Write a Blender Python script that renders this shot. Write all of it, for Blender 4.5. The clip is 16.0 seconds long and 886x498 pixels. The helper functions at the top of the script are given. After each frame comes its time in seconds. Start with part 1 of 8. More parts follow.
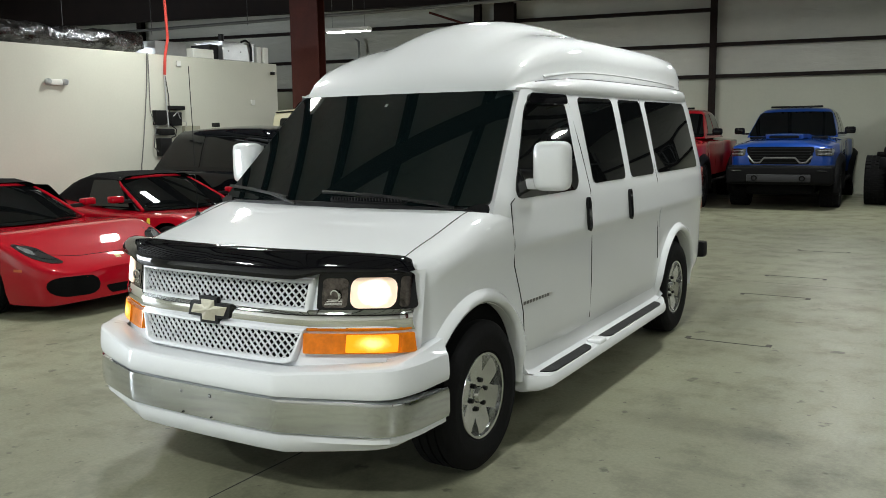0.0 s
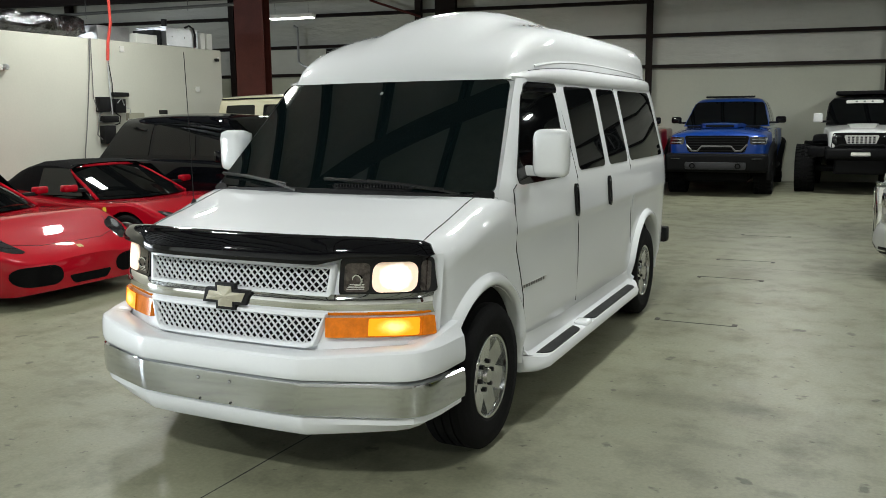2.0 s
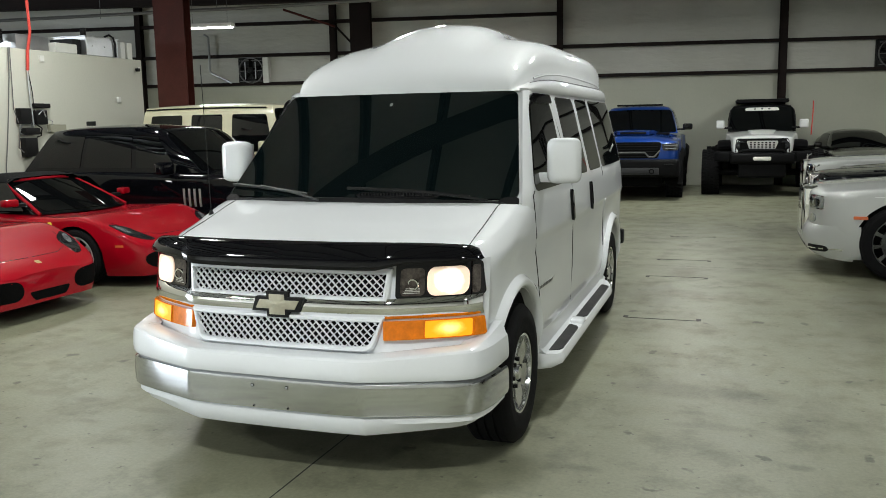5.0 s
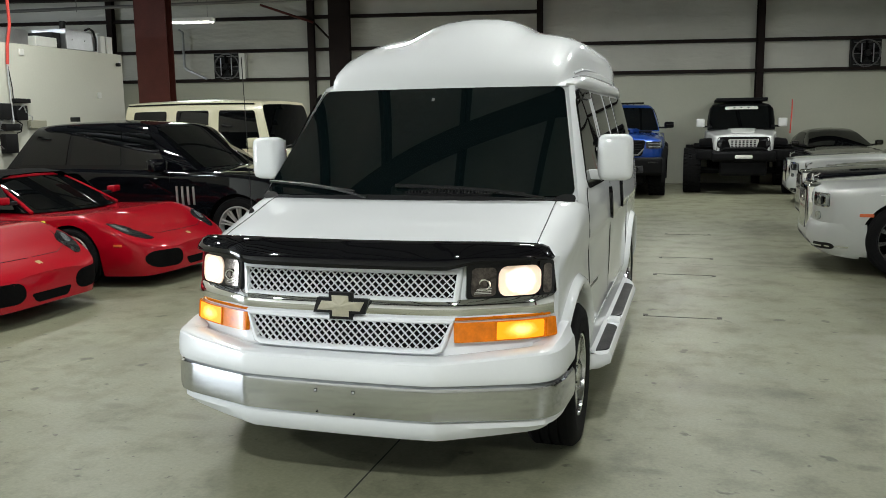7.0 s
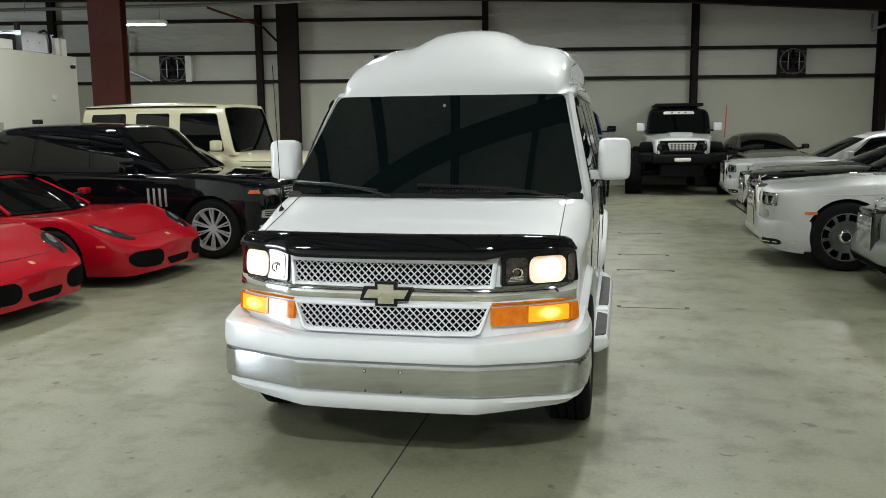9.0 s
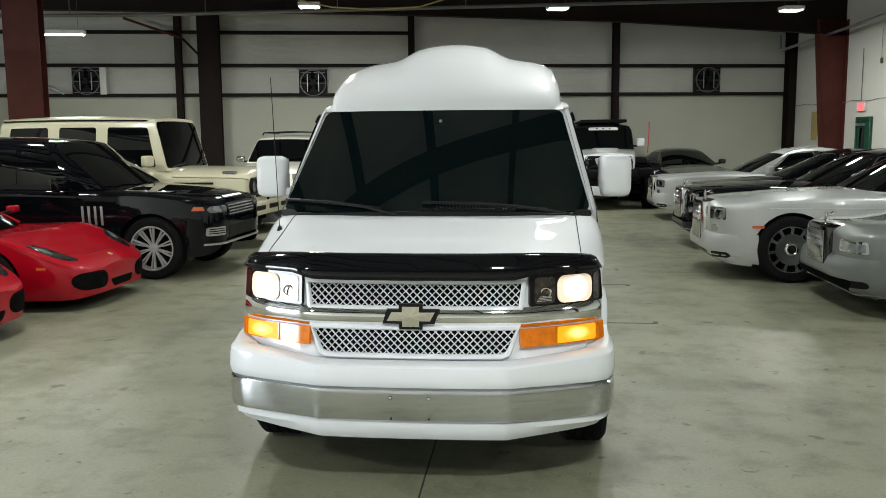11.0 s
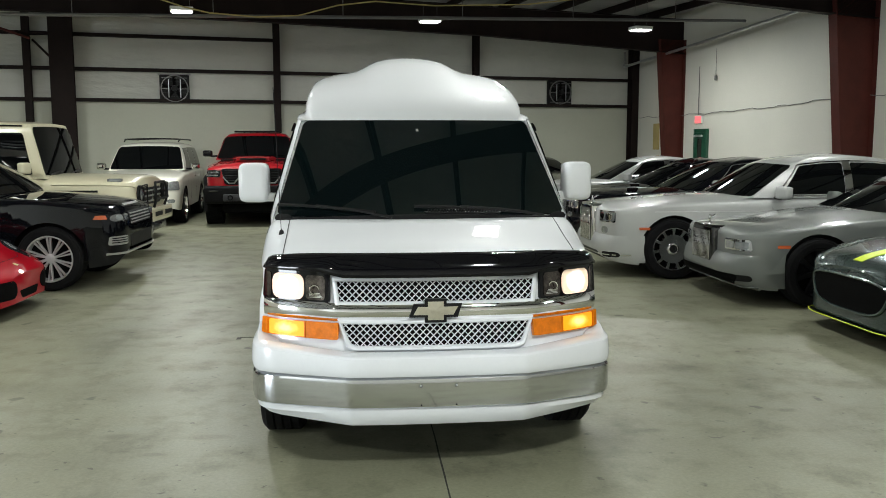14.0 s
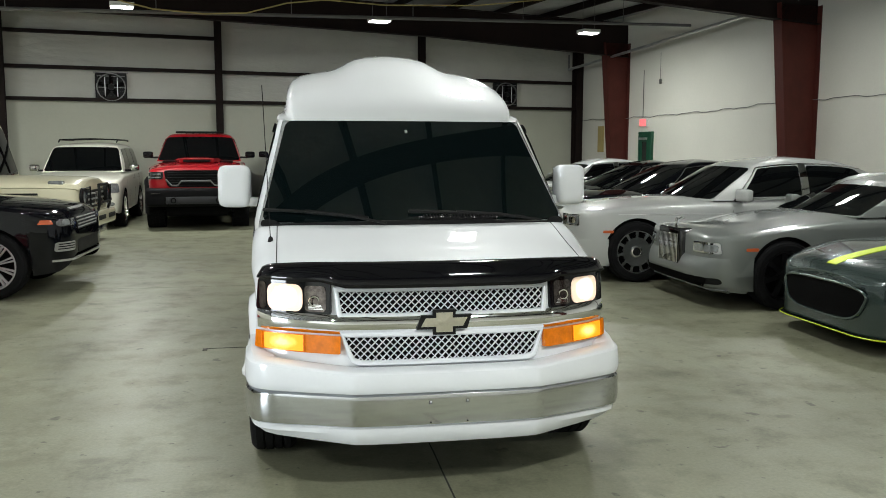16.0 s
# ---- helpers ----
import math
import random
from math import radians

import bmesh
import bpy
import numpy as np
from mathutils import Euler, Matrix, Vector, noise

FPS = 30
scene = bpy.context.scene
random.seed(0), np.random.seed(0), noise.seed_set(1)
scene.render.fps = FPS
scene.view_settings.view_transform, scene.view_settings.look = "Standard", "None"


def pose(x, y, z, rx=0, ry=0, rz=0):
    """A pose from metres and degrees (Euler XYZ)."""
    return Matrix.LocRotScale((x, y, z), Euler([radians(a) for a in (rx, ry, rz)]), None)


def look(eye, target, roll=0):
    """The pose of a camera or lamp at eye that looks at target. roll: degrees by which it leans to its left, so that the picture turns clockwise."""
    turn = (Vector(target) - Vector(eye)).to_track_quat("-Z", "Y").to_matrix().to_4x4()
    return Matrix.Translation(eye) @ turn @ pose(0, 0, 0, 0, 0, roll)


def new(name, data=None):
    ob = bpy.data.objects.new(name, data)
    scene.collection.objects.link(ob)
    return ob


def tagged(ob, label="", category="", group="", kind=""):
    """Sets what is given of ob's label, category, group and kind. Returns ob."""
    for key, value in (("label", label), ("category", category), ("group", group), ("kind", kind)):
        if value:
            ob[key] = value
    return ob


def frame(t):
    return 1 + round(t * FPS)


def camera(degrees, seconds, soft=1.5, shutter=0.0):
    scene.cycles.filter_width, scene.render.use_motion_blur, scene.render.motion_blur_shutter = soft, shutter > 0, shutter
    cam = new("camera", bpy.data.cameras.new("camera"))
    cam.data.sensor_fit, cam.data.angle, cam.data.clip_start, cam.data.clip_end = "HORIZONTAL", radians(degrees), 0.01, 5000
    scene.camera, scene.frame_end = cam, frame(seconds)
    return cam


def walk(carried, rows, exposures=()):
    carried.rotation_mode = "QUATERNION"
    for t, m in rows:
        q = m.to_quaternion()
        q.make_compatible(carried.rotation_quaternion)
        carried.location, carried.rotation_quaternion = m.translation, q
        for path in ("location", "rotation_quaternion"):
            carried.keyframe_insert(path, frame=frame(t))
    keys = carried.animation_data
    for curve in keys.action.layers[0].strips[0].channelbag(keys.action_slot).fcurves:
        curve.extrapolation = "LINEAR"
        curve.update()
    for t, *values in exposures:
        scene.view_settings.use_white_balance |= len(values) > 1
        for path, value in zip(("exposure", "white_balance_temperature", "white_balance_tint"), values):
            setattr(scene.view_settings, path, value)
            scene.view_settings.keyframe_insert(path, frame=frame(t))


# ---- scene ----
cam = camera(54.3, 16.0, soft=0.9)
PATH = [
    (0, (3.03, -2.797, 1.73), (2.008, -1.1, 1.456), -0.8),
    (0.5, (3.012, -2.802, 1.73), (1.987, -1.108, 1.452), -0.9),
    (1, (2.94, -2.869, 1.734), (1.912, -1.178, 1.443), -0.9),
    (1.5, (2.787, -2.989, 1.736), (1.826, -1.261, 1.439), -0.8),
    (2, (2.715, -3.088, 1.731), (1.841, -1.314, 1.429), -0.6),
    (2.5, (2.669, -3.231, 1.724), (1.81, -1.448, 1.44), -0.9),
    (3, (2.627, -3.36, 1.747), (1.789, -1.567, 1.463), -0.8),
    (3.5, (2.47, -3.475, 1.751), (1.708, -1.648, 1.462), -0.7),
    (4, (2.311, -3.609, 1.755), (1.604, -1.76, 1.47), -1.1),
    (6.3, (1.826, -3.477, 1.744), (1.222, -1.593, 1.451), -0.5),
    (6.5, (1.756, -3.502, 1.744), (1.159, -1.616, 1.451), -0.6),
    (7, (1.581, -3.582, 1.742), (1.019, -1.685, 1.451), -0.8),
    (7.5, (1.495, -3.697, 1.723), (0.985, -1.786, 1.429), -0.7),
    (8, (1.417, -3.875, 1.724), (0.947, -1.952, 1.437), -0.7),
    (8.5, (1.352, -4.015, 1.761), (0.914, -2.085, 1.472), -0.7),
    (9, (1.171, -4.125, 1.757), (0.767, -2.187, 1.471), -0.6),
    (9.2, (1.089, -4.18, 1.766), (0.711, -2.236, 1.485), -0.7),
    (11.3, (0.415, -4.011, 1.765), (0.268, -2.032, 1.517), -0.4),
    (11.5, (0.308, -3.988, 1.763), (0.199, -2.006, 1.518), -0.4),
    (12, (0.134, -4.024, 1.762), (0.154, -2.04, 1.514), -0.2),
    (12.5, (0.027, -4.132, 1.74), (0.095, -2.149, 1.492), 0.1),
    (13, (-0.065, -4.286, 1.761), (0.044, -2.303, 1.523), 0.2),
    (13.5, (-0.2, -4.377, 1.772), (-0.049, -2.398, 1.531), 0.3),
    (14, (-0.408, -4.44, 1.77), (-0.216, -2.463, 1.533), -0.1),
    (14.5, (-0.532, -4.442, 1.774), (-0.292, -2.47, 1.541), -0.2),
    (15, (-0.604, -4.341, 1.754), (-0.324, -2.373, 1.526), -0.3),
    (15.5, (-0.698, -4.195, 1.769), (-0.387, -2.232, 1.546), -0.2),
    (16, (-0.76, -4.15, 1.773), (-0.416, -2.194, 1.54), 0.1),
]
walk(cam, [(t, look(eye, target, roll)) for t, eye, target, roll in PATH])

# ---------------- world, light ----------------
world = bpy.data.worlds.new("world")
scene.world = world
world.use_nodes = True
_bg = world.node_tree.nodes["Background"]
_bg.inputs["Color"].default_value = (0.75, 0.85, 1.0, 1)
_bg.inputs["Strength"].default_value = 0.4

# The hall is turned against the van: its back-right corner and its axes.
CORNER = Vector((8.18, 22.27, 0))
HALL_DEG = 11.16
HALL = Matrix.Translation(CORNER) @ Matrix.Rotation(radians(HALL_DEG), 4, "Z")


def hall(u, v, z=0.0):
    """World place of u along the back wall (right is plus), v in depth (towards the back wall is plus)."""
    return HALL @ Vector((u, v, z))


# ---------------- materials ----------------
def _nt(name):
    m = bpy.data.materials.new(name)
    m.use_nodes = True
    nt = m.node_tree
    return m, nt, nt.nodes["Principled BSDF"]


def _noise(nt, scale, detail=4.0, rough=0.55, coord="Object", stretch=None):
    tc = nt.nodes.new("ShaderNodeTexCoord")
    n = nt.nodes.new("ShaderNodeTexNoise")
    n.inputs["Scale"].default_value = scale
    n.inputs["Detail"].default_value = detail
    n.inputs["Roughness"].default_value = rough
    if stretch:
        mp = nt.nodes.new("ShaderNodeMapping")
        mp.inputs["Scale"].default_value = stretch
        nt.links.new(tc.outputs[coord], mp.inputs["Vector"])
        nt.links.new(mp.outputs["Vector"], n.inputs["Vector"])
    else:
        nt.links.new(tc.outputs[coord], n.inputs["Vector"])
    return n


def _ramp(nt, src, stops):
    r = nt.nodes.new("ShaderNodeValToRGB")
    el = r.color_ramp.elements
    while len(el) < len(stops):
        el.new(0.5)
    for e, (p, c) in zip(el, stops):
        e.position = p
        e.color = (c, c, c, 1) if not hasattr(c, "__len__") else (*c, 1)
    nt.links.new(src, r.inputs["Fac"])
    return r


def mat(name, color, rough=0.5, metal=0.0, coat=0.0, vary=0.06, scale=3.0, fine=60.0, bump=0.0, rvary=0.08, spec=0.5, coord="Object", emit=0.0, emit_color=None, cr=0.025):
    """A surface with a base colour, mottled at two scales, with uneven roughness and fine relief."""
    m, nt, b = _nt(name)
    b.inputs["Metallic"].default_value = metal
    b.inputs["Coat Weight"].default_value = coat
    b.inputs["Coat Roughness"].default_value = cr
    b.inputs["Specular IOR Level"].default_value = spec
    n1, n2 = _noise(nt, scale, coord=coord), _noise(nt, fine, 3.0, coord=coord)
    mix = nt.nodes.new("ShaderNodeMath")
    mix.operation = "MULTIPLY_ADD"
    nt.links.new(n1.outputs["Fac"], mix.inputs[0])
    mix.inputs[1].default_value = 0.7
    half = nt.nodes.new("ShaderNodeMath")
    half.operation = "MULTIPLY"
    half.inputs[1].default_value = 0.3
    nt.links.new(n2.outputs["Fac"], half.inputs[0])
    nt.links.new(half.outputs[0], mix.inputs[2])
    lo = [max(0.0, c * (1 - vary)) for c in color]
    hi = [min(1.0, c * (1 + vary)) for c in color]
    r = _ramp(nt, mix.outputs[0], [(0.3, lo), (0.7, hi)])
    nt.links.new(r.outputs["Color"], b.inputs["Base Color"])
    rr = _ramp(nt, n1.outputs["Fac"], [(0.3, max(0.0, rough * (1 - rvary))), (0.7, min(1.0, rough * (1 + rvary)))])
    nt.links.new(rr.outputs["Color"], b.inputs["Roughness"])
    if bump:
        bp = nt.nodes.new("ShaderNodeBump")
        bp.inputs["Strength"].default_value = bump
        bp.inputs["Distance"].default_value = 0.01
        nt.links.new(n2.outputs["Fac"], bp.inputs["Height"])
        nt.links.new(bp.outputs["Normal"], b.inputs["Normal"])
    if emit:
        b.inputs["Emission Color"].default_value = (*(emit_color or color), 1)
        b.inputs["Emission Strength"].default_value = emit
    return m


def concrete():
    m, nt, b = _nt("sealed_concrete")
    big, mid, fine = _noise(nt, 0.35, 6, 0.6), _noise(nt, 2.2, 8, 0.65), _noise(nt, 45, 4, 0.6)
    streak = _noise(nt, 0.9, 6, 0.7, stretch=(1.0, 0.35, 1.0))
    base = _ramp(nt, big.outputs["Fac"], [(0.3, (0.160, 0.161, 0.110)), (0.7, (0.238, 0.240, 0.167))])
    blot = _ramp(nt, mid.outputs["Fac"], [(0.34, (0.42, 0.41, 0.37)), (0.50, (1, 1, 1)), (0.66, (1, 1, 1)), (0.74, (1.25, 1.25, 1.24))])
    dark = _ramp(nt, streak.outputs["Fac"], [(0.34, (0.34, 0.33, 0.30)), (0.46, (1, 1, 1))])
    spot = _noise(nt, 5.5, 3, 0.5)
    spots = _ramp(nt, spot.outputs["Fac"], [(0.285, (0.22, 0.20, 0.17)), (0.33, (1, 1, 1))])
    drip = _noise(nt, 17.0, 2, 0.5)
    drips = _ramp(nt, drip.outputs["Fac"], [(0.26, (0.25, 0.23, 0.2)), (0.30, (1, 1, 1))])
    gr = _ramp(nt, fine.outputs["Fac"], [(0.3, (0.80, 0.80, 0.79)), (0.7, (1.12, 1.12, 1.11))])
    # long smear beside the van, and a few spills
    marks = []
    wob = _noise(nt, 2.6, 5, 0.65)
    pos = nt.nodes.new("ShaderNodeTexCoord")
    for cx, cy, ax, ay, strength in ((1.85, 2.10, 0.72, 0.20, 0.42), (2.45, 0.96, 0.085, 0.05, 0.6), (-1.91, 0.87, 0.13, 0.07, 0.55), (-1.62, 0.52, 0.10, 0.04, 0.45), (-3.12, 5.43, 0.25, 0.14, 0.45), (-2.27, 4.01, 0.16, 0.09, 0.45), (1.40, 0.64, 0.12, 0.05, 0.4), (1.99, 1.45, 0.30, 0.07, 0.3), (0.9, -0.9, 0.5, 0.2, 0.2), (-1.35, 0.80, 0.20, 0.06, 0.4), (-2.31, 0.90, 0.20, 0.08, 0.35), (-2.62, 2.75, 0.16, 0.05, 0.45), (-3.0, 1.43, 0.14, 0.06, 0.4), (-2.3, 1.9, 0.8, 0.4, 0.22), (3.2, 3.9, 0.7, 0.3, 0.22)):
        shift = nt.nodes.new("ShaderNodeVectorMath")
        shift.operation = "MULTIPLY_ADD"
        shift.inputs[1].default_value = (0.9 * ax, 0.9 * ay, 0.0)
        shift.inputs[2].default_value = (-cx - 0.45 * ax, -cy - 0.45 * ay, 0.0)
        nt.links.new(wob.outputs["Color"], shift.inputs[0])
        add = nt.nodes.new("ShaderNodeVectorMath")
        add.operation = "ADD"
        nt.links.new(pos.outputs["Object"], add.inputs[0])
        nt.links.new(shift.outputs["Vector"], add.inputs[1])
        sc = nt.nodes.new("ShaderNodeVectorMath")
        sc.operation = "MULTIPLY"
        sc.inputs[1].default_value = (1 / ax, 1 / ay, 0.0)
        nt.links.new(add.outputs["Vector"], sc.inputs[0])
        ln = nt.nodes.new("ShaderNodeVectorMath")
        ln.operation = "LENGTH"
        nt.links.new(sc.outputs["Vector"], ln.inputs[0])
        marks.append((_ramp(nt, ln.outputs["Value"], [(0.45, (0.42, 0.40, 0.36)), (1.0, (1, 1, 1))]), strength))
    out = base.outputs["Color"]
    for r, f in ((blot, 0.55), (dark, 0.45), (spots, 0.8), (drips, 0.75), (gr, 0.8), *marks):
        mx = nt.nodes.new("ShaderNodeMixRGB")
        mx.blend_type = "MULTIPLY"
        mx.inputs["Fac"].default_value = f
        nt.links.new(out, mx.inputs["Color1"])
        nt.links.new(r.outputs["Color"], mx.inputs["Color2"])
        out = mx.outputs["Color"]
    nt.links.new(out, b.inputs["Base Color"])
    rr = _ramp(nt, mid.outputs["Fac"], [(0.3, 0.52), (0.7, 0.36)])
    nt.links.new(rr.outputs["Color"], b.inputs["Roughness"])
    bp = nt.nodes.new("ShaderNodeBump")
    bp.inputs["Strength"].default_value = 0.12
    bp.inputs["Distance"].default_value = 0.01
    nt.links.new(fine.outputs["Fac"], bp.inputs["Height"])
    nt.links.new(bp.outputs["Normal"], b.inputs["Normal"])
    return m


def vinyl(name, color, bump=0.5):
    """Vinyl-faced insulation: pale, softly quilted, a little glossy."""
    m, nt, b = _nt(name)
    n1, n2 = _noise(nt, 0.8, 5, 0.6), _noise(nt, 3.5, 3, 0.5, stretch=(0.6, 1.0, 2.0))
    r = _ramp(nt, n1.outputs["Fac"], [(0.3, [c * 0.86 for c in color]), (0.7, color)])
    nt.links.new(r.outputs["Color"], b.inputs["Base Color"])
    b.inputs["Roughness"].default_value = 0.42
    bp = nt.nodes.new("ShaderNodeBump")
    bp.inputs["Strength"].default_value = bump
    bp.inputs["Distance"].default_value = 0.06
    nt.links.new(n2.outputs["Fac"], bp.inputs["Height"])
    nt.links.new(bp.outputs["Normal"], b.inputs["Normal"])
    return m


def glass_dark(name, color=(0.003, 0.006, 0.007), rough=0.015, spec=0.5):
    m, nt, b = _nt(name)
    b.inputs["Base Color"].default_value = (*color, 1)
    b.inputs["Roughness"].default_value = rough
    b.inputs["Specular IOR Level"].default_value = spec
    b.inputs["IOR"].default_value = 1.5
    return m


def glow(name, color, strength):
    m, nt, b = _nt(name)
    b.inputs["Base Color"].default_value = (*color, 1)
    b.inputs["Emission Color"].default_value = (*color, 1)
    b.inputs["Emission Strength"].default_value = strength
    return m


def halo(name, inner, outer, strong, weak):
    """A lit reflector: brightest in its middle."""
    m, nt, b = _nt(name)
    tc = nt.nodes.new("ShaderNodeTexCoord")
    mp = nt.nodes.new("ShaderNodeMapping")
    mp.inputs["Location"].default_value = (-1.0, -1.0, -1.0)
    mp.inputs["Scale"].default_value = (2.0, 2.0, 2.0)
    ln = nt.nodes.new("ShaderNodeVectorMath")
    ln.operation = "LENGTH"
    nt.links.new(tc.outputs["Generated"], mp.inputs["Vector"])
    nt.links.new(mp.outputs["Vector"], ln.inputs[0])
    rip = _noise(nt, 30, 2, 0.5)
    ad = nt.nodes.new("ShaderNodeMath")
    ad.operation = "MULTIPLY_ADD"
    ad.inputs[1].default_value = 0.5
    nt.links.new(rip.outputs["Fac"], ad.inputs[0])
    nt.links.new(ln.outputs["Value"], ad.inputs[2])
    sc = nt.nodes.new("ShaderNodeMath")
    sc.operation = "MULTIPLY"
    sc.inputs[1].default_value = 0.6
    nt.links.new(ad.outputs[0], sc.inputs[0])
    st = _ramp(nt, sc.outputs[0], [(0.32, 1.0), (0.52, 0.32), (0.74, weak / strong)])
    col = _ramp(nt, sc.outputs[0], [(0.35, inner), (0.75, outer)])
    mu = nt.nodes.new("ShaderNodeMath")
    mu.operation = "MULTIPLY"
    mu.inputs[1].default_value = strong
    nt.links.new(st.outputs["Color"], mu.inputs[0])
    nt.links.new(mu.outputs[0], b.inputs["Emission Strength"])
    nt.links.new(col.outputs["Color"], b.inputs["Emission Color"])
    nt.links.new(col.outputs["Color"], b.inputs["Base Color"])
    b.inputs["Roughness"].default_value = 0.4
    b.inputs["Specular IOR Level"].default_value = 0.2
    return m


M_FLOOR = concrete()
M_WALL = mat("painted_wall", (0.66, 0.65, 0.585), 0.55, vary=0.05, scale=0.7, fine=25, bump=0.12)
M_PART = mat("painted_partition", (0.56, 0.56, 0.485), 0.5, vary=0.06, scale=0.6, fine=30, bump=0.08)
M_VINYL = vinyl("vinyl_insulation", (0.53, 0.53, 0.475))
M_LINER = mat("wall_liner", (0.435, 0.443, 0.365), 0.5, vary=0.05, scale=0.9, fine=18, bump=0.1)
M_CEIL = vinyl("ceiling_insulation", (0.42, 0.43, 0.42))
M_STEEL_RED = mat("primed_red_steel", (0.075, 0.019, 0.0145), 0.55, spec=0.2, vary=0.25, scale=2.5, fine=40, bump=0.15)
M_STEEL_DARK = mat("primed_brown_steel", (0.014, 0.009, 0.008), 0.6, spec=0.12, vary=0.3, scale=2.0, fine=40, bump=0.15)
M_JOINT = mat("floor_joint", (0.03, 0.03, 0.028), 0.9, vary=0.3)
M_TAPE = mat("scuffed_mark", (0.055, 0.05, 0.045), 0.7, vary=0.5, scale=14, fine=90)
M_WHITE = mat("white_paint", (0.695, 0.712, 0.735), 0.5, spec=0.25, coat=1.0, vary=0.015, scale=1.2, rvary=0.1)
M_WHITE_ROOF = mat("white_gelcoat", (0.685, 0.70, 0.715), 0.55, spec=0.25, coat=1.0, vary=0.008, scale=1.5, rvary=0.05, cr=0.035)
M_WHITE_TRIM = mat("white_trim_plastic", (0.65, 0.67, 0.70), 0.45, spec=0.3, coat=0.8, vary=0.03, scale=4, cr=0.05)
M_GLASS = glass_dark("tinted_glass", (0.0022, 0.0048, 0.0052), spec=0.8)
M_GLASS_SIDE = glass_dark("privacy_glass", (0.0025, 0.003, 0.0033), 0.02, 0.4)
M_BLACK_GLOSS = mat("gloss_black_plastic", (0.004, 0.004, 0.005), 0.05, coat=0.0, vary=0.2, scale=5, spec=0.3)
M_BLACK = mat("black_plastic", (0.006, 0.006, 0.0065), 0.5, vary=0.25, scale=8, fine=120, bump=0.1, spec=0.2)
M_BLACK_MATT = mat("matt_black_armour", (0.0035, 0.0035, 0.004), 0.55, vary=0.3, scale=6, fine=90, bump=0.15, spec=0.1)
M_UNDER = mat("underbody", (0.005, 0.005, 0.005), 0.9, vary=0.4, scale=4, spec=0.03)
M_RUBBER = mat("tyre_rubber", (0.008, 0.008, 0.0085), 0.8, vary=0.3, scale=9, fine=80, bump=0.2, spec=0.08)
M_CHROME = mat("chrome", (0.82, 0.82, 0.83), 0.05, metal=1.0, vary=0.03, scale=6, rvary=0.3)
M_BRUSHED = mat("polished_bumper_steel", (0.60, 0.615, 0.645), 0.12, metal=1.0, vary=0.08, scale=3, fine=40, rvary=0.5)
M_RIM_SILVER = mat("silver_rim_paint", (0.55, 0.56, 0.56), 0.3, metal=0.45, coat=0.6, vary=0.06, scale=8)
M_ALLOY = mat("polished_alloy", (0.55, 0.56, 0.57), 0.14, metal=1.0, vary=0.08, scale=8, rvary=0.3)
M_SILVER_PLASTIC = mat("silver_plastic", (0.6, 0.6, 0.6), 0.3, metal=0.8, vary=0.05)
M_AMBER = mat("amber_lens", (0.50, 0.12, 0.003), 0.2, coat=0.3, spec=0.25, vary=0.3, scale=22, emit=0.14, emit_color=(1.0, 0.30, 0.005))
M_AMBER_LIT = halo("amber_bulb_glow", (1.0, 0.66, 0.14), (1.0, 0.36, 0.01), 2.4, 0.6)
M_LAMP_LIT = halo("headlamp_glow", (1.0, 0.94, 0.86), (1.0, 0.76, 0.60), 5.0, 0.35)
M_LAMP_HOUSING = mat("headlamp_reflector", (0.11, 0.095, 0.088), 0.1, metal=0.9, vary=0.8, scale=26)
M_TUBE = glow("luminaire_diffuser", (1.0, 0.99, 0.95), 22.0)
M_EXIT = glow("exit_sign_red", (1.0, 0.16, 0.17), 0.9)
M_DUCT = mat("foil_duct", (0.13, 0.13, 0.135), 0.22, metal=1.0, vary=0.4, scale=9, fine=38, bump=1.0, rvary=0.4)
M_GALV = mat("galvanised_sheet", (0.5, 0.51, 0.52), 0.35, metal=0.9, vary=0.15, scale=4)
M_PIPE = mat("pipe_grey", (0.16, 0.16, 0.155), 0.45, metal=0.5, vary=0.2)
M_REDHOSE = mat("red_hose", (0.55, 0.05, 0.035), 0.5, vary=0.15)
M_YELLOW = mat("yellow_cable", (0.4, 0.33, 0.12), 0.6, vary=0.15)
M_GREEN = mat("green_door_paint", (0.008, 0.068, 0.036), 0.4, vary=0.15, scale=3)
M_SIGN = mat("tan_notice_board", (0.42, 0.33, 0.13), 0.6, vary=0.15)
M_BEIGE = mat("beige_enamel", (0.30, 0.29, 0.22), 0.5, vary=0.1)
M_PLASTIC_W = mat("white_plastic", (0.7, 0.7, 0.66), 0.4, vary=0.05)


# ---------------- mesh tools ----------------
def finish(name, bm, material, parent=None, label="", smooth=True, angle=38):
    me = bpy.data.meshes.new(name)
    bm.normal_update()
    bm.to_mesh(me)
    bm.free()
    if material is not None:
        me.materials.append(material)
    if smooth and len(me.polygons):
        me.polygons.foreach_set("use_smooth", [True] * len(me.polygons))
        me.set_sharp_from_angle(angle=radians(angle))
    ob = new(name, me)
    if parent is not None:
        ob.parent = parent
    if label:
        ob["label"] = label
    return ob


def part(name, bm, material, parent, label="", smooth=True, angle=38):
    return finish(name, bm, material, parent, label, smooth, angle)


def thing(name, m=None, label="", category="", group="", kind=""):
    ob = new(name)
    ob.empty_display_size = 0.2
    if m is not None:
        ob.matrix_basis = m
    return tagged(ob, label, category, group, kind)


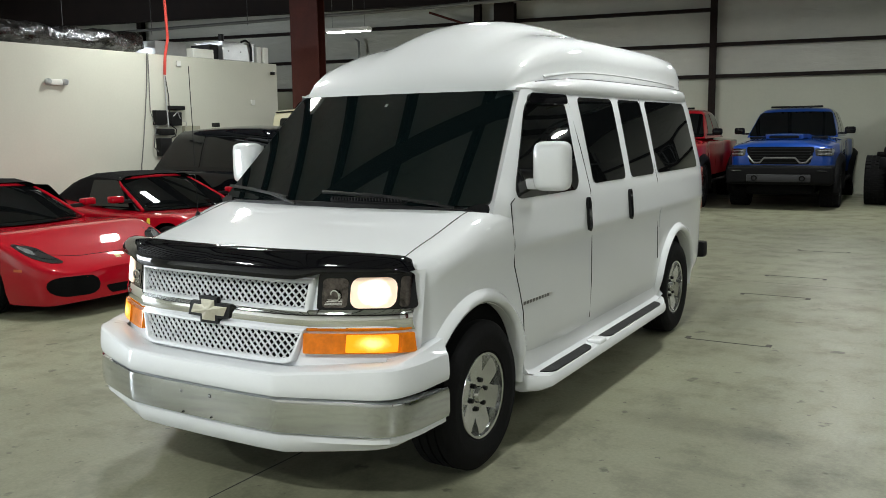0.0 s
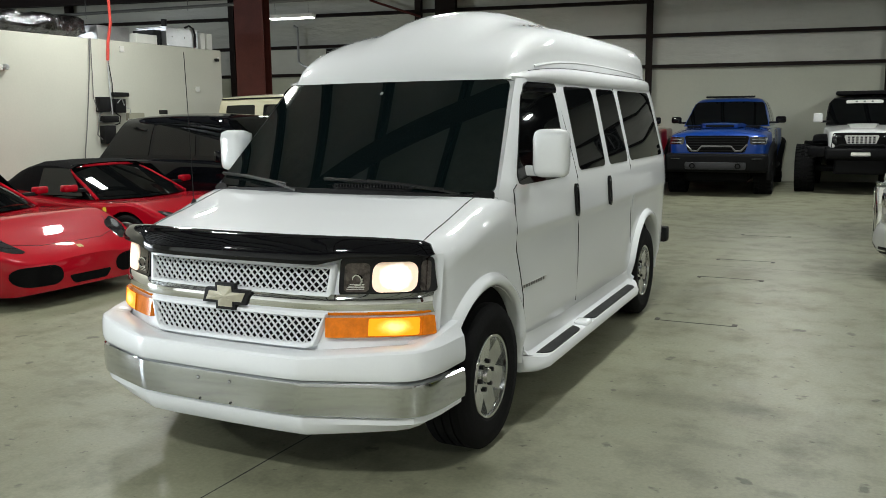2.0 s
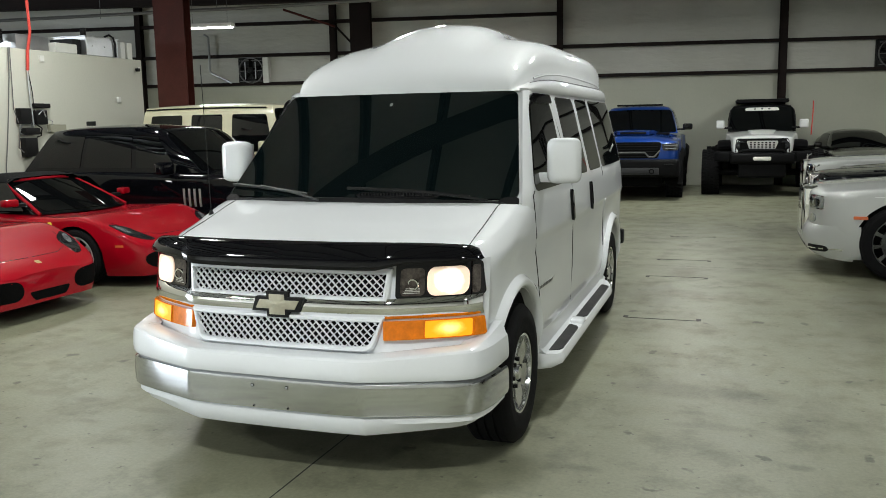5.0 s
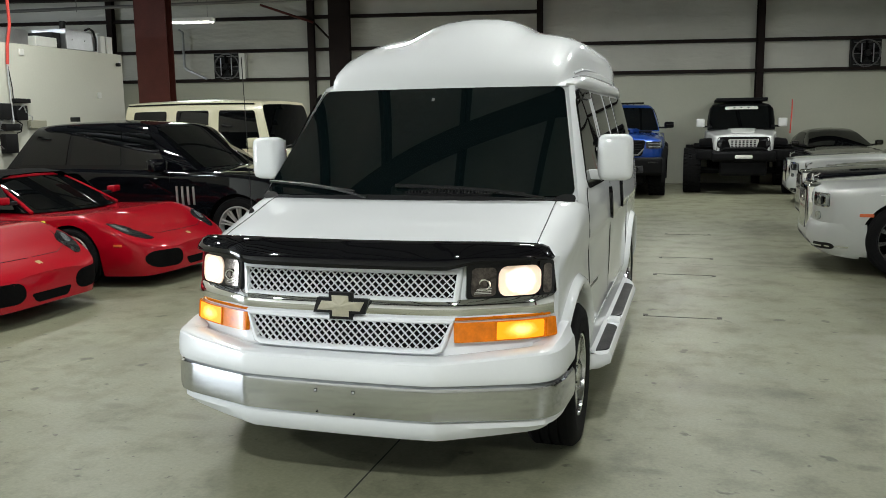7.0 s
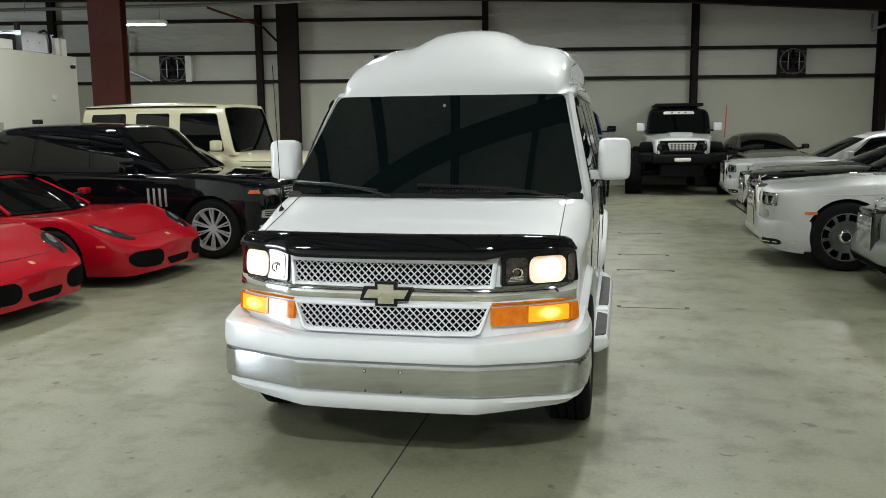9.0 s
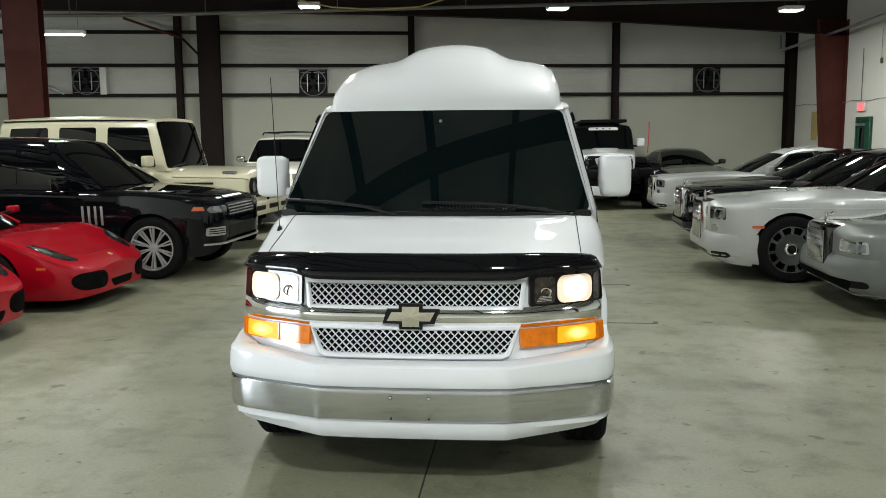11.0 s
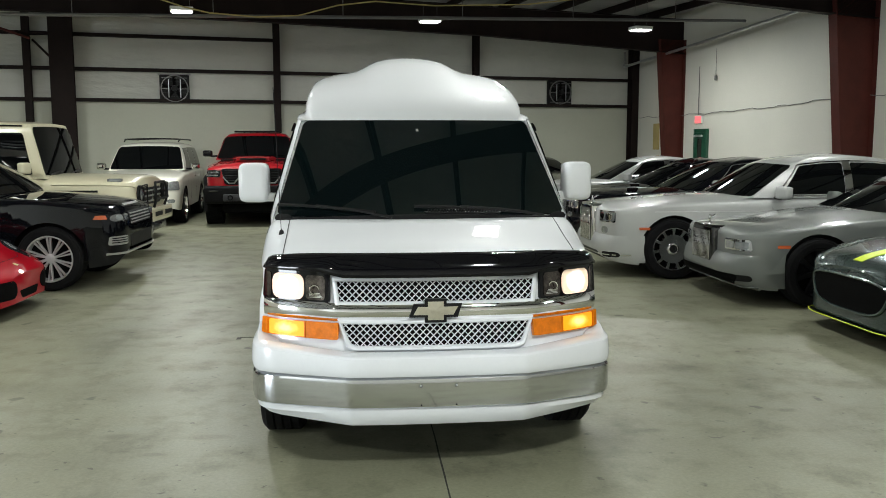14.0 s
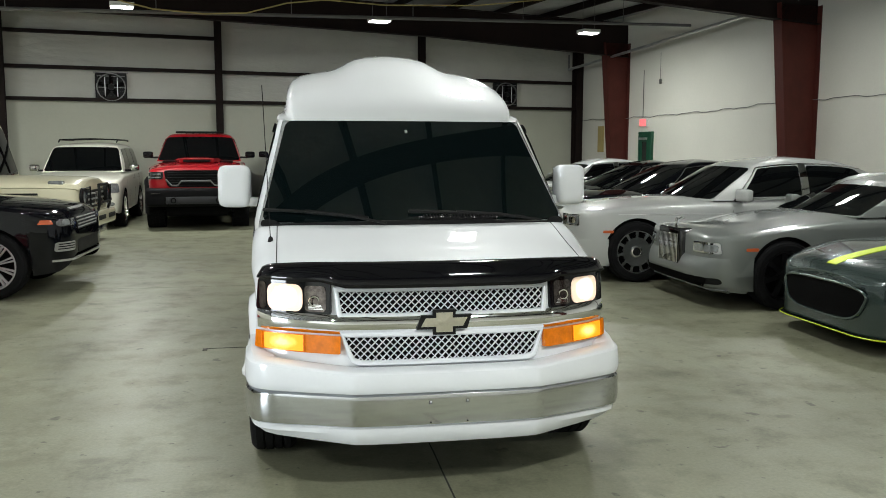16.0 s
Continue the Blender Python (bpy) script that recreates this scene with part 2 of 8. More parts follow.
def box_into(bm, x0, x1, y0, y1, z0, z1, m=None):
    vs = [bm.verts.new(Vector(p) if m is None else m @ Vector(p)) for p in
          ((x0, y0, z0), (x1, y0, z0), (x1, y1, z0), (x0, y1, z0), (x0, y0, z1), (x1, y0, z1), (x1, y1, z1), (x0, y1, z1))]
    for f in ((3, 2, 1, 0), (4, 5, 6, 7), (0, 1, 5, 4), (1, 2, 6, 5), (2, 3, 7, 6), (3, 0, 4, 7)):
        bm.faces.new([vs[i] for i in f])
    return vs


def box(x0, x1, y0, y1, z0, z1, m=None, bevel=0.0, seg=2):
    bm = bmesh.new()
    box_into(bm, x0, x1, y0, y1, z0, z1, m)
    if bevel:
        bmesh.ops.bevel(bm, geom=list(bm.edges), offset=bevel, segments=seg, affect="EDGES", profile=0.6)
    return bm


def grid(rows, close_u=False, close_v=False, caps=False):
    """Quads over rows of points, all rows of one length."""
    bm = bmesh.new()
    vs = [[bm.verts.new(p) for p in r] for r in rows]
    nr, nc = len(vs), len(vs[0])
    for i in range(nr if close_u else nr - 1):
        for j in range(nc if close_v else nc - 1):
            q = [vs[i][j], vs[i][(j + 1) % nc], vs[(i + 1) % nr][(j + 1) % nc], vs[(i + 1) % nr][j]]
            bm.faces.new(q)
    if caps:
        bm.faces.new(list(reversed(vs[0])))
        bm.faces.new(vs[-1])
    bmesh.ops.remove_doubles(bm, verts=bm.verts, dist=1e-5)
    bmesh.ops.recalc_face_normals(bm, faces=bm.faces)
    return bm


def tube(points, r, sides=8):
    """A round bar or cable along points."""
    pts = [Vector(p) for p in points]
    rows, prev = [], None
    for i, p in enumerate(pts):
        d = (pts[min(i + 1, len(pts) - 1)] - pts[max(i - 1, 0)]).normalized()
        a = d.orthogonal().normalized() if prev is None else (prev - d * prev.dot(d)).normalized()
        b = d.cross(a)
        prev = a
        rows.append([p + r * (math.cos(k * 2 * math.pi / sides) * a + math.sin(k * 2 * math.pi / sides) * b) for k in range(sides)])
    return grid(rows, close_v=True, caps=True)


def lathe(profile, n=40, axis="x"):
    """Turns (radius, along) points round an axis."""
    rows = []
    for k in range(n):
        c, s = math.cos(k * 2 * math.pi / n), math.sin(k * 2 * math.pi / n)
        rows.append([Vector((a, r * c, r * s)) if axis == "x" else Vector((r * c, a, r * s)) if axis == "y" else Vector((r * c, r * s, a)) for r, a in profile])
    return grid(rows, close_u=True)


def lerp(a, b, t):
    return a + (b - a) * t


def curve(pts):
    """A smooth function through (x, value) points (monotone cubic)."""
    xs, ys = [p[0] for p in pts], [p[1] for p in pts]
    n = len(xs)
    d = [(ys[i + 1] - ys[i]) / (xs[i + 1] - xs[i]) for i in range(n - 1)]
    m = [d[0]] + [0.0 if d[i - 1] * d[i] <= 0 else 2 * d[i - 1] * d[i] / (d[i - 1] + d[i]) for i in range(1, n - 1)] + [d[-1]]

    def f(x):
        if x <= xs[0]:
            return ys[0]
        if x >= xs[-1]:
            return ys[-1]
        i = max(k for k in range(n - 1) if xs[k] <= x)
        h = xs[i + 1] - xs[i]
        t = (x - xs[i]) / h
        return (2 * t**3 - 3 * t**2 + 1) * ys[i] + (t**3 - 2 * t**2 + t) * h * m[i] + (-2 * t**3 + 3 * t**2) * ys[i + 1] + (t**3 - t**2) * h * m[i + 1]
    return f


def patch(fn, left, right, v0, v1, nu=10, nv=8, off=0.004, thick=0.012, ru=0.0, rv=0.0, out=None):
    """A plate that lies on the surface fn(u, v), from left to right (each a pair: at v0, at v1), corners rounded by ru, rv."""
    left = (left, left) if not hasattr(left, "__len__") else left
    right = (right, right) if not hasattr(right, "__len__") else right
    vv = [k / nv for k in range(nv + 1)]
    if rv:
        q = abs(rv / (v1 - v0))
        vv = sorted({0.0, q * 0.08, q * 0.3, q * 0.6, q, *[lerp(q, 1 - q, k / nv) for k in range(nv + 1)], 1 - q * 0.6, 1 - q * 0.3, 1 - q * 0.08, 1.0})
    top, bot = [], []
    for t in vv:
        v, a, b = lerp(v0, v1, t), lerp(left[0], left[1], t), lerp(right[0], right[1], t)
        if rv:
            dist = min(t, 1 - t) * abs(v1 - v0)
            if dist < rv:
                s = ru * (1 - math.sqrt(max(0.0, 1 - ((rv - dist) / rv) ** 2))) * (1 if b > a else -1)
                a, b = a + s, b - s
        ra, rb = [], []
        for k in range(nu + 1):
            u = lerp(a, b, k / nu)
            p = Vector(fn(u, v))
            e = 1e-3
            n = (Vector(fn(u + e, v)) - Vector(fn(u - e, v))).cross(Vector(fn(u, v + e)) - Vector(fn(u, v - e)))
            n = n.normalized() if n.length > 1e-12 else Vector((0, -1, 0))
            if out is not None and n.dot(Vector(out)) < 0:
                n = -n
            ra.append(p + n * off)
            rb.append(p + n * (off - thick))
        top.append(ra)
        bot.append(rb)
    bm = bmesh.new()
    tv = [[bm.verts.new(p) for p in r] for r in top]
    for i in range(len(tv) - 1):
        for j in range(nu):
            bm.faces.new((tv[i][j], tv[i][j + 1], tv[i + 1][j + 1], tv[i + 1][j]))
    ring = tv[0] + [r[-1] for r in tv[1:]] + list(reversed(tv[-1][:-1])) + [r[0] for r in reversed(tv[1:-1])]
    low = bot[0] + [r[-1] for r in bot[1:]] + list(reversed(bot[-1][:-1])) + [r[0] for r in reversed(bot[1:-1])]
    lv = [bm.verts.new(p) for p in low]
    for k in range(len(ring)):
        k2 = (k + 1) % len(ring)
        bm.faces.new((ring[k], lv[k], lv[k2], ring[k2]))
    bmesh.ops.remove_doubles(bm, verts=bm.verts, dist=1e-5)
    bmesh.ops.recalc_face_normals(bm, faces=bm.faces)
    return bm


# ---------------- the hall ----------------
U0, V0 = -34.0, -30.0          # far left and front end of the hall
EAVE, RISE = 5.46, 0.018        # roof underside at the right wall, and its rise to the left


def roof_z(u):
    return EAVE - RISE * u


bm = bmesh.new()
_n = 24
_vs = [[bm.verts.new((lerp(-45, 22, i / _n), lerp(-32, 36, j / _n), 0)) for i in range(_n + 1)] for j in range(_n + 1)]
for j in range(_n):
    for i in range(_n):
        bm.faces.new((_vs[j][i], _vs[j][i + 1], _vs[j + 1][i + 1], _vs[j + 1][i]))
floor = tagged(finish("floor", bm, M_FLOOR, smooth=False), "sealed grey concrete floor with stains and scuffs", "floor", kind="structure")

# saw-cut joints: one under the van, one across
M_JOINT_FAINT = mat("worn_floor_joint", (0.085, 0.083, 0.066), 0.8, vary=0.5, scale=5)
for a, b, w, material in ((Vector((0.032, -9, 0)), Vector((0.032, 5.6, 0)), 0.009, M_JOINT), (Vector((-8.6, 7.18, 0)), Vector((9.5, 7.08, 0)), 0.013, M_JOINT_FAINT)):
    across = (b - a).normalized().cross(Vector((0, 0, 1)))
    rows = []
    for k in range(90):
        p = a.lerp(b, k / 89)
        wob = 0.004 * noise.noise(p * 2.3)
        ww = w * (1 + 0.5 * noise.noise(p * 4 + Vector((0, 0, 3.0))))
        rows.append([p + across * (wob - ww / 2) + Vector((0, 0, 0.002)), p + across * (wob + ww / 2) + Vector((0, 0, 0.002))])
    tagged(finish("floor_joint", grid(rows), material, smooth=False), "dark saw-cut joint in the concrete floor", "joint", kind="structure")

# lift-pad marks scuffed on the floor
for k, (y, x0, x1, w) in enumerate(((4.18, 1.163, 1.795, 0.015), (6.38, 1.145, 1.778, 0.013), (7.63, 1.155, 1.769, 0.011), (9.91, 1.137, 1.765, 0.013), (3.60, -1.53, -0.93, 0.014))):
    bm = bmesh.new()
    box_into(bm, x0, x1, y - w / 2, y + w / 2, -0.01, 0.003)
    way = 1 if k % 3 == 0 else -1
    box_into(bm, x0 - 0.022, x0 + 0.018, min(y, y + way * 0.075), max(y, y + way * 0.075), -0.01, 0.0035)
    box_into(bm, x1 - 0.021, x1 + 0.021, min(y, y + way * 0.075), max(y, y + way * 0.075), -0.01, 0.0035)
    tagged(finish("floor_mark", bm, M_TAPE, smooth=False), "worn dark bracket-shaped mark on the concrete floor", "floor mark", group="bracket marks on the floor", kind="structure")


def slab(name, u0, u1, v0, v1, z0, z1, material, label, category, kind="structure"):
    return tagged(finish(name, box(u0, u1, v0, v1, z0, z1, HALL), material, smooth=False), label, category, kind=kind)


# back wall: liner below, quilted insulation above, in strips between the girts
slab("wall_north", U0, 0.3, 0.0, 0.25, -0.05, 2.95, M_LINER, "pale painted liner panels of the steel hall wall", "wall")
_rows = []
for k in range(41):
    z = lerp(2.95, 6.6, k / 40)
    _rows.append([hall(lerp(U0, 0.3, i / 60), 0.05 + 0.015 * math.sin(i * 2.6) * math.sin(z * 4), z) for i in range(61)])
tagged(finish("wall_north_upper", grid(_rows), M_VINYL), "white vinyl-faced insulation behind steel wall girts", "wall", kind="structure")
slab("wall_north_outer", U0, 0.3, 0.14, 0.25, 2.96, 6.6, M_LINER, "outer sheet of the steel hall wall", "wall")
slab("wall_east", 0.0, 0.25, V0, 0.0, -0.05, 6.6, M_WALL, "off-white painted side wall", "wall")
slab("wall_south", U0, 0.3, V0 - 0.25, V0, -0.05, 6.6, M_WALL, "off-white painted end wall", "wall")
# side wall with an open roll-up door on the daylight side
GATE0, GATE1, GATE_H = -26.0, -18.6, 4.1
slab("wall_west", U0 - 0.25, U0, V0, GATE0, -0.05, 6.6, M_WALL, "off-white painted side wall", "wall")
slab("wall_west_end", U0 - 0.25, U0, GATE1, 0.25, -0.05, 6.6, M_WALL, "off-white painted side wall beside the gate", "wall")
slab("wall_west_head", U0 - 0.25, U0, GATE0, GATE1, GATE_H, 6.6, M_WALL, "off-white painted wall above the gate", "wall")
sky = bpy.data.lights.new("gate_daylight", "AREA")
sky.shape, sky.size, sky.size_y, sky.energy = "RECTANGLE", GATE1 - GATE0 - 0.1, GATE_H - 0.1, 3200.0
sky.color = (0.86, 0.94, 1.0)
so = new("gate_daylight", sky)
so.matrix_basis = HALL @ Matrix.Translation((U0 - 0.1, (GATE0 + GATE1) / 2, GATE_H / 2)) @ Matrix.Rotation(-math.pi / 2, 4, "Z") @ Matrix.Rotation(math.pi / 2, 4, "X")

_rows = []
for i in range(69):
    u = lerp(U0, 0.3, i / 68)
    _rows.append([hall(u, lerp(V0, 0.25, j / 40), roof_z(u) + 0.03 * math.sin(i * 1.9) * math.sin(j * 0.8)) for j in range(41)])
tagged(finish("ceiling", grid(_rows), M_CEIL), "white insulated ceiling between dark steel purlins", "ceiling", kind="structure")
bm = bmesh.new()
box_into(bm, U0, 0.3, V0, 0.25, 6.62, 6.7, HALL)
tagged(finish("roof", bm, M_GALV, smooth=False), "sheet-metal roof above the insulation", "roof", kind="structure")


def beam(name, a, b, w, h, material, label, category, up=Vector((0, 0, 1)), flange=0.012, group=""):
    """An I-section from a to b: two flanges and a web."""
    a, b = Vector(a), Vector(b)
    d = (b - a)
    length = d.length
    d.normalize()
    side = d.cross(up).normalized()
    top = side.cross(d).normalized()
    m = Matrix((( d.x, side.x, top.x, a.x), (d.y, side.y, top.y, a.y), (d.z, side.z, top.z, a.z), (0, 0, 0, 1)))
    bm = bmesh.new()
    box_into(bm, 0, length, -w / 2, w / 2, h / 2 - flange, h / 2, m)
    box_into(bm, 0, length, -w / 2, w / 2, -h / 2, -h / 2 + flange, m)
    box_into(bm, 0, length, -0.006, 0.006, -h / 2 + flange, h / 2 - flange, m)
    return tagged(finish(name, bm, material, smooth=False), label, category, group=group, kind="structure")


def channel(name, a, b, depth, h, label, group=""):
    """A girt: a C-section standing out of the wall."""
    a, b = Vector(a), Vector(b)
    bm = bmesh.new()
    for z0, z1, d0, d1 in ((h / 2 - 0.006, h / 2, 0, depth), (-h / 2, -h / 2 + 0.006, 0, depth), (-h / 2 + 0.006, h / 2 - 0.006, depth - 0.006, depth), (h / 2 - 0.03, h / 2 - 0.006, 0.0, 0.006)):
        box_into(bm, a.x, b.x, -d1, -d0, a.z + z0, a.z + z1, HALL)
    return tagged(finish(name, bm, M_STEEL_DARK, smooth=False), label, "girt", group=group, kind="structure")


# girts of the back wall
COLS = (-11.02, -5.25)         # wall posts, u
for z, u0, u1 in ((2.98, U0, -0.15), (3.77, U0, -0.15), (4.64, U0, -11.1)):
    channel("girt", (u0, 0, z), (u1, 0, z), 0.17, 0.085, "dark brown steel wall girt", "girts of the back wall")
for u in (*COLS, -17.28, -23.0, -28.6):
    beam("wall_post", hall(u, -0.12, 0), hall(u, -0.12, 5.5), 0.17, 0.22, M_STEEL_DARK, "dark steel post of the hall wall", "steel post", up=HALL.to_3x3() @ Vector((0, 1, 0)), group="wall posts")
beam("corner_post", hall(-0.12, -0.2, 0), hall(-0.12, -0.2, 5.3), 0.22, 0.32, M_STEEL_DARK, "dark steel post in the hall corner", "steel post", up=HALL.to_3x3() @ Vector((0, 1, 0)))


def frame_column(name, u, v, face, w0, w1, ztop, material, label):
    """A tapered rigid-frame column; face is the way its deep side grows (1: to plus u, -1: to minus u)."""
    bm = bmesh.new()
    t = 0.02
    half = 0.12

    def prism(pts, v0, v1):
        a = [bm.verts.new(hall(p[0], v0, p[1])) for p in pts]
        b = [bm.verts.new(hall(p[0], v1, p[1])) for p in pts]
        bm.faces.new(a)
        bm.faces.new(list(reversed(b)))
        for k in range(len(pts)):
            bm.faces.new((a[k], b[k], b[(k + 1) % len(pts)], a[(k + 1) % len(pts)]))
    prism([(u, 0), (u + face * w0, 0), (u + face * w1, ztop), (u, ztop)], v - 0.006, v + 0.006)
    prism([(u - face * t, 0), (u, 0), (u, ztop), (u - face * t, ztop)], v - half, v + half)
    prism([(u + face * w0, 0), (u + face * (w0 + t), 0), (u + face * (w1 + t), ztop), (u + face * w1, ztop)], v - half, v + half)
    bmesh.ops.recalc_face_normals(bm, faces=bm.faces)
    ob = tagged(finish(name, bm, material, smooth=False), label, "steel column", group="frame columns", kind="structure")
    return ob


FRAMES = (-2.8, -9.85, -18.65, -27.4)
for n, v in enumerate(FRAMES):
    frame_column("frame_column", -0.02, v, -1, 0.41 if n == 0 else 0.6, 0.78 if n == 0 else 1.05, 4.7, M_STEEL_RED, "tapered dark red steel frame column against the side wall")
    # rafter: deep at the column, running up to the left
    raf = thing("rafter", None, "deep dark steel roof rafter spanning the hall", "rafter", "roof rafters", "structure")
    for (u_a, u_b, d_a, d_b) in ((-0.02, -6.0, 0.95, 0.75), (-6.0, -12.0, 0.75, 0.72), (-12.0, -33.9, 0.72, 0.95)):
        za, zb = roof_z(u_a) - 0.2, roof_z(u_b) - 0.2
        for (oa0, oa1, ob0, ob1, hw, nm) in ((0, -0.02, 0, -0.02, 0.11, "flange"), (-d_a, -d_a + 0.02, -d_b, -d_b + 0.02, 0.11, "flange"), (-d_a + 0.02, -0.02, -d_b + 0.02, -0.02, 0.006, "web")):
            bm = bmesh.new()
            pts = [hall(u_a, v - hw, za + oa0), hall(u_a, v + hw, za + oa0), hall(u_b, v + hw, zb + ob0), hall(u_b, v - hw, zb + ob0),
                   hall(u_a, v - hw, za + oa1), hall(u_a, v + hw, za + oa1), hall(u_b, v + hw, zb + ob1), hall(u_b, v - hw, zb + ob1)]
            vs = [bm.verts.new(q) for q in pts]
            for f in ((0, 1, 2, 3), (7, 6, 5, 4), (0, 4, 5, 1), (1, 5, 6, 2), (2, 6, 7, 3), (3, 7, 4, 0)):
                bm.faces.new([vs[i] for i in f])
            bmesh.ops.recalc_face_normals(bm, faces=bm.faces)
            part(nm, bm, M_STEEL_DARK, raf, smooth=False)

# interior columns: straight wide-flange sections with their broad face to the camera
def inner_column(u, v, w, d, ztop, material, label):
    bm = bmesh.new()
    t = 0.018
    for (a, b, c, e) in ((-w / 2, w / 2, -d / 2, -d / 2 + t), (-w / 2, w / 2, d / 2 - t, d / 2), (-0.008, 0.008, -d / 2 + t, d / 2 - t)):
        box_into(bm, u + a, u + b, v + c, v + e, 0, ztop, HALL)
    box_into(bm, u - w / 2 - 0.06, u + w / 2 + 0.06, v - d / 2 - 0.05, v + d / 2 + 0.05, 0, 0.025, HALL)
    return tagged(finish("inner_column", bm, material, smooth=False), label, "steel column", group="inner columns", kind="structure")


inner_column(-16.44, -0.32, 0.56, 0.3, 5.1, M_STEEL_DARK, "wide dark red steel column near the back wall")
inner_column(-18.55, -7.6, 0.62, 0.32, 5.1, M_STEEL_RED, "wide dark red steel column beside the white partition")

# purlins
u = -0.9
while u > U0 + 1:
    z = roof_z(u) - 0.1
    bm = bmesh.new()
    box_into(bm, u - 0.003, u + 0.003, V0, -0.05, z - 0.1, z + 0.1, HALL)
    box_into(bm, u - 0.07, u - 0.003, V0, -0.05, z - 0.1, z - 0.094, HALL)
    box_into(bm, u + 0.003, u + 0.07, V0, -0.05, z + 0.094, z + 0.1, HALL)
    tagged(finish("purlin", bm, M_STEEL_DARK, smooth=False), "dark steel roof purlin under white insulation", "purlin", group="roof purlins", kind="structure")
    u -= 1.45

# white partition room on the left
PX, PY, PZ = -8.8, 10.53, 3.06
bm = box(PX - 9.0, PX, PY - 12.0, PY, -0.02, PZ, bevel=0.008, seg=1)
tagged(finish("partition_room", bm, M_PART, smooth=False), "off-white painted partition room with a flat top", "partition wall", kind="structure")


# ---------------- wheels ----------------
def tyre_mesh(r, w, rim_r, groove=True, n=48):
    """A tyre round the x axis, outer face at +w/2."""
    h = w / 2
    prof = [(rim_r, -h * 0.82), (rim_r + 0.012, -h * 0.95), (lerp(rim_r, r, 0.45), -h * 1.0), (lerp(rim_r, r, 0.8), -h * 0.97), (r - 0.016, -h * 0.86)]
    if groove:
        for k in range(4):
            a0, a1 = lerp(-h * 0.78, h * 0.78, k / 4), lerp(-h * 0.78, h * 0.78, (k + 1) / 4)
            prof += [(r - 0.001 * abs(k - 1.5), a0 + 0.006), (r - 0.001 * abs(k - 1.5), a1 - 0.006)]
            if k < 3:
                prof += [(r - 0.01, a1 - 0.004), (r - 0.01, a1 + 0.004)]
    else:
        prof += [(r, -h * 0.7), (r, h * 0.7)]
    prof += [(r - 0.016, h * 0.86), (lerp(rim_r, r, 0.8), h * 0.97), (lerp(rim_r, r, 0.62), h * 0.99), (lerp(rim_r, r, 0.6), h * 1.006), (lerp(rim_r, r, 0.45), h * 1.0), (rim_r + 0.012, h * 0.95), (rim_r, h * 0.82)]
    return lathe(prof, n)


def lug_tyre(r, w, rim_r, n=36):
    """An off-road tyre with blocks round its tread."""
    bm = tyre_mesh(r - 0.012, w, rim_r, False, 40)
    for k in range(n):
        a = k * 2 * math.pi / n
        for s, (x0, x1) in enumerate(((-w / 2 * 0.98, -w * 0.2), (-w * 0.17, w * 0.0), (w * 0.03, w * 0.19), (w * 0.22, w / 2 * 0.98))):
            m = Matrix.Rotation(a + (0.5 if s % 2 else 0) * 2 * math.pi / n, 4, "X")
            wd = math.pi * r / n * 0.62
            box_into(bm, x0, x1, -wd, wd, r - 0.03, r + 0.004, m)
    return bm


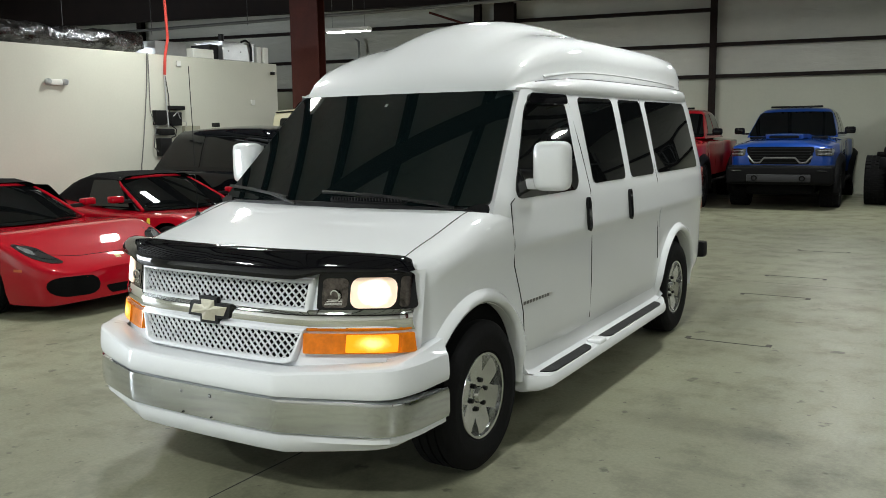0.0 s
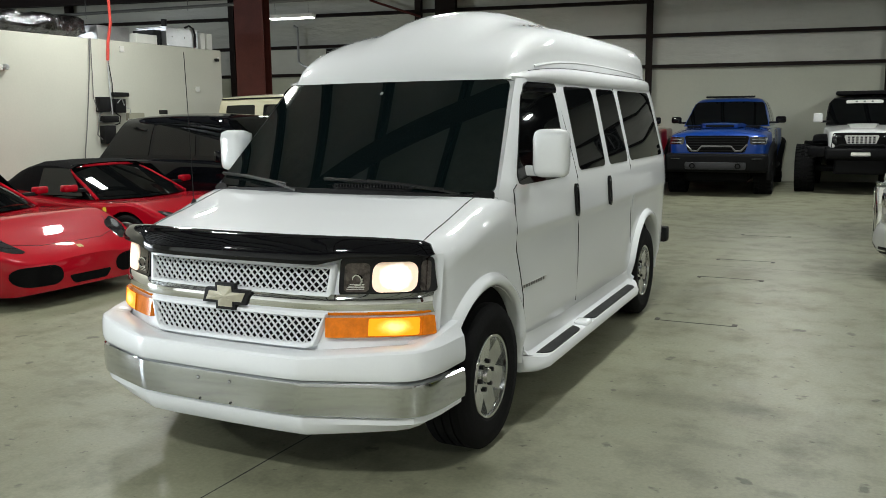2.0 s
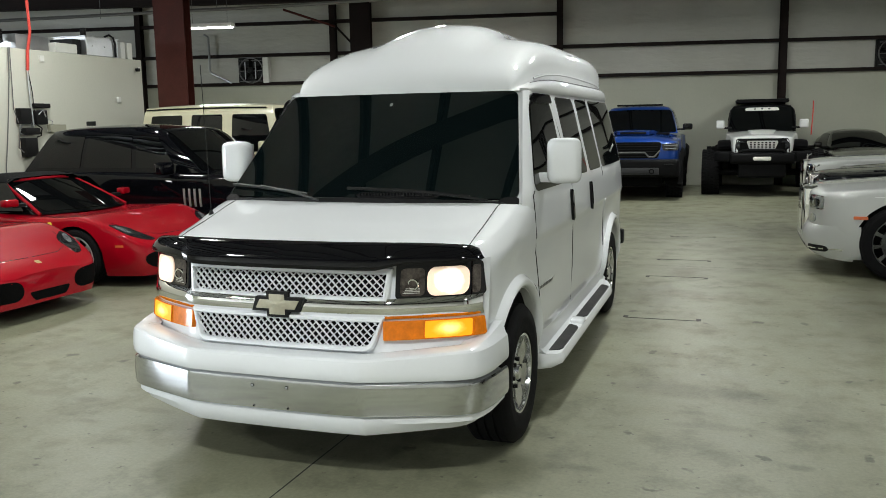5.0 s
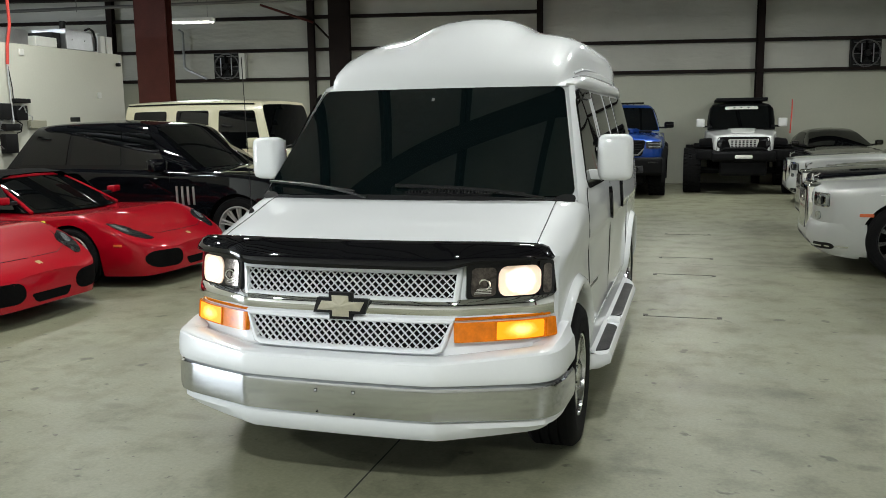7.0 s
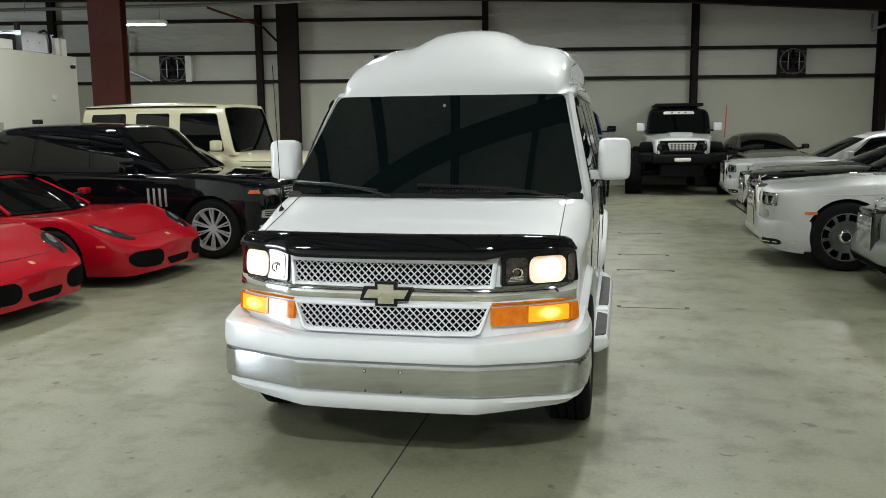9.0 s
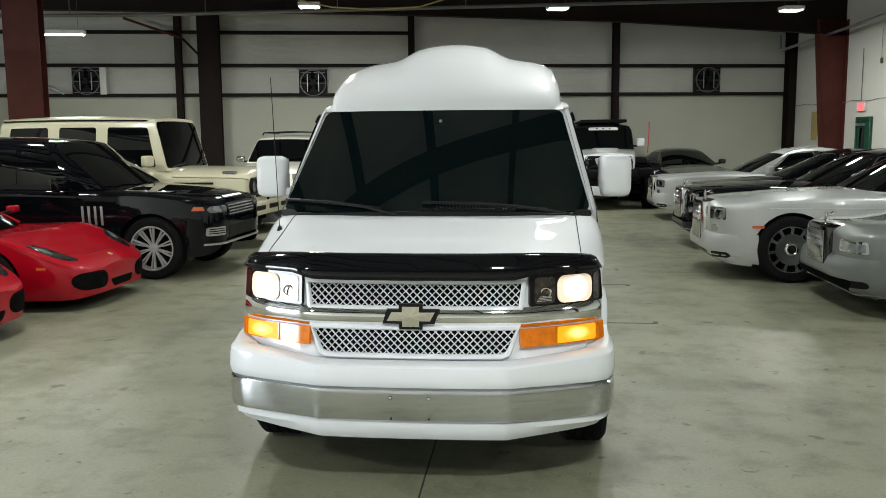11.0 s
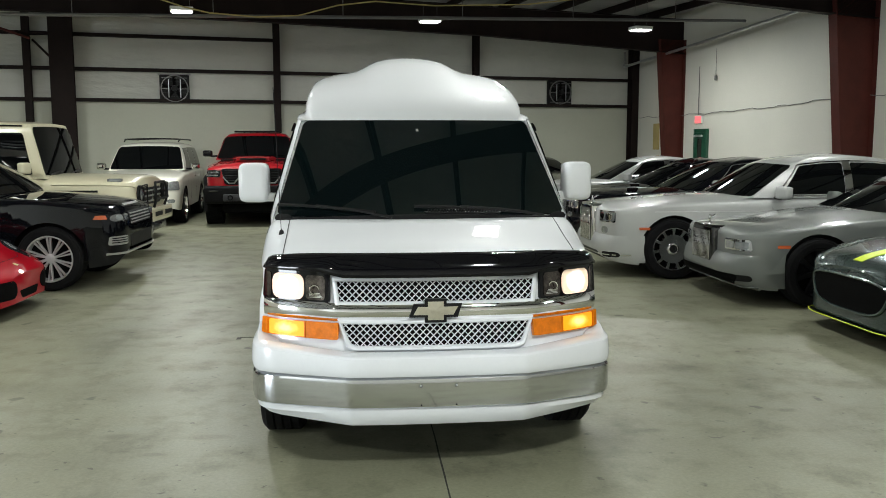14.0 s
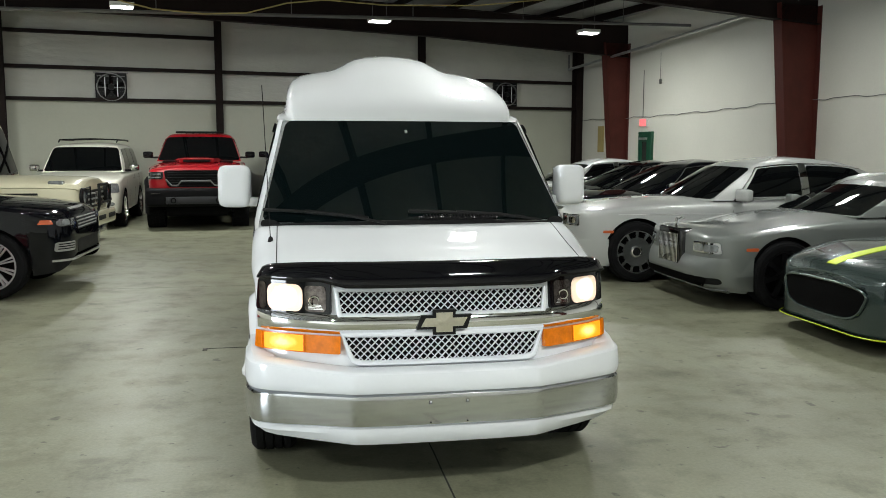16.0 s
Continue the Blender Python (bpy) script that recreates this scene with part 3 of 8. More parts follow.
def rim_mesh(kind, r, w, depth=0.05):
    """The turned rim and spokes; outer face at +w/2."""
    h = w / 2
    bm = lathe([(r, -h), (r, h * 0.9), (r - 0.008, h * 0.98), (r - 0.02, h * 0.96), (r - 0.026, h * 0.6), (r - 0.05, -h * 0.2), (r - 0.05, -h * 0.7)], 48)

    def spoke(a, w0, w1, r0, r1, x0, x1, t=0.03):
        m = Matrix.Rotation(a, 4, "X")
        vs = [bm.verts.new(m @ Vector(p)) for p in ((x0, -w0, r0), (x0, w0, r0), (x1, w1, r1), (x1, -w1, r1), (x0 - t, -w0 * 1.25, r0), (x0 - t, w0 * 1.25, r0), (x1 - t, w1 * 1.25, r1), (x1 - t, -w1 * 1.25, r1))]
        for f in ((0, 1, 2, 3), (7, 6, 5, 4), (0, 4, 5, 1), (1, 5, 6, 2), (2, 6, 7, 3), (3, 7, 4, 0)):
            bm.faces.new([vs[i] for i in f])
    face = h * 0.86 - depth
    if kind == "six":            # six broad spokes with round lugs
        for k in range(6):
            spoke(k * math.pi / 3 + 0.2, 0.060, 0.058, 0.05, r - 0.014, face + 0.006, h * 0.86, 0.035)
        hubp = [(0.001, face + 0.03), (0.034, face + 0.03), (0.04, face + 0.024), (0.045, face + 0.012), (0.122, face + 0.009), (0.134, face - 0.008), (0.134, face - 0.05)]
    elif kind == "ten":          # ten twin spokes
        for k in range(10):
            for s in (-1, 1):
                spoke(k * math.pi / 5 + s * 0.085, 0.007, 0.010, 0.045, r - 0.012, face, h * 0.86, 0.03)
        hubp = [(0.001, face + 0.012), (0.03, face + 0.012), (0.06, face + 0.004), (0.065, face - 0.04)]
    elif kind == "disc":         # pale disc with eleven windows near the edge
        hubp = [(0.001, face), (0.09, face - 0.004), (r * 0.45, face + 0.002), (r * 0.66, face + 0.012), (r * 0.68, face - 0.01), (r * 0.68, face - 0.04)]
        for k in range(11):
            spoke(k * 2 * math.pi / 11, 0.016, 0.022, r * 0.66, r - 0.012, face + 0.01, h * 0.85, 0.03)
    else:                        # five or seven thin spokes
        for k in range(7):
            spoke(k * 2 * math.pi / 7, 0.022, 0.028, 0.045, r - 0.012, face, h * 0.86, 0.03)
        hubp = [(0.001, face + 0.012), (0.03, face + 0.012), (0.06, face + 0.004), (0.065, face - 0.04)]
    hub = lathe(hubp, 32)
    me = bpy.data.meshes.new("tmp")
    hub.to_mesh(me)
    hub.free()
    bm.from_mesh(me)
    bpy.data.meshes.remove(me)
    bmesh.ops.recalc_face_normals(bm, faces=bm.faces)
    return bm


def disc_mesh(r, x):
    return lathe([(0.001, x), (r, x), (r, x - 0.02), (0.001, x - 0.02)], 32)


def add_wheels(car, places, r, w, rim_r, kind, rim_mat, lugs=False, rim_depth=0.05):
    """places: (x, y) of each wheel's middle; wheels on the minus-x side face the other way."""
    ty = lug_tyre(r, w, rim_r) if lugs else tyre_mesh(r, w, rim_r)
    made = None
    for x, y in places:
        turn = Matrix.Identity(4) if x > 0 else Matrix.Rotation(math.pi, 4, "Z")
        m = Matrix.Translation((x, y, r)) @ turn
        if made is None:
            hub = part("wheel", disc_mesh(rim_r * 0.93, w * 0.12), M_UNDER, car)
            hub.matrix_basis = m
            t = part("tyre", ty, M_RUBBER, hub, "black rubber tyre")
            rm = part("rim", rim_mesh(kind, rim_r + 0.006, w * 0.94, rim_depth), rim_mat, hub, "metal wheel rim", angle=28)
            made = (hub, t, rm)
            if kind == "disc":
                fx = w * 0.47 * 0.86 - rim_depth
                ring = part("hub_ring", lathe([(0.05, fx - 0.01), (0.052, fx + 0.014), (0.06, fx + 0.02), (0.072, fx + 0.016), (0.082, fx - 0.006)], 28), M_CHROME, hub, "chrome ring round the hub")
                cap = part("hub_cap", lathe([(0.001, fx + 0.018), (0.026, fx + 0.016), (0.034, fx + 0.006), (0.054, fx + 0.004), (0.056, fx - 0.01)], 28), M_BLACK, hub, "dark hub cap")
                lip = part("rim_lip", lathe([(rim_r - 0.022, fx + 0.004), (rim_r - 0.016, fx + 0.018), (rim_r - 0.004, fx + 0.022), (rim_r + 0.004, fx + 0.012)], 40), M_CHROME, hub, "chrome lip of the rim")
                made = (hub, t, rm, ring, cap, lip)
            if kind == "six":
                nuts = []
                for k in range(6):
                    c = Matrix.Rotation(k * math.pi / 3 + 0.2 + math.pi / 6, 4, "X") @ Vector((0, 0, 0.074))
                    mm = Matrix.Translation((w * 0.47 * 0.86 - rim_depth + 0.012, c.y, c.z)) @ Matrix.Rotation(math.pi / 2, 4, "Y")
                    bm = bmesh.new()
                    bmesh.ops.create_cone(bm, cap_ends=True, segments=12, radius1=0.015, radius2=0.012, depth=0.02, matrix=mm)
                    nuts.append(part("wheel_nut", bm, M_BLACK, hub, "dark wheel nut"))
                made = (hub, t, rm, *nuts)
        else:
            hub = new("wheel", made[0].data)
            hub.parent = car
            hub.matrix_basis = m
            for o in made[1:]:
                c = new(o.name.split(".")[0], o.data)
                c.parent = hub
                c["label"] = o["label"]


# ---------------- the white van ----------------
van = thing("van", Matrix.Identity(4), "white high-top conversion van with lit headlamps and black bug shield", "van")

v_hw = curve([(0.20, 0.46), (0.24, 0.60), (0.29, 0.71), (0.34, 0.80), (0.40, 0.88), (0.45, 0.928), (0.5, 0.948), (0.6, 0.968), (0.9, 0.985), (1.3, 0.995), (2.0, 1.012), (4.4, 1.012), (5.0, 1.0), (5.25, 0.975), (5.38, 0.93), (5.44, 0.86)])
v_hood = curve([(0.20, 1.10), (0.3, 1.15), (0.5, 1.205), (0.8, 1.275), (1.05, 1.325), (1.2, 1.345)])
HUBS = (0.955, 4.385)
WR = 0.385


def van_low(y):
    z = lerp(0.66, 0.40, min(1, max(0, (y - 0.42) / 0.2)))
    for h in HUBS:
        d = abs(y - h)
        if d < 0.47:
            z = max(z, 0.385 + math.sqrt(0.47**2 - d * d))
    if y > 5.0:
        z = max(z, lerp(0.42, 0.5, (y - 5.0) / 0.45))
    return z


side_x = curve([(0.3, 0.945), (0.42, 0.960), (0.50, 0.984), (0.55, 0.991), (0.8, 1.000), (1.0, 1.006), (1.06, 1.010), (1.10, 1.019), (1.15, 1.016), (1.24, 1.010), (1.32, 1.002), (1.40, 0.985), (1.6, 0.935), (1.9, 0.855), (1.98, 0.825)])


def van_side(y, z):
    """The flank of the van, left side, at y along and z up."""
    k = v_hw(y) / 1.012
    return Vector((side_x(z) * k, y, z))


def sgn(fn, s):
    return lambda u, v: Vector((fn(u, v).x * s, fn(u, v).y, fn(u, v).z))


# front end and hood (up to the windscreen), one lofted shell
HOOD_CROWN = ((0.94, 0.107), (0.88, 0.347), (0.80, 0.533), (0.6, 0.773), (0.3, 0.947), (0.0, 1.0))


def hood_drop(y):
    """How far the hood's edges lie below its middle."""
    t = min(1.0, max(0.0, (y - 0.7) / 0.45))
    return lerp(0.075, 0.036, t * t * (3 - 2 * t))


def hood_top(f, y):
    """The hood's height at y along and the share f of its half-width across."""
    for (a, p), (b, q) in zip(HOOD_CROWN, HOOD_CROWN[1:]):
        if f >= b:
            return v_hood(y) - hood_drop(y) * (1 - lerp(p, q, (f - a) / (b - a)))
    return v_hood(y)


ys = [0.20, 0.22, 0.24, 0.26, 0.3, 0.35, 0.4, 0.46, 0.5, 0.55, 0.6, 0.66, 0.72, 0.8, 0.88, 0.955, 1.03, 1.11, 1.19, 1.26, 1.32]
rows = []
for y in ys:
    hw, lo, zc = v_hw(y), van_low(y), v_hood(y)
    drop = hood_drop(y)
    zs = zc - drop
    k = hw / 1.012
    sec = []
    for t in (0, 0.15, 0.3, 0.5, 0.7, 0.85, 1.0):
        z = lerp(lo, zs - 0.06, t)
        sec.append((side_x(z) * k, z))
    sec += [(hw * 0.975, zs - 0.022), *((hw * a, zs + b * drop) for a, b in HOOD_CROWN)]
    full = [Vector((x, y, z)) for x, z in sec] + [Vector((-x, y, z)) for x, z in reversed(sec[:-1])]
    rows.append(full)
bm = grid(rows)
part("front_body", bm, M_WHITE, van, "white painted fenders and hood", angle=50)

# flanks behind the front doors' leading edge, with the wheel openings
ys = [1.32, 1.36, 1.40, 1.43, 1.5, 1.7, 2.0, 2.4, 2.9, 3.4, 3.8, 3.9, 3.915, 3.93, 3.97, 4.02, 4.08, 4.15, 4.23, 4.31, 4.385, 4.46, 4.54, 4.62, 4.69, 4.75, 4.80, 4.84, 4.855, 4.87, 4.95, 5.05, 5.15, 5.25, 5.33, 5.39, 5.43, 5.44]
rows = []
LEVELS = (0.36, 0.42, 0.47, 0.51, 0.55, 0.62, 0.72, 0.82, 0.92, 1.0, 1.04, 1.07, 1.09, 1.11, 1.13, 1.16, 1.22, 1.28, 1.33, 1.36)
for y in ys:
    lo = van_low(y)
    sec = [van_side(y, max(lo, z)) for z in LEVELS]
    rows.append(sec)
for s in (1, -1):
    part("lower_flank", grid([[Vector((s * p.x, p.y, p.z)) for p in r] for r in rows]), M_WHITE, van, "white painted van flank", angle=50)
    up = []
    for z in (1.36, 1.40, 1.45, 1.52, 1.6, 1.7, 1.8, 1.88, 1.94, 1.98):
        y0 = lerp(1.40, 1.86, min(1.0, (z - 1.36) / 0.6))
        r = []
        for k in range(33):
            y = lerp(y0, 5.44, 1 - (1 - k / 32) ** 1.6)
            q = van_side(y, z)
            r.append(Vector((s * q.x, q.y, q.z)))
        up.append(r)
    part("upper_flank", grid(up), M_WHITE, van, "white painted window surround", angle=50)
back = [van_side(5.44, z) for z in (0.5, 0.7, 0.95, 1.2, 1.32, 1.4, 1.6, 1.8, 1.9, 1.98)]
part("rear_panel", grid([[Vector((lerp(-q.x, q.x, k / 8), 5.44, q.z)) for k in range(9)] for q in back]), M_WHITE, van)

# windscreen surround: the slanted front of the cab


def ws_fn(u, v):
    """u across (-1 to 1), v up (0 to 1) over the windscreen."""
    hwid = lerp(0.955, 0.805, v)
    crown = lerp(0.17, 0.09, v)
    y = lerp(1.13, 1.76, v) - crown * (1 - u * u) + 0.02
    z = lerp(1.315, 1.955, v)
    return Vector((u * hwid, y, z))


rows = [[ws_fn(-1 + 2 * i / 24, v / 8) + Vector((0, 0.012, -0.008)) for i in range(25)] for v in range(9)]
rows.insert(0, [p + Vector((0, 0.0, -0.12)) for p in rows[0]])
part("windscreen_frame", grid(rows), M_WHITE, van, "white windscreen pillars and header")
for s in (1, -1):   # pillars between the windscreen and the doors
    prow = []
    for k in range(9):
        v = k / 8
        a = ws_fn(1, v)
        z = a.z
        b = van_side(lerp(1.40, 1.86, v), z)
        prow.append([Vector((s * lerp(a.x, b.x, t) + s * 0.012 * math.sin(math.pi * t), lerp(a.y, b.y, t) + 0.006, z)) for t in (0, 0.25, 0.5, 0.75, 1.0)])
    prow.insert(0, [q + Vector((0, 0, -0.12)) for q in prow[0]])
    part("pillar", grid(prow), M_WHITE, van)
part("windscreen", patch(ws_fn, (-0.985, -0.97), (0.985, 0.97), 0.02, 0.985, 24, 10, 0.006, 0.012, 0.05, 0.06, out=(0, -1, 0.6)), M_GLASS, van, "dark tinted windscreen reflecting the roof beams")
# cowl with louvres
part("cowl", patch(lambda u, v: Vector((u * 0.93, 1.0 + 0.13 * u * u - 0.02 + 0.11 * v, 1.335 - 0.03 * u * u + 0.006 * v)), -0.93, 0.93, 0, 1, 20, 3, 0.004, 0.03, out=(0, 0, 1)), M_BLACK, van, "black plastic cowl below the windscreen")
cowl_grille = part("cowl_grille", patch(lambda u, v: Vector((u, 1.0 + 0.15 * u * u - 0.02 + 0.11 * v, 1.343 - 0.03 * u * u + 0.03 * v)), 0.0, 0.50, 0.1, 1, 8, 3, 0.004, 0.02, 0.05, 0.3, out=(0, 0, 1)), M_BLACK, van, "black louvred cowl vent")
for k in range(24):
    u = lerp(0.03, 0.47, k / 23)
    part("louvre", box(u - 0.004, u + 0.004, 0.995 + 0.15 * u * u, 1.075 + 0.15 * u * u, 1.35, 1.378 - 0.01), M_BLACK, cowl_grille, smooth=False)

for s in (1, -1):
    part("cowl_corner", patch(sgn(ws_fn, s), (0.84, 0.90), (0.985, 0.982), -0.03, 0.03, 6, 2, 0.012, 0.02, 0.04, 0.02, out=(0, -1, 0.6)), M_BLACK_MATT, van, "black plastic corner of the cowl")
# wipers
M_WIPER = mat("wiper_satin_black", (0.007, 0.007, 0.0075), 0.4, vary=0.2, spec=0.3)
for (x0, x1, base, v0, v1) in ((-0.92, -0.30, -0.60, 0.11, 0.045), (-0.06, 0.66, 0.55, 0.10, 0.03)):
    blade = [ws_fn(lerp(x0, x1, k / 10) / 0.93, lerp(v0, v1, (k / 10) ** 1.6)) + Vector((0, -0.022, 0.012)) for k in range(11)]
    w = part("wiper", tube(blade, 0.010, 6), M_WIPER, van, "black wiper blade")
    a = blade[4]
    e = ws_fn((x1 + 0.1) / 0.93, 0.0) + Vector((0, -0.035, 0.012))
    part("wiper_arm", tube([e, lerp(e, a, 0.5) + Vector((0, -0.015, 0.015)), a + Vector((0, -0.012, 0.008))], 0.008, 6), M_WIPER, w)

# ---- high roof
cap_h = curve([(1.70, 0.0), (1.73, 0.12), (1.8, 0.285), (1.9, 0.435), (2.05, 0.59), (2.3, 0.78), (2.6, 0.92), (3.0, 0.99), (3.4, 1.0), (4.0, 1.0), (4.5, 0.995), (4.9, 0.97), (5.08, 0.94), (5.2, 0.86), (5.28, 0.6), (5.34, 0.0)])
hump = curve([(1.7, 0.0), (2.0, 0.35), (2.4, 0.85), (2.8, 1.0), (3.3, 1.0), (3.7, 0.82), (4.2, 0.5), (4.7, 0.22), (5.0, 0.12), (5.3, 0.0)])
cap_w = curve([(1.70, 0.935), (1.85, 0.985), (2.1, 1.0), (4.6, 1.0), (5.0, 0.985), (5.2, 0.96), (5.34, 0.9)])
rows = []
for y in [1.70, 1.71, 1.73, 1.76, 1.8, 1.85, 1.9, 1.97, 2.05, 2.15, 2.25, 2.4, 2.55, 2.7, 2.9, 3.1, 3.3, 3.5, 3.7, 3.9, 4.1, 4.3, 4.5, 4.65, 4.8, 4.92, 5.02, 5.1, 5.17, 5.23, 5.28, 5.31, 5.33, 5.34]:
    h, w, b = cap_h(y), cap_w(y), hump(y)
    sec = [(0.845, 1.945), (0.852, 1.965), (0.85, 2.0), (0.84, 2.035), (0.815, 2.05), (0.795, 2.06), (0.792, 2.085), (0.786, 2.10), (0.784, 2.18), (0.770, 2.25), (0.736, 2.306), (0.672, 2.342), (0.58, 2.364), (0.49, 2.378), (0.42, 2.387 + 0.006 * b), (0.36, 2.396 + 0.026 * b), (0.31, 2.402 + 0.05 * b), (0.25, 2.408 + 0.072 * b), (0.17, 2.414 + 0.084 * b), (0.08, 2.418 + 0.089 * b), (0, 2.42 + 0.09 * b)]
    r = []
    for x, z in sec:
        zz_ = 1.95 + (z - 1.95) * (h if z > 1.97 else 1)
        crown = 0.06 * (1 - (x / 0.83) ** 2) - 0.05 if y < 2.0 else 0
        f = max(0.0, (2.0 - y) / 0.3) if y < 2.0 else 0
        r.append(Vector((x * w, y - crown * f, zz_)))
    rows.append(r + [Vector((-p.x, p.y, p.z)) for p in reversed(r[:-1])])
part("high_roof", grid(rows), M_WHITE_ROOF, van, "white fibreglass raised roof with a central hump", angle=55)
for s in (1, -1):
    rail = [Vector((s * (van_side(y, 1.965).x + 0.004), y, 1.965 + 0.008 * math.sin((y - 1.8) / 3.4 * math.pi))) for y in [1.98 + 3.18 * k / 30 for k in range(31)]]
    part("rain_gutter", tube(rail, 0.009, 6), M_WHITE, van)
    def on_cap(x, z, y, s=s):
        return Vector((s * x * cap_w(y), y, 1.95 + (z - 1.95) * cap_h(y)))
    sill = [on_cap(0.806, 2.056, y) for y in [2.0 + 3.1 * k / 30 for k in range(31)]]
    part("roof_seam", tube(sill, 0.003, 5), M_BLACK, van, "thin dark seam below the raised roof")
    crease = [on_cap(0.789 - 0.012 * math.sin((y - 2.05) / 2.9 * math.pi), 2.082 + 0.025 * math.sin((y - 2.05) / 2.9 * math.pi), y) for y in [2.14 + 2.8 * k / 30 for k in range(31)]]
    part("roof_crease", tube(crease, 0.011, 8), M_WHITE_ROOF, van)

# ---- side windows and doors
for s in (1, -1):
    side = sgn(van_side, s)
    o = (s, 0, 0)
    part("door_window", patch(side, (1.345, 1.77), (2.24, 2.30), 1.352, 1.915, 14, 8, 0.004, 0.012, 0.09, 0.09, out=o), M_GLASS_SIDE, van, "dark tinted door window")
    part("window_visor", patch(side, (1.76, 1.81), (2.32, 2.335), 1.872, 1.93, 12, 6, 0.018, 0.026, 0.03, 0.025, out=o), M_BLACK_GLOSS, van, "smoked plastic window visor")
    for a0, a1, b0, b1, name in ((2.48, 2.53, 3.10, 3.16, "side_window"), (3.22, 3.29, 3.75, 3.78, "side_window"), (3.84, 3.90, 5.04, 5.02, "rear_side_window")):
        part(name, patch(side, (a0, a1), (b0, b1), 1.372, 1.925, 12, 8, 0.004, 0.012, 0.045, 0.045, out=o), M_GLASS_SIDE, van, "dark tinted side window")
    # door shut lines
    for pts in ([(1.305, 1.335), (1.305, 1.2), (1.33, 1.0), (1.40, 0.85), (1.45, 0.72), (1.47, 0.58)], [(2.36, 1.94), (2.39, 1.6), (2.405, 1.33), (2.42, 1.0), (2.44, 0.75), (2.44, 0.5)],
                [(3.80, 1.94), (3.80, 1.33), (3.83, 0.9), (3.86, 0.7)], [(1.305, 1.335), (1.36, 1.36)]):
        line = [side(a, b) + Vector((s * 0.0015, 0, 0)) for a, b in pts]
        part("door_gap", tube(line, 0.0026, 5), M_BLACK, van)
    for y, z in ((2.335, 1.19), (3.13, 1.19)):
        h = part("door_handle", patch(side, y - 0.024, y + 0.024, z - 0.105, z + 0.105, 4, 6, 0.02, 0.03, 0.022, 0.05, out=o), M_BLACK_GLOSS, van, "black vertical door handle")
    # model badge: plain bars
    badge = part("badge", patch(side, (1.43, 1.45), (1.79, 1.82), 0.760, 0.780, 6, 1, 0.002, 0.004, out=o), M_SILVER_PLASTIC, van, "grey lettered badge shown as plain bars")
    for k in range(9):
        y0 = lerp(1.45, 1.785, k / 9)
        part("letter_bar", patch(side, y0, y0 + 0.022, 0.761, 0.779, 1, 1, 0.004, 0.004, out=o), M_PIPE, badge)
    part("fuel_flap_line" if s > 0 else "side_reflector", patch(side, 3.86, 3.90, 0.95, 1.10, 2, 2, 0.003, 0.006, 0.01, 0.02, out=o), M_WHITE_TRIM, van)
    # wheel-arch flares
    for hy in HUBS:
        rows = []
        r0, r1 = 0.465, 0.535
        a0, a1 = (0.72, math.pi + 0.12) if hy < 2 else (-0.15, math.pi + 0.1)
        for k in range(33):
            a = lerp(a0, a1, k / 32)
            cs, sn = math.cos(a), math.sin(a)
            sec = []
            for rr, dx in ((r0, -0.10), (r0, 0.012), (r0 + 0.008, 0.03), (r0 + 0.026, 0.040), (r0 + 0.046, 0.032), (r1 - 0.010, 0.012), (r1, 0.0)):
                yy, z_ = hy - rr * cs, 0.385 + rr * sn * 1.02
                base = van_side(max(0.5, yy), max(0.4, z_)).x
                sec.append(Vector((s * (base + dx), yy, z_)))
            rows.append(sec)
        part("wheel_arch_flare", grid(rows), M_WHITE, van, "white moulded wheel-arch flare", angle=50)
    # running board
    bm = bmesh.new()
    rows = []
    for k in range(41):
        y = lerp(1.47, 3.98, k / 40)
        t = min(1, max(0, (y - 1.47) / 0.12)) * min(1, max(0, (3.98 - y) / 0.22))
        t = t ** 0.5
        xo = lerp(0.985, 1.10, t)
        zb, zt = 0.255 + 0.012 * (y - 1.5), lerp(0.36, 0.335, t) + 0.012 * (y - 1.5)
        rows.append([Vector((s * x, y, z)) for x, z in ((0.9, zb + 0.01), (xo - 0.03, zb), (xo, zb + 0.02), (xo + 0.004, zb + 0.05), (xo - 0.012, zt), (xo - 0.05, zt + 0.004), (1.01, zt + 0.006), (0.985, zt + 0.03), (0.975, zt + 0.10), (0.965, zt + 0.15), (0.9, zt + 0.15))])
    part("running_board", grid(rows, caps=True), M_WHITE, van, "white moulded running board with black treads")
    for a, b in ((1.60, 2.33), (2.52, 3.78)):
        def tread(u, v, s=s):
            return Vector((s * lerp(0.992, 1.082, v), u, 0.336 + 0.012 * (u - 1.5)))
        part("step_tread", patch(tread, (a, a + 0.06), (b, b - 0.06), 0, 1, 12, 3, 0.008, 0.014, 0.05, 0.35, out=(0, 0, 1)), M_BLACK, van, "black ribbed step tread")
    part("step_bridge", box(s * 1.04 - 0.05, s * 1.04 + 0.05, 2.36, 2.50, 0.325, 0.372, bevel=0.02, seg=3), M_WHITE, van, "raised bridge between the step treads", angle=60)
    # mirrors
    mm = Matrix.Translation((s * 1.115, 1.55, 1.525)) @ Matrix.Rotation(radians(s * 9), 4, "Z")
    mir = part("mirror", box(-0.102, 0.102, -0.07, 0.07, -0.135, 0.135, mm, bevel=0.058, seg=5), M_WHITE, van, "white side mirror housing", angle=60)
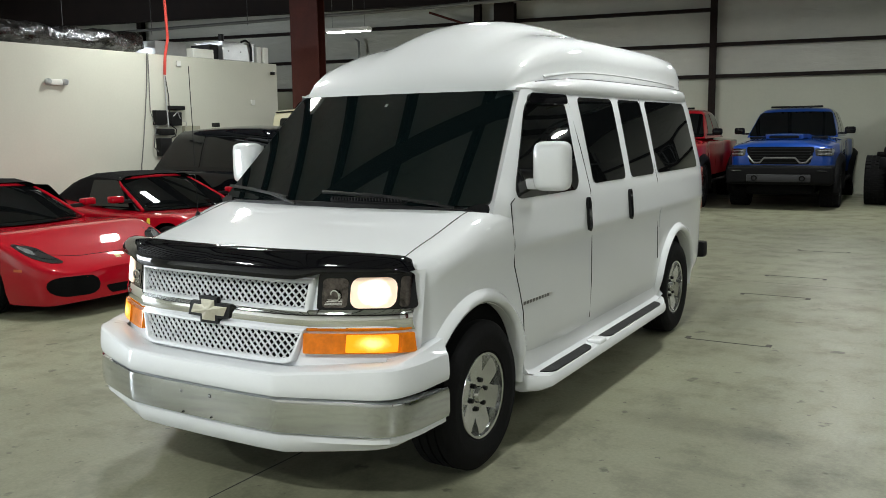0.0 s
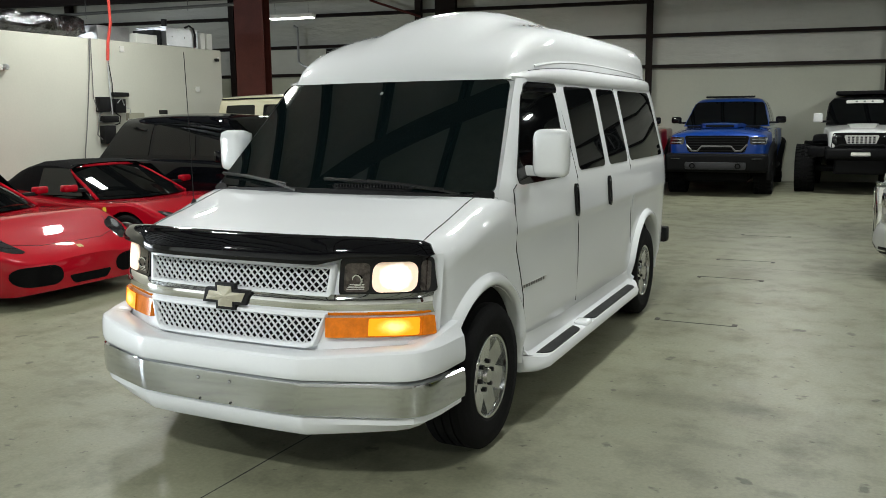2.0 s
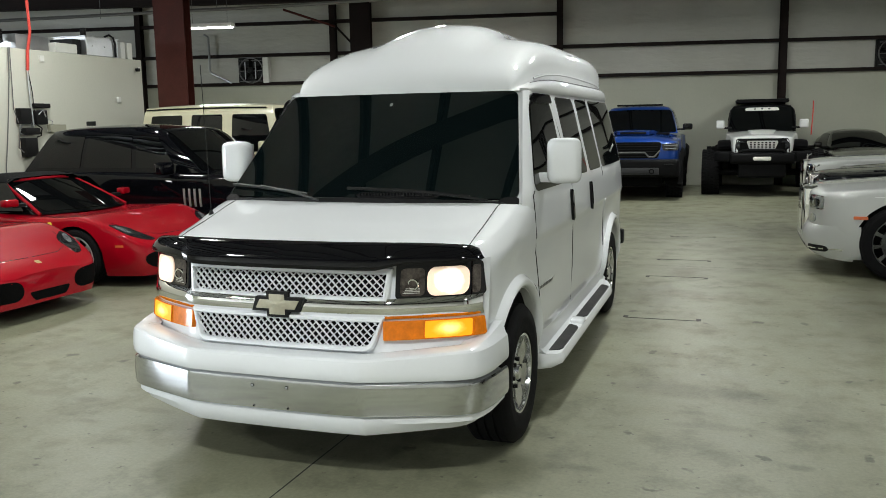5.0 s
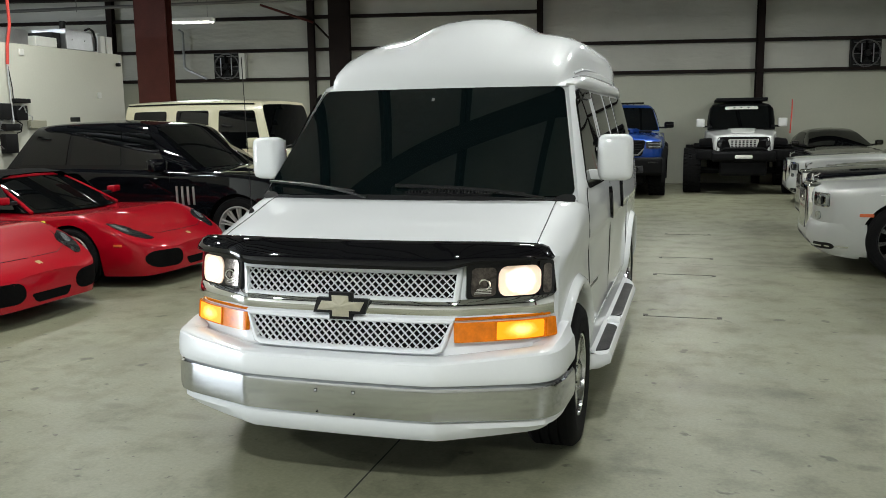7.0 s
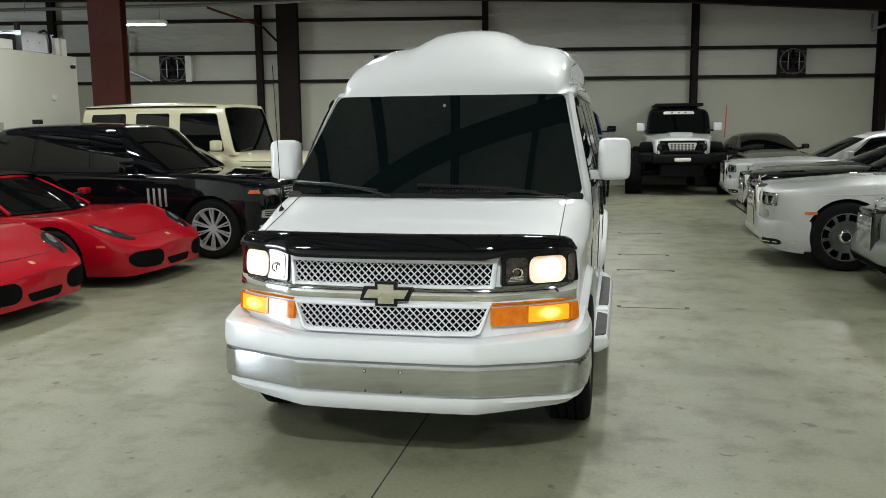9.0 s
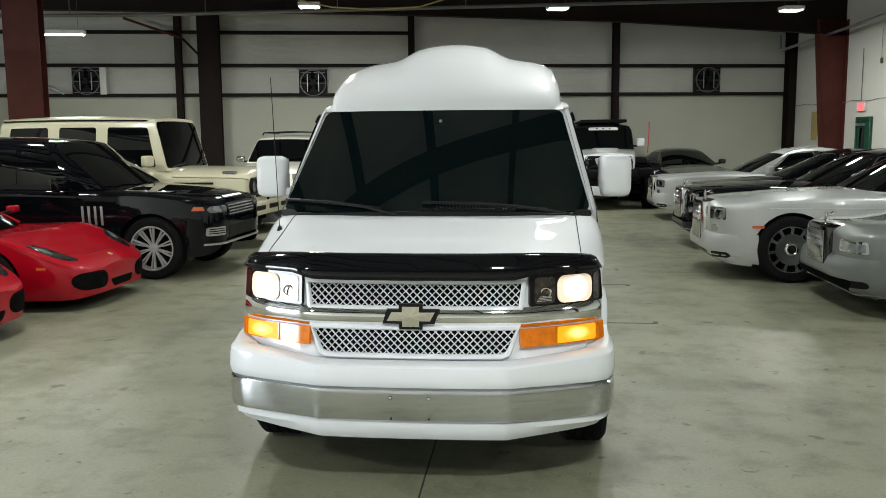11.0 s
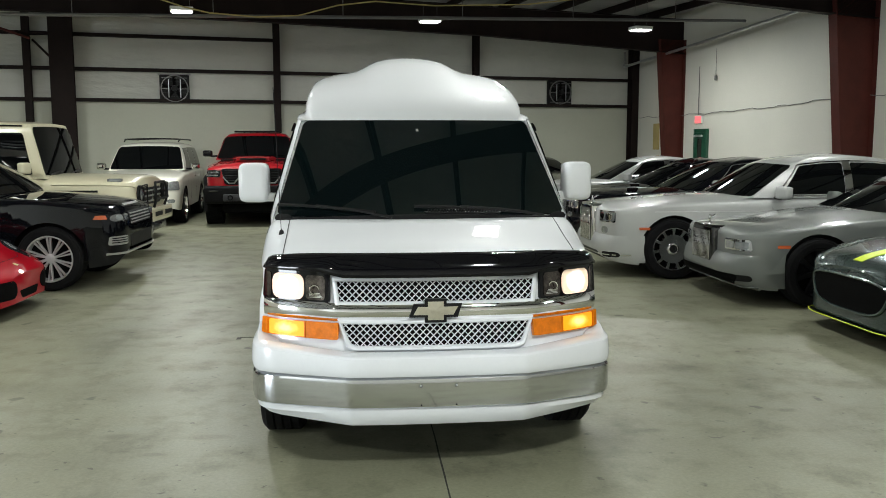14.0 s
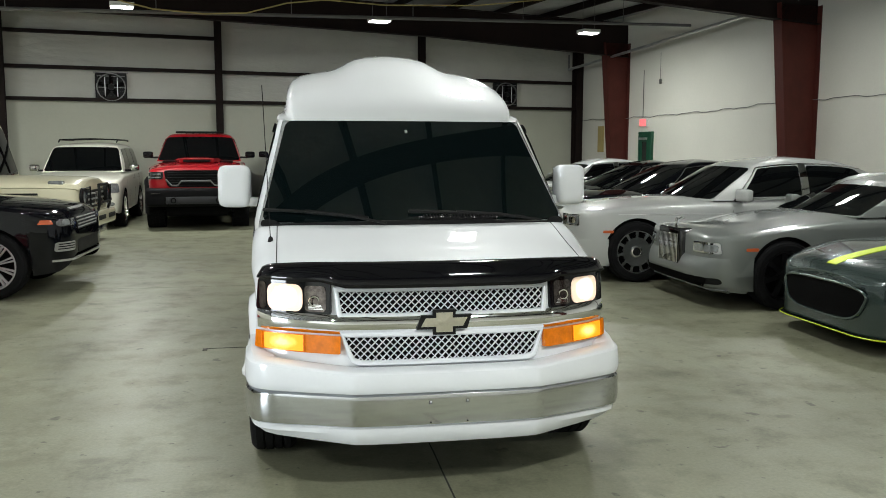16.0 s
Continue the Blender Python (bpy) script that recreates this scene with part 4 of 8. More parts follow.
    part("mirror_arm", box(-0.11, 0.06, -0.045, 0.045, -0.03, 0.03, Matrix.Translation((s * 1.01, 1.56, 1.425)) @ (Matrix.Identity(4) if s > 0 else Matrix.Rotation(math.pi, 4, "Z")), bevel=0.02, seg=2), M_WHITE, mir)
    part("mirror_glass", box(-0.085, 0.085, 0.068, 0.074, -0.115, 0.115, mm, bevel=0.002, seg=1), M_CHROME, mir, "mirror glass")

add_wheels(van, [(0.882, HUBS[0]), (-0.882, HUBS[0]), (0.875, HUBS[1]), (-0.875, HUBS[1])], WR, 0.26, 0.222, "six", M_ALLOY, rim_depth=0.03)
part("underbody", box(-0.72, 0.72, 0.35, 5.2, 0.28, 0.62, bevel=0.03, seg=1), M_UNDER, van, "dark underbody")
part("wheel_well", box(-0.93, 0.93, 0.5, 1.38, 0.5, 0.98), M_UNDER, van, "dark wheel well")
part("wheel_well", box(-0.93, 0.93, 3.93, 4.84, 0.5, 0.96), M_UNDER, van, "dark wheel well")
part("rear_bumper", box(-0.985, 0.985, 5.36, 5.49, 0.50, 0.65, bevel=0.03), M_BLACK, van, "dark rear step bumper")
for s in (1, -1):
    part("tail_lamp", box(-0.03, 0.02, 5.33, 5.45, 0.95, 1.35, Matrix.Translation((s * 0.90, 0.04, 0)), bevel=0.012), mat("tail_lamp_red", (0.4, 0.01, 0.01), 0.15, coat=0.5), van, "red tail lamp")

# ---- bumper
PLAN = [(0, -0.035), (0.30, -0.031), (0.47, -0.02), (0.72, 0.068), (0.89, 0.138), (0.955, 0.185), (0.992, 0.25), (1.012, 0.36), (1.02, 0.58)]
_leg = [math.dist(q, r) for q, r in zip(PLAN, PLAN[1:])]
KINK = sum(_leg[:2]) / sum(_leg)      # where the flat front turns into the slanted corner


def plan(s):
    """The bumper's outline from the middle (s=0) round the corner to its end (s=1)."""
    pts = PLAN
    acc = [0.0]
    for p, q in zip(pts, pts[1:]):
        acc.append(acc[-1] + math.hypot(q[0] - p[0], q[1] - p[1]))
    d = s * acc[-1]
    for i in range(len(pts) - 1):
        if d <= acc[i + 1] + 1e-9:
            t = (d - acc[i]) / (acc[i + 1] - acc[i])
            return lerp(pts[i][0], pts[i + 1][0], t), lerp(pts[i][1], pts[i + 1][1], t)
    return pts[-1]


def bumper_rows(section, n=28):
    rows = []
    half = sorted({0.0, 1.0, KINK - 0.02, KINK - 0.008, KINK + 0.008, KINK + 0.02, *(round(k / n, 4) for k in range(n + 1) if abs(k / n - KINK) > 0.03)})
    for sg, s in [(-1, q) for q in reversed(half[1:])] + [(1, q) for q in half]:
        x, y = plan(s)
        dx, dy = plan(min(1, s + 0.002))[0] - plan(max(0, s - 0.002))[0], plan(min(1, s + 0.002))[1] - plan(max(0, s - 0.002))[1]
        ln = math.hypot(dx, dy) or 1
        nx, ny = dy / ln, -dx / ln
        r = []
        for d, z in section(s):
            r.append(Vector((sg * (x + nx * d), y + ny * d, z)))
        rows.append(r)
    return rows


def sec_bump(s):
    lift = 0.03 * max(0.0, min(1.0, (s - 0.35) / 0.3))
    end = 0.05 * max(0.0, (s - 0.75) / 0.25)
    return [(-0.14, 0.672 + lift + end), (-0.075, 0.686 + lift + end), (-0.03, 0.682 + lift + end), (-0.012, 0.674 + lift), (-0.004, 0.664 + lift), (0.0, 0.648 + lift * 0.8), (0.003, 0.62 + lift * 0.4), (0.004, 0.60), (0.001, 0.579), (-0.004, 0.568), (-0.018, 0.562), (-0.05, 0.55)]


def sec_chrome(s):
    top = 0.56 - 0.03 * max(0.0, (s - 0.6) / 0.4)
    bot = 0.392 - 0.012 * max(0.0, (s - 0.5) / 0.5)
    return [(-0.04, top + 0.004), (-0.012, top + 0.002), (-0.002, top - 0.006), (0.002, top - 0.03), (0.003, lerp(top, bot, 0.5)), (0.003, bot + 0.04), (-0.003, bot + 0.012), (-0.018, bot + 0.002), (-0.05, bot)]


def sec_val(s):
    bot = 0.295 + 0.03 * max(0.0, (s - 0.35) / 0.3)
    return [(-0.03, 0.40), (-0.02, 0.388), (-0.022, 0.36), (-0.04, bot + 0.02), (-0.055, bot), (-0.12, bot + 0.01)]


part("front_bumper", grid(bumper_rows(sec_bump)), M_WHITE_TRIM, van, "white front bumper cover", angle=22)
chrome_band = part("bumper_band", grid(bumper_rows(sec_chrome)), M_BRUSHED, van, "brushed steel band across the bumper", angle=22)
part("front_valance", grid(bumper_rows(sec_val)), M_WHITE_TRIM, van, "white lower valance", angle=22)
for x, z, r, mt in ((-0.097, 0.519, 0.0055, M_WHITE_TRIM), (0.09, 0.52, 0.0055, M_WHITE_TRIM), (-0.095, 0.415, 0.004, M_BLACK), (0.091, 0.416, 0.004, M_BLACK)):
    yb = -0.0375
    o = part("plate_screw", box(-r, r, yb - 0.002, yb + 0.01, -r, r, bevel=r * 0.4, seg=2), mt, chrome_band, "plate fixing in the bumper band")
    o.location = (x, 0, z)
    if mt is M_WHITE_TRIM:
        o = part("screw_washer", box(-0.008, 0.008, yb - 0.001, yb + 0.008, -0.008, 0.008, bevel=0.002, seg=1), M_BLACK, chrome_band)
        o.location = (x, 0, z)
        o = part("screw_slot", box(-0.002, 0.002, yb - 0.0035, yb, -0.002, 0.002), M_BLACK, chrome_band, smooth=False)
        o.location = (x, 0, z)

# ---- grille, lamps
FRONT_PLAN = curve([(0.0, 0.085), (0.30, 0.095), (0.54, 0.125), (0.60, 0.15), (0.75, 0.225), (0.88, 0.31), (0.94, 0.375), (0.965, 0.45)])


def face(x, z, lean=0.16):
    """The upright nose of the van, at x across and z up."""
    return Vector((x, FRONT_PLAN(abs(x)) + lean * (z - 0.72), z))


rows = [[face(x, z) + Vector((0, 0.02, 0)) for x in [lerp(-0.955, 0.955, i / 48) for i in range(49)]] for z in (0.64, 0.75, 0.85, 0.95, 1.05, 1.10)]
part("nose_panel", grid(rows), M_WHITE_TRIM, van, "white grille surround")
# near-black sheets behind both meshes: the shade in the openings, put in as colour
part("grille_shade", patch(face, (-0.53, -0.54), (0.53, 0.54), 0.93, 1.06, 20, 3, -0.012, 0.006, out=(0, -1, 0)), M_UNDER, van, "black sheet standing in for the shade behind the grille mesh")
part("grille_shade", patch(face, (-0.458, -0.512), (0.458, 0.512), 0.70, 0.838, 20, 3, -0.012, 0.006, out=(0, -1, 0)), M_UNDER, van, "black sheet standing in for the shade behind the grille mesh")


def grille_frame(zlo, zhi, xlo, xhi, w, name, cut=0.0):
    """A frame round an opening; xlo, xhi: half-widths at its foot and head."""
    out = [(-xlo, zlo), (xlo, zlo), (xhi, zhi), (-xhi, zhi)]
    if cut:
        out = [(-xlo + cut, zlo), (xlo - cut, zlo), (xlo - cut * 0.3, zlo + cut * 0.3), (xlo, zlo + cut), (xhi, zhi), (-xhi, zhi), (-xlo, zlo + cut), (-xlo + cut * 0.3, zlo + cut * 0.3)]
    bm = bmesh.new()
    segs = []
    for (a, b) in zip(out, out[1:] + out[:1]):
        n = 20 if abs(a[0] - b[0]) > 0.3 else 4
        segs += [(lerp(a[0], b[0], k / n), lerp(a[1], b[1], k / n)) for k in range(n)]
    cz = (zlo + zhi) / 2
    rows = []
    for x, z in segs:
        ix = x * (1 - w / max(0.05, (xlo + xhi) / 2))
        iz = cz + (z - cz) * (1 - w / ((zhi - zlo) / 2))
        p, q = face(x, z), face(ix, iz)
        rows.append([p + Vector((0, 0.03, 0)), p + Vector((0, -0.006, 0)), lerp(p, q, 0.25) + Vector((0, -0.014, 0)), lerp(p, q, 0.75) + Vector((0, -0.014, 0)), q + Vector((0, -0.006, 0)), q + Vector((0, 0.02, 0))])
    return part(name, grid(rows, close_u=True), M_WHITE_TRIM, van, "white grille frame", angle=45)


def lattice(zlo, zhi, xlo, xhi, name, pitch=0.0375, slope=1.0, w=0.0038):
    """Crossed slanting bars inside a trapezium."""
    bm = bmesh.new()
    h = zhi - zlo
    for sg in (1, -1):
        x = -1.2
        while x < 1.2:
            # the bar z = zlo + slope*sg*(X - x)
            pts = []
            for k in range(13):
                z = lerp(zlo, zhi, k / 12)
                X = x + sg * (z - zlo) / slope
                if abs(X) <= lerp(xlo, xhi, (z - zlo) / h):
                    pts.append((X, z))
            if len(pts) > 2:
                prev = None
                for X, z in (pts[0], pts[len(pts) // 2], pts[-1]):
                    p = face(X, z) + Vector((0, 0.0 + 0.002 * sg, 0))
                    ring = [bm.verts.new(p + Vector((dx, dy, 0))) for dx, dy in ((-w, 0.004), (-w * 0.6, -0.006), (w * 0.6, -0.006), (w, 0.004))]
                    if prev:
                        for a in range(4):
                            bm.faces.new((prev[a], prev[(a + 1) % 4], ring[(a + 1) % 4], ring[a]))
                    prev = ring
            x += pitch
    bmesh.ops.recalc_face_normals(bm, faces=bm.faces)
    return bm


f1 = grille_frame(0.915, 1.075, 0.545, 0.56, 0.026, "upper_grille")
part("grille_mesh", lattice(0.94, 1.052, 0.522, 0.532, "m"), M_WHITE_TRIM, f1, "white diamond mesh")
f2 = grille_frame(0.684, 0.848, 0.495, 0.532, 0.024, "lower_grille", 0.05)
part("grille_mesh", lattice(0.704, 0.83, 0.463, 0.508, "m"), M_WHITE_TRIM, f2, "white diamond mesh")


def bar_fn(x, v):
    q = abs(2 * v - 1)
    return Vector((x, FRONT_PLAN(abs(x)) + 0.026 - 0.020 * (1 - q ** 2), lerp(0.838, 0.936, v)))


part("chrome_bar", patch(bar_fn, -0.945, 0.945, 0.0, 1.0, 48, 12, 0.0, 0.03, out=(0, -1, 0)), M_CHROME, van, "chrome bar across the grille")
# cross-shaped emblem: plain shape
for w_, h_, a, hs, d_, mt, nm in ((0.130, 0.064, 0.058, 0.036, 0.014, M_BLACK, "emblem_border"), (0.107, 0.050, 0.042, 0.022, 0.017, mat("emblem_gold", (0.50, 0.47, 0.38), 0.3, metal=0.6, coat=0.4, vary=0.1, scale=40), "emblem")):
    pts = [(-w_ - 0.012, -hs), (-a, -hs), (-a, -h_), (a, -h_), (a, -hs), (w_ - 0.012, -hs), (w_ + 0.012, hs), (a, hs), (a, h_), (-a, h_), (-a, hs), (-w_ + 0.012, hs)]
    bm = bmesh.new()
    fr = [bm.verts.new((x - 0.008, 0.092 - d_ + 0.004 * (abs(x) / 0.13) ** 2, 0.897 + z)) for x, z in pts]
    bk = [bm.verts.new((x - 0.008, 0.104, 0.897 + z)) for x, z in pts]
    mid = bm.verts.new((-0.008, 0.092 - d_ - 0.005, 0.897))
    for k in range(len(pts)):
        bm.faces.new((mid, fr[k], fr[(k + 1) % len(pts)]))
        bm.faces.new((fr[k], bk[k], bk[(k + 1) % len(pts)], fr[(k + 1) % len(pts)]))
    bmesh.ops.recalc_face_normals(bm, faces=bm.faces)
    part(nm, bm, mt, van, "cross-shaped maker's emblem", smooth=False)

for s in (1, -1):
    fc = sgn(face, s)
    o = (0.3 * s, -1, 0)
    hl = part("headlamp", patch(fc, (0.575, 0.575), (0.95, 0.935), 0.93, 1.10, 14, 8, 0.004, 0.02, 0.02, 0.02, out=o), M_BLACK_GLOSS, van, "rectangular headlamp in a dark housing")
    part("reflector", patch(fc, 0.595, 0.70, 0.945, 1.075, 8, 6, 0.007, 0.01, 0.02, 0.02, out=o), M_LAMP_HOUSING, hl, "unlit inner reflector")
    c0 = fc(0.655, 1.0) + Vector((0, -0.012, 0))
    ring = part("bulb_ring", lathe([(0.019, 0.0), (0.021, -0.006), (0.027, -0.006), (0.029, 0.0)], 20, "y"), M_CHROME, hl, "chrome ring round the dipped bulb")
    ring.location = c0
    for k in range(4):
        part("reflector_step", patch(fc, 0.607 + 0.004 * k, 0.68, 0.957 + 0.007 * k, 0.960 + 0.007 * k, 4, 1, 0.010, 0.004, out=o), M_CHROME, hl)
    part("lamp_bezel", patch(fc, 0.895, 0.928, 0.945, 1.08, 3, 6, 0.007, 0.01, 0.01, 0.02, out=o), M_LAMP_HOUSING, hl, "dark lamp bezel")
    part("lit_reflector", patch(fc, 0.71, 0.885, 0.942, 1.078, 8, 8, 0.010, 0.012, 0.035, 0.045, out=o), M_LAMP_LIT, hl, "glowing headlamp reflector")
    ts = part("turn_signal", patch(fc, (0.53, 0.525), (0.95, 0.943), 0.740, 0.830, 14, 5, 0.012, 0.03, 0.006, 0.006, out=o), M_AMBER, van, "amber turn signal and side marker")
    part("lit_bulb", patch(fc, 0.705, 0.90, 0.746, 0.825, 8, 4, 0.0165, 0.006, 0.008, 0.008, out=o), M_AMBER_LIT, ts, "glowing amber bulb area")
    for xr in (0.70, 0.91):
        part("lens_rib", patch(fc, xr, xr + 0.006, 0.743, 0.828, 1, 3, 0.018, 0.008, out=o), M_AMBER, ts)

# bug shield along the hood's front edge
rows = []
for i in range(65):
    x = lerp(-0.945, 0.945, i / 64)
    a = abs(x) / 0.945
    y0 = FRONT_PLAN(abs(x)) + 0.02
    lowz = 1.076 if abs(x) < 0.5 else 1.076 + 0.028 * min(1, (abs(x) - 0.5) / 0.12)
    zt = 1.196 - 0.035 * max(0, (a - 0.5) / 0.5) ** 2
    e = math.sqrt(max(0.0, 1 - (max(0.0, a - 0.92) / 0.08) ** 2))
    zt = lowz + 0.004 + (zt - lowz) * e
    back = 0.085 * e + 0.01
    rows.append([Vector((x, y0 + 0.03, lowz + 0.003)), Vector((x, y0 - 0.026, lowz)), Vector((x, y0 - 0.029, lerp(lowz, zt, 0.08))), Vector((x, y0 - 0.022, lerp(lowz, zt, 0.35))), Vector((x, y0 - 0.006, lerp(lowz, zt, 0.65))), Vector((x, y0 + 0.018, lerp(lowz, zt, 0.9))), Vector((x, y0 + 0.05 * e + 0.01, zt)), Vector((x, y0 + back, zt - 0.006 * e)), Vector((x, y0 + back, zt - 0.03 * e))])
part("bug_shield", grid(rows), M_BLACK_GLOSS, van, "glossy black bug shield on the hood edge", angle=60)
# hood shut lines
for s in (1, -1):
    line = []
    for k in range(15):
        y = lerp(0.30, 1.10, k / 14)
        hw = v_hw(y)
        x = min(0.845, hw * 0.92)
        line.append(Vector((s * x, y, hood_top(x / hw, y) + 0.001)))
    part("hood_gap", tube(line, 0.0025, 5), M_BLACK, van)
# aerial on the right fender
aer = part("aerial", tube([(-0.88, 0.86, 1.22), (-0.895, 0.868, 1.7), (-0.911, 0.875, 2.12)], 0.0025, 5), M_BLACK, van, "thin black whip aerial")
part("aerial_base", lathe([(0.001, 1.30), (0.012, 1.29), (0.02, 1.26), (0.02, 1.24)], 12, "z"), M_BLACK, aer).location = (-0.88, 0.86, -0.03)
# inspection sticker
part("windscreen_sticker", patch(ws_fn, -0.012, 0.008, 0.86, 0.885, 2, 2, 0.009, 0.003, out=(0, -1, 0.6)), M_GALV, van, "small pale sensor behind the windscreen")


# ---------------- parked cars ----------------
class Car:
    """A lofted body (front at y=0, facing minus y), a glasshouse, and plates laid on both."""

    def __init__(self, name, m, label, paint, L, W, hw, top, shoulder, low, wheels, r, tyre_w, rim_r, rim, rim_mat, arch=0.06, tuck=0.9, group="", category="car", lugs=False, mid=0.62, crown=0.75, flat=0.94, rim_depth=0.04):
        self.ob = thing(name, m, label, category, group)
        self.L, self.W, self.paint, self.wheels, self.r, self.arch = L, W, paint, wheels, r, arch
        self.hw, self.top, self.sh, self.low_c, self.tuck, self.mid, self.crown, self.flat = curve(hw), curve(top), curve(shoulder), curve(low), tuck, mid, crown, flat
        ys = {0.0, 0.02, 0.05, 0.09, 0.14, 0.2, 0.27, 0.35, 0.45, L - 0.3, L - 0.18, L - 0.1, L - 0.05, L - 0.02, L}
        y = 0.55
        while y < L - 0.35:
            ys.add(round(y, 3))
            y += 0.14
        for h in wheels:
            for k in range(15):
                ys.add(round(h - (r + arch) * math.cos(math.pi * k / 14), 3))
        ys = sorted(q for q in ys if 0 <= q <= L)
        rows = []
        for y in ys:
            sec = self.section(y)
            rows.append([Vector((x, y, z)) for x, z in sec] + [Vector((-x, y, z)) for x, z in reversed(sec[:-1])])
        bm = grid(rows, caps=True)
        part("body", bm, paint, self.ob, angle=42)
        wx = W / 2 - tyre_w / 2 - 0.015
        add_wheels(self.ob, [(s * wx, h) for h in wheels for s in (1, -1)], r, tyre_w, rim_r, rim, rim_mat, lugs, rim_depth)
        lo = self.low_c(L / 2)
        part("underbody", box(-W / 2 + 0.2, W / 2 - 0.2, 0.5, L - 0.45, lo + 0.03, lo + 0.16, bevel=0.02, seg=1), M_UNDER, self.ob, "dark underbody")
        for h in wheels:
            a, b = h - r - arch - 0.01, h + r + arch + 0.01
            zt = min(self.sh(lerp(a, b, k / 6)) for k in range(7)) - 0.06
            wd = min(self.hw(a), self.hw(b)) - 0.07
            part("wheel_well", box(-wd, wd, a, b, r * 0.9, min(zt, r * 2 + arch + 0.02)), M_UNDER, self.ob)

    def low(self, y):
        z = self.low_c(y)
        for h in self.wheels:
            d, R = abs(y - h), self.r + self.arch
            if d < R:
                z = max(z, self.r + math.sqrt(R * R - d * d) * 1.0)
        return z

    def section(self, y):
        hw, lo, sh, zc = self.hw(y), self.low(y), self.sh(y), self.top(y)
        sh = max(sh, lo + 0.04)
        zc = max(zc, sh)
        t0 = self.tuck
        base = self.low_c(y)
        out = []
        for t in (0.0, 0.2, 0.4, 0.6, 0.8, 0.93, 1.0):
            z = lerp(lo, sh - 0.03, t)
            f = (z - base) / max(0.05, sh - base)
            x = hw * (lerp(t0, 1.0, min(1, f / self.mid) ** 0.6) if f < self.mid else lerp(1.0, 0.975, (f - self.mid) / (1 - self.mid)))
            out.append((x, z))
        out += [(hw * 0.958, sh - 0.008), (hw * self.flat, sh), (hw * (self.flat - 0.1), lerp(sh, zc, 0.32 * self.crown)), (hw * 0.6, lerp(sh, zc, 0.75)), (hw * 0.3, lerp(sh, zc, 0.94)), (0, zc)]
        return out

    def skin(self, y, s):
        """A place on the left half of the body: y along, s from the sill (0) over the shoulder (6 to 8) to the middle (12)."""
        sec = self.section(y)
        s = min(max(s, 0.0), len(sec) - 1.0001)
        i = int(s)
        t = s - i
        return Vector((lerp(sec[i][0], sec[i + 1][0], t), y, lerp(sec[i][1], sec[i + 1][1], t)))

    def flank(self, y, z):
        """A place on the left flank at y along and z up."""
        sec = self.section(y)
        for a, b in zip(sec[:9], sec[1:9]):
            if z <= b[1]:
                t = (z - a[1]) / max(1e-6, b[1] - a[1])
                return Vector((lerp(a[0], b[0], t), y, z))
        return Vector((sec[8][0], y, z))

    def nose(self, x, z):
        """A place on the front at x across and z up, found along the plan of the front."""
        a = abs(x)
        lo, hi = 0.0, self.L * 0.4
        for _ in range(22):
            mid = (lo + hi) / 2
            if self.low_c(mid) > z or self.flank(mid, z).x < a or self.top(mid) < z - 0.001 and self.sh(mid) < z:
                lo = mid
            else:
                hi = mid
        return Vector((x, hi, z))

    def plate(self, name, fn, *a, mt=None, label="", sides=(1, -1), out=(0, -1, 0), parent=None, **k):
        made = []
        for s in sides:
            o = (out[0] * s, out[1], out[2])
            made.append(part(name, patch(sgn(fn, s), *a, out=o, **k), mt, parent or self.ob, label))
        return made

    def line(self, name, pts, r=0.004, mt=None, sides=(1, -1)):
        for s in sides:
            part(name, tube([Vector((p.x * s, p.y, p.z)) for p in pts], r, 5), mt or M_BLACK, self.ob)

    def cabin(self, y0, y1, y2, y3, z0, z1, w0, w1, paint=None, glass=None, crown=0.10, windows=(), roof_crown=0.05, rear_glass=True, dz=0.0, side_z=(0.1, 0.88), pillar=0.04, screen=(0.05, 0.965), open_top=False, head=0.94, arc=0.03):
        """The glasshouse: windscreen foot y0, roof front y1, roof rear y2, rear foot y3; belt z0, roof z1; half-widths w0, w1.
        windows: side panes as (foot front, foot rear, head front, head rear) along the car, in metres."""
        paint, glass = paint or self.paint, glass or M_GLASS_SIDE
        yc, half = (y1 + y2) / 2, max(0.05, (y2 - y1) / 2)

        def rise(y):
            """The roof's edge, lower towards its front and rear."""
            return z1 - arc * min(1.0, abs(y - yc) / half) ** 2.2

        def turn(v):
            return 0.05 * max(0.0, (v - 0.8) / 0.2) ** 2

        def front(u, v):
            w = (lerp(w0, w1, v) - turn(v)) * (1 - 0.03 * abs(u) ** 8)
            return Vector((u * w, lerp(y0, y1, v ** 1.05) - crown * lerp(1, 0.5, v) * (1 - u * u) + crown * 0.5, lerp(z0, z1 - arc, v) - 0.02 * v * u * u))

        def back(u, v):
            w = (lerp(w0, w1, v) - turn(v)) * (1 - 0.03 * abs(u) ** 8)
            return Vector((u * w, lerp(y3, y2, v) + crown * 0.7 * lerp(1, 0.5, v) * (1 - u * u) - crown * 0.35, lerp(z0 + dz, z1 - arc, v) - 0.02 * v * u * u))

        def side(y, v):
            w = (lerp(w0, w1, v) - turn(v)) * 0.97 + 0.025 * math.sin(math.pi * v)
            return Vector((w, y, lerp(z0, rise(y), v) - 0.02 * v))
        self.front, self.back, self.side = front, back, side
        n, nv = 16, 12
        rows = []
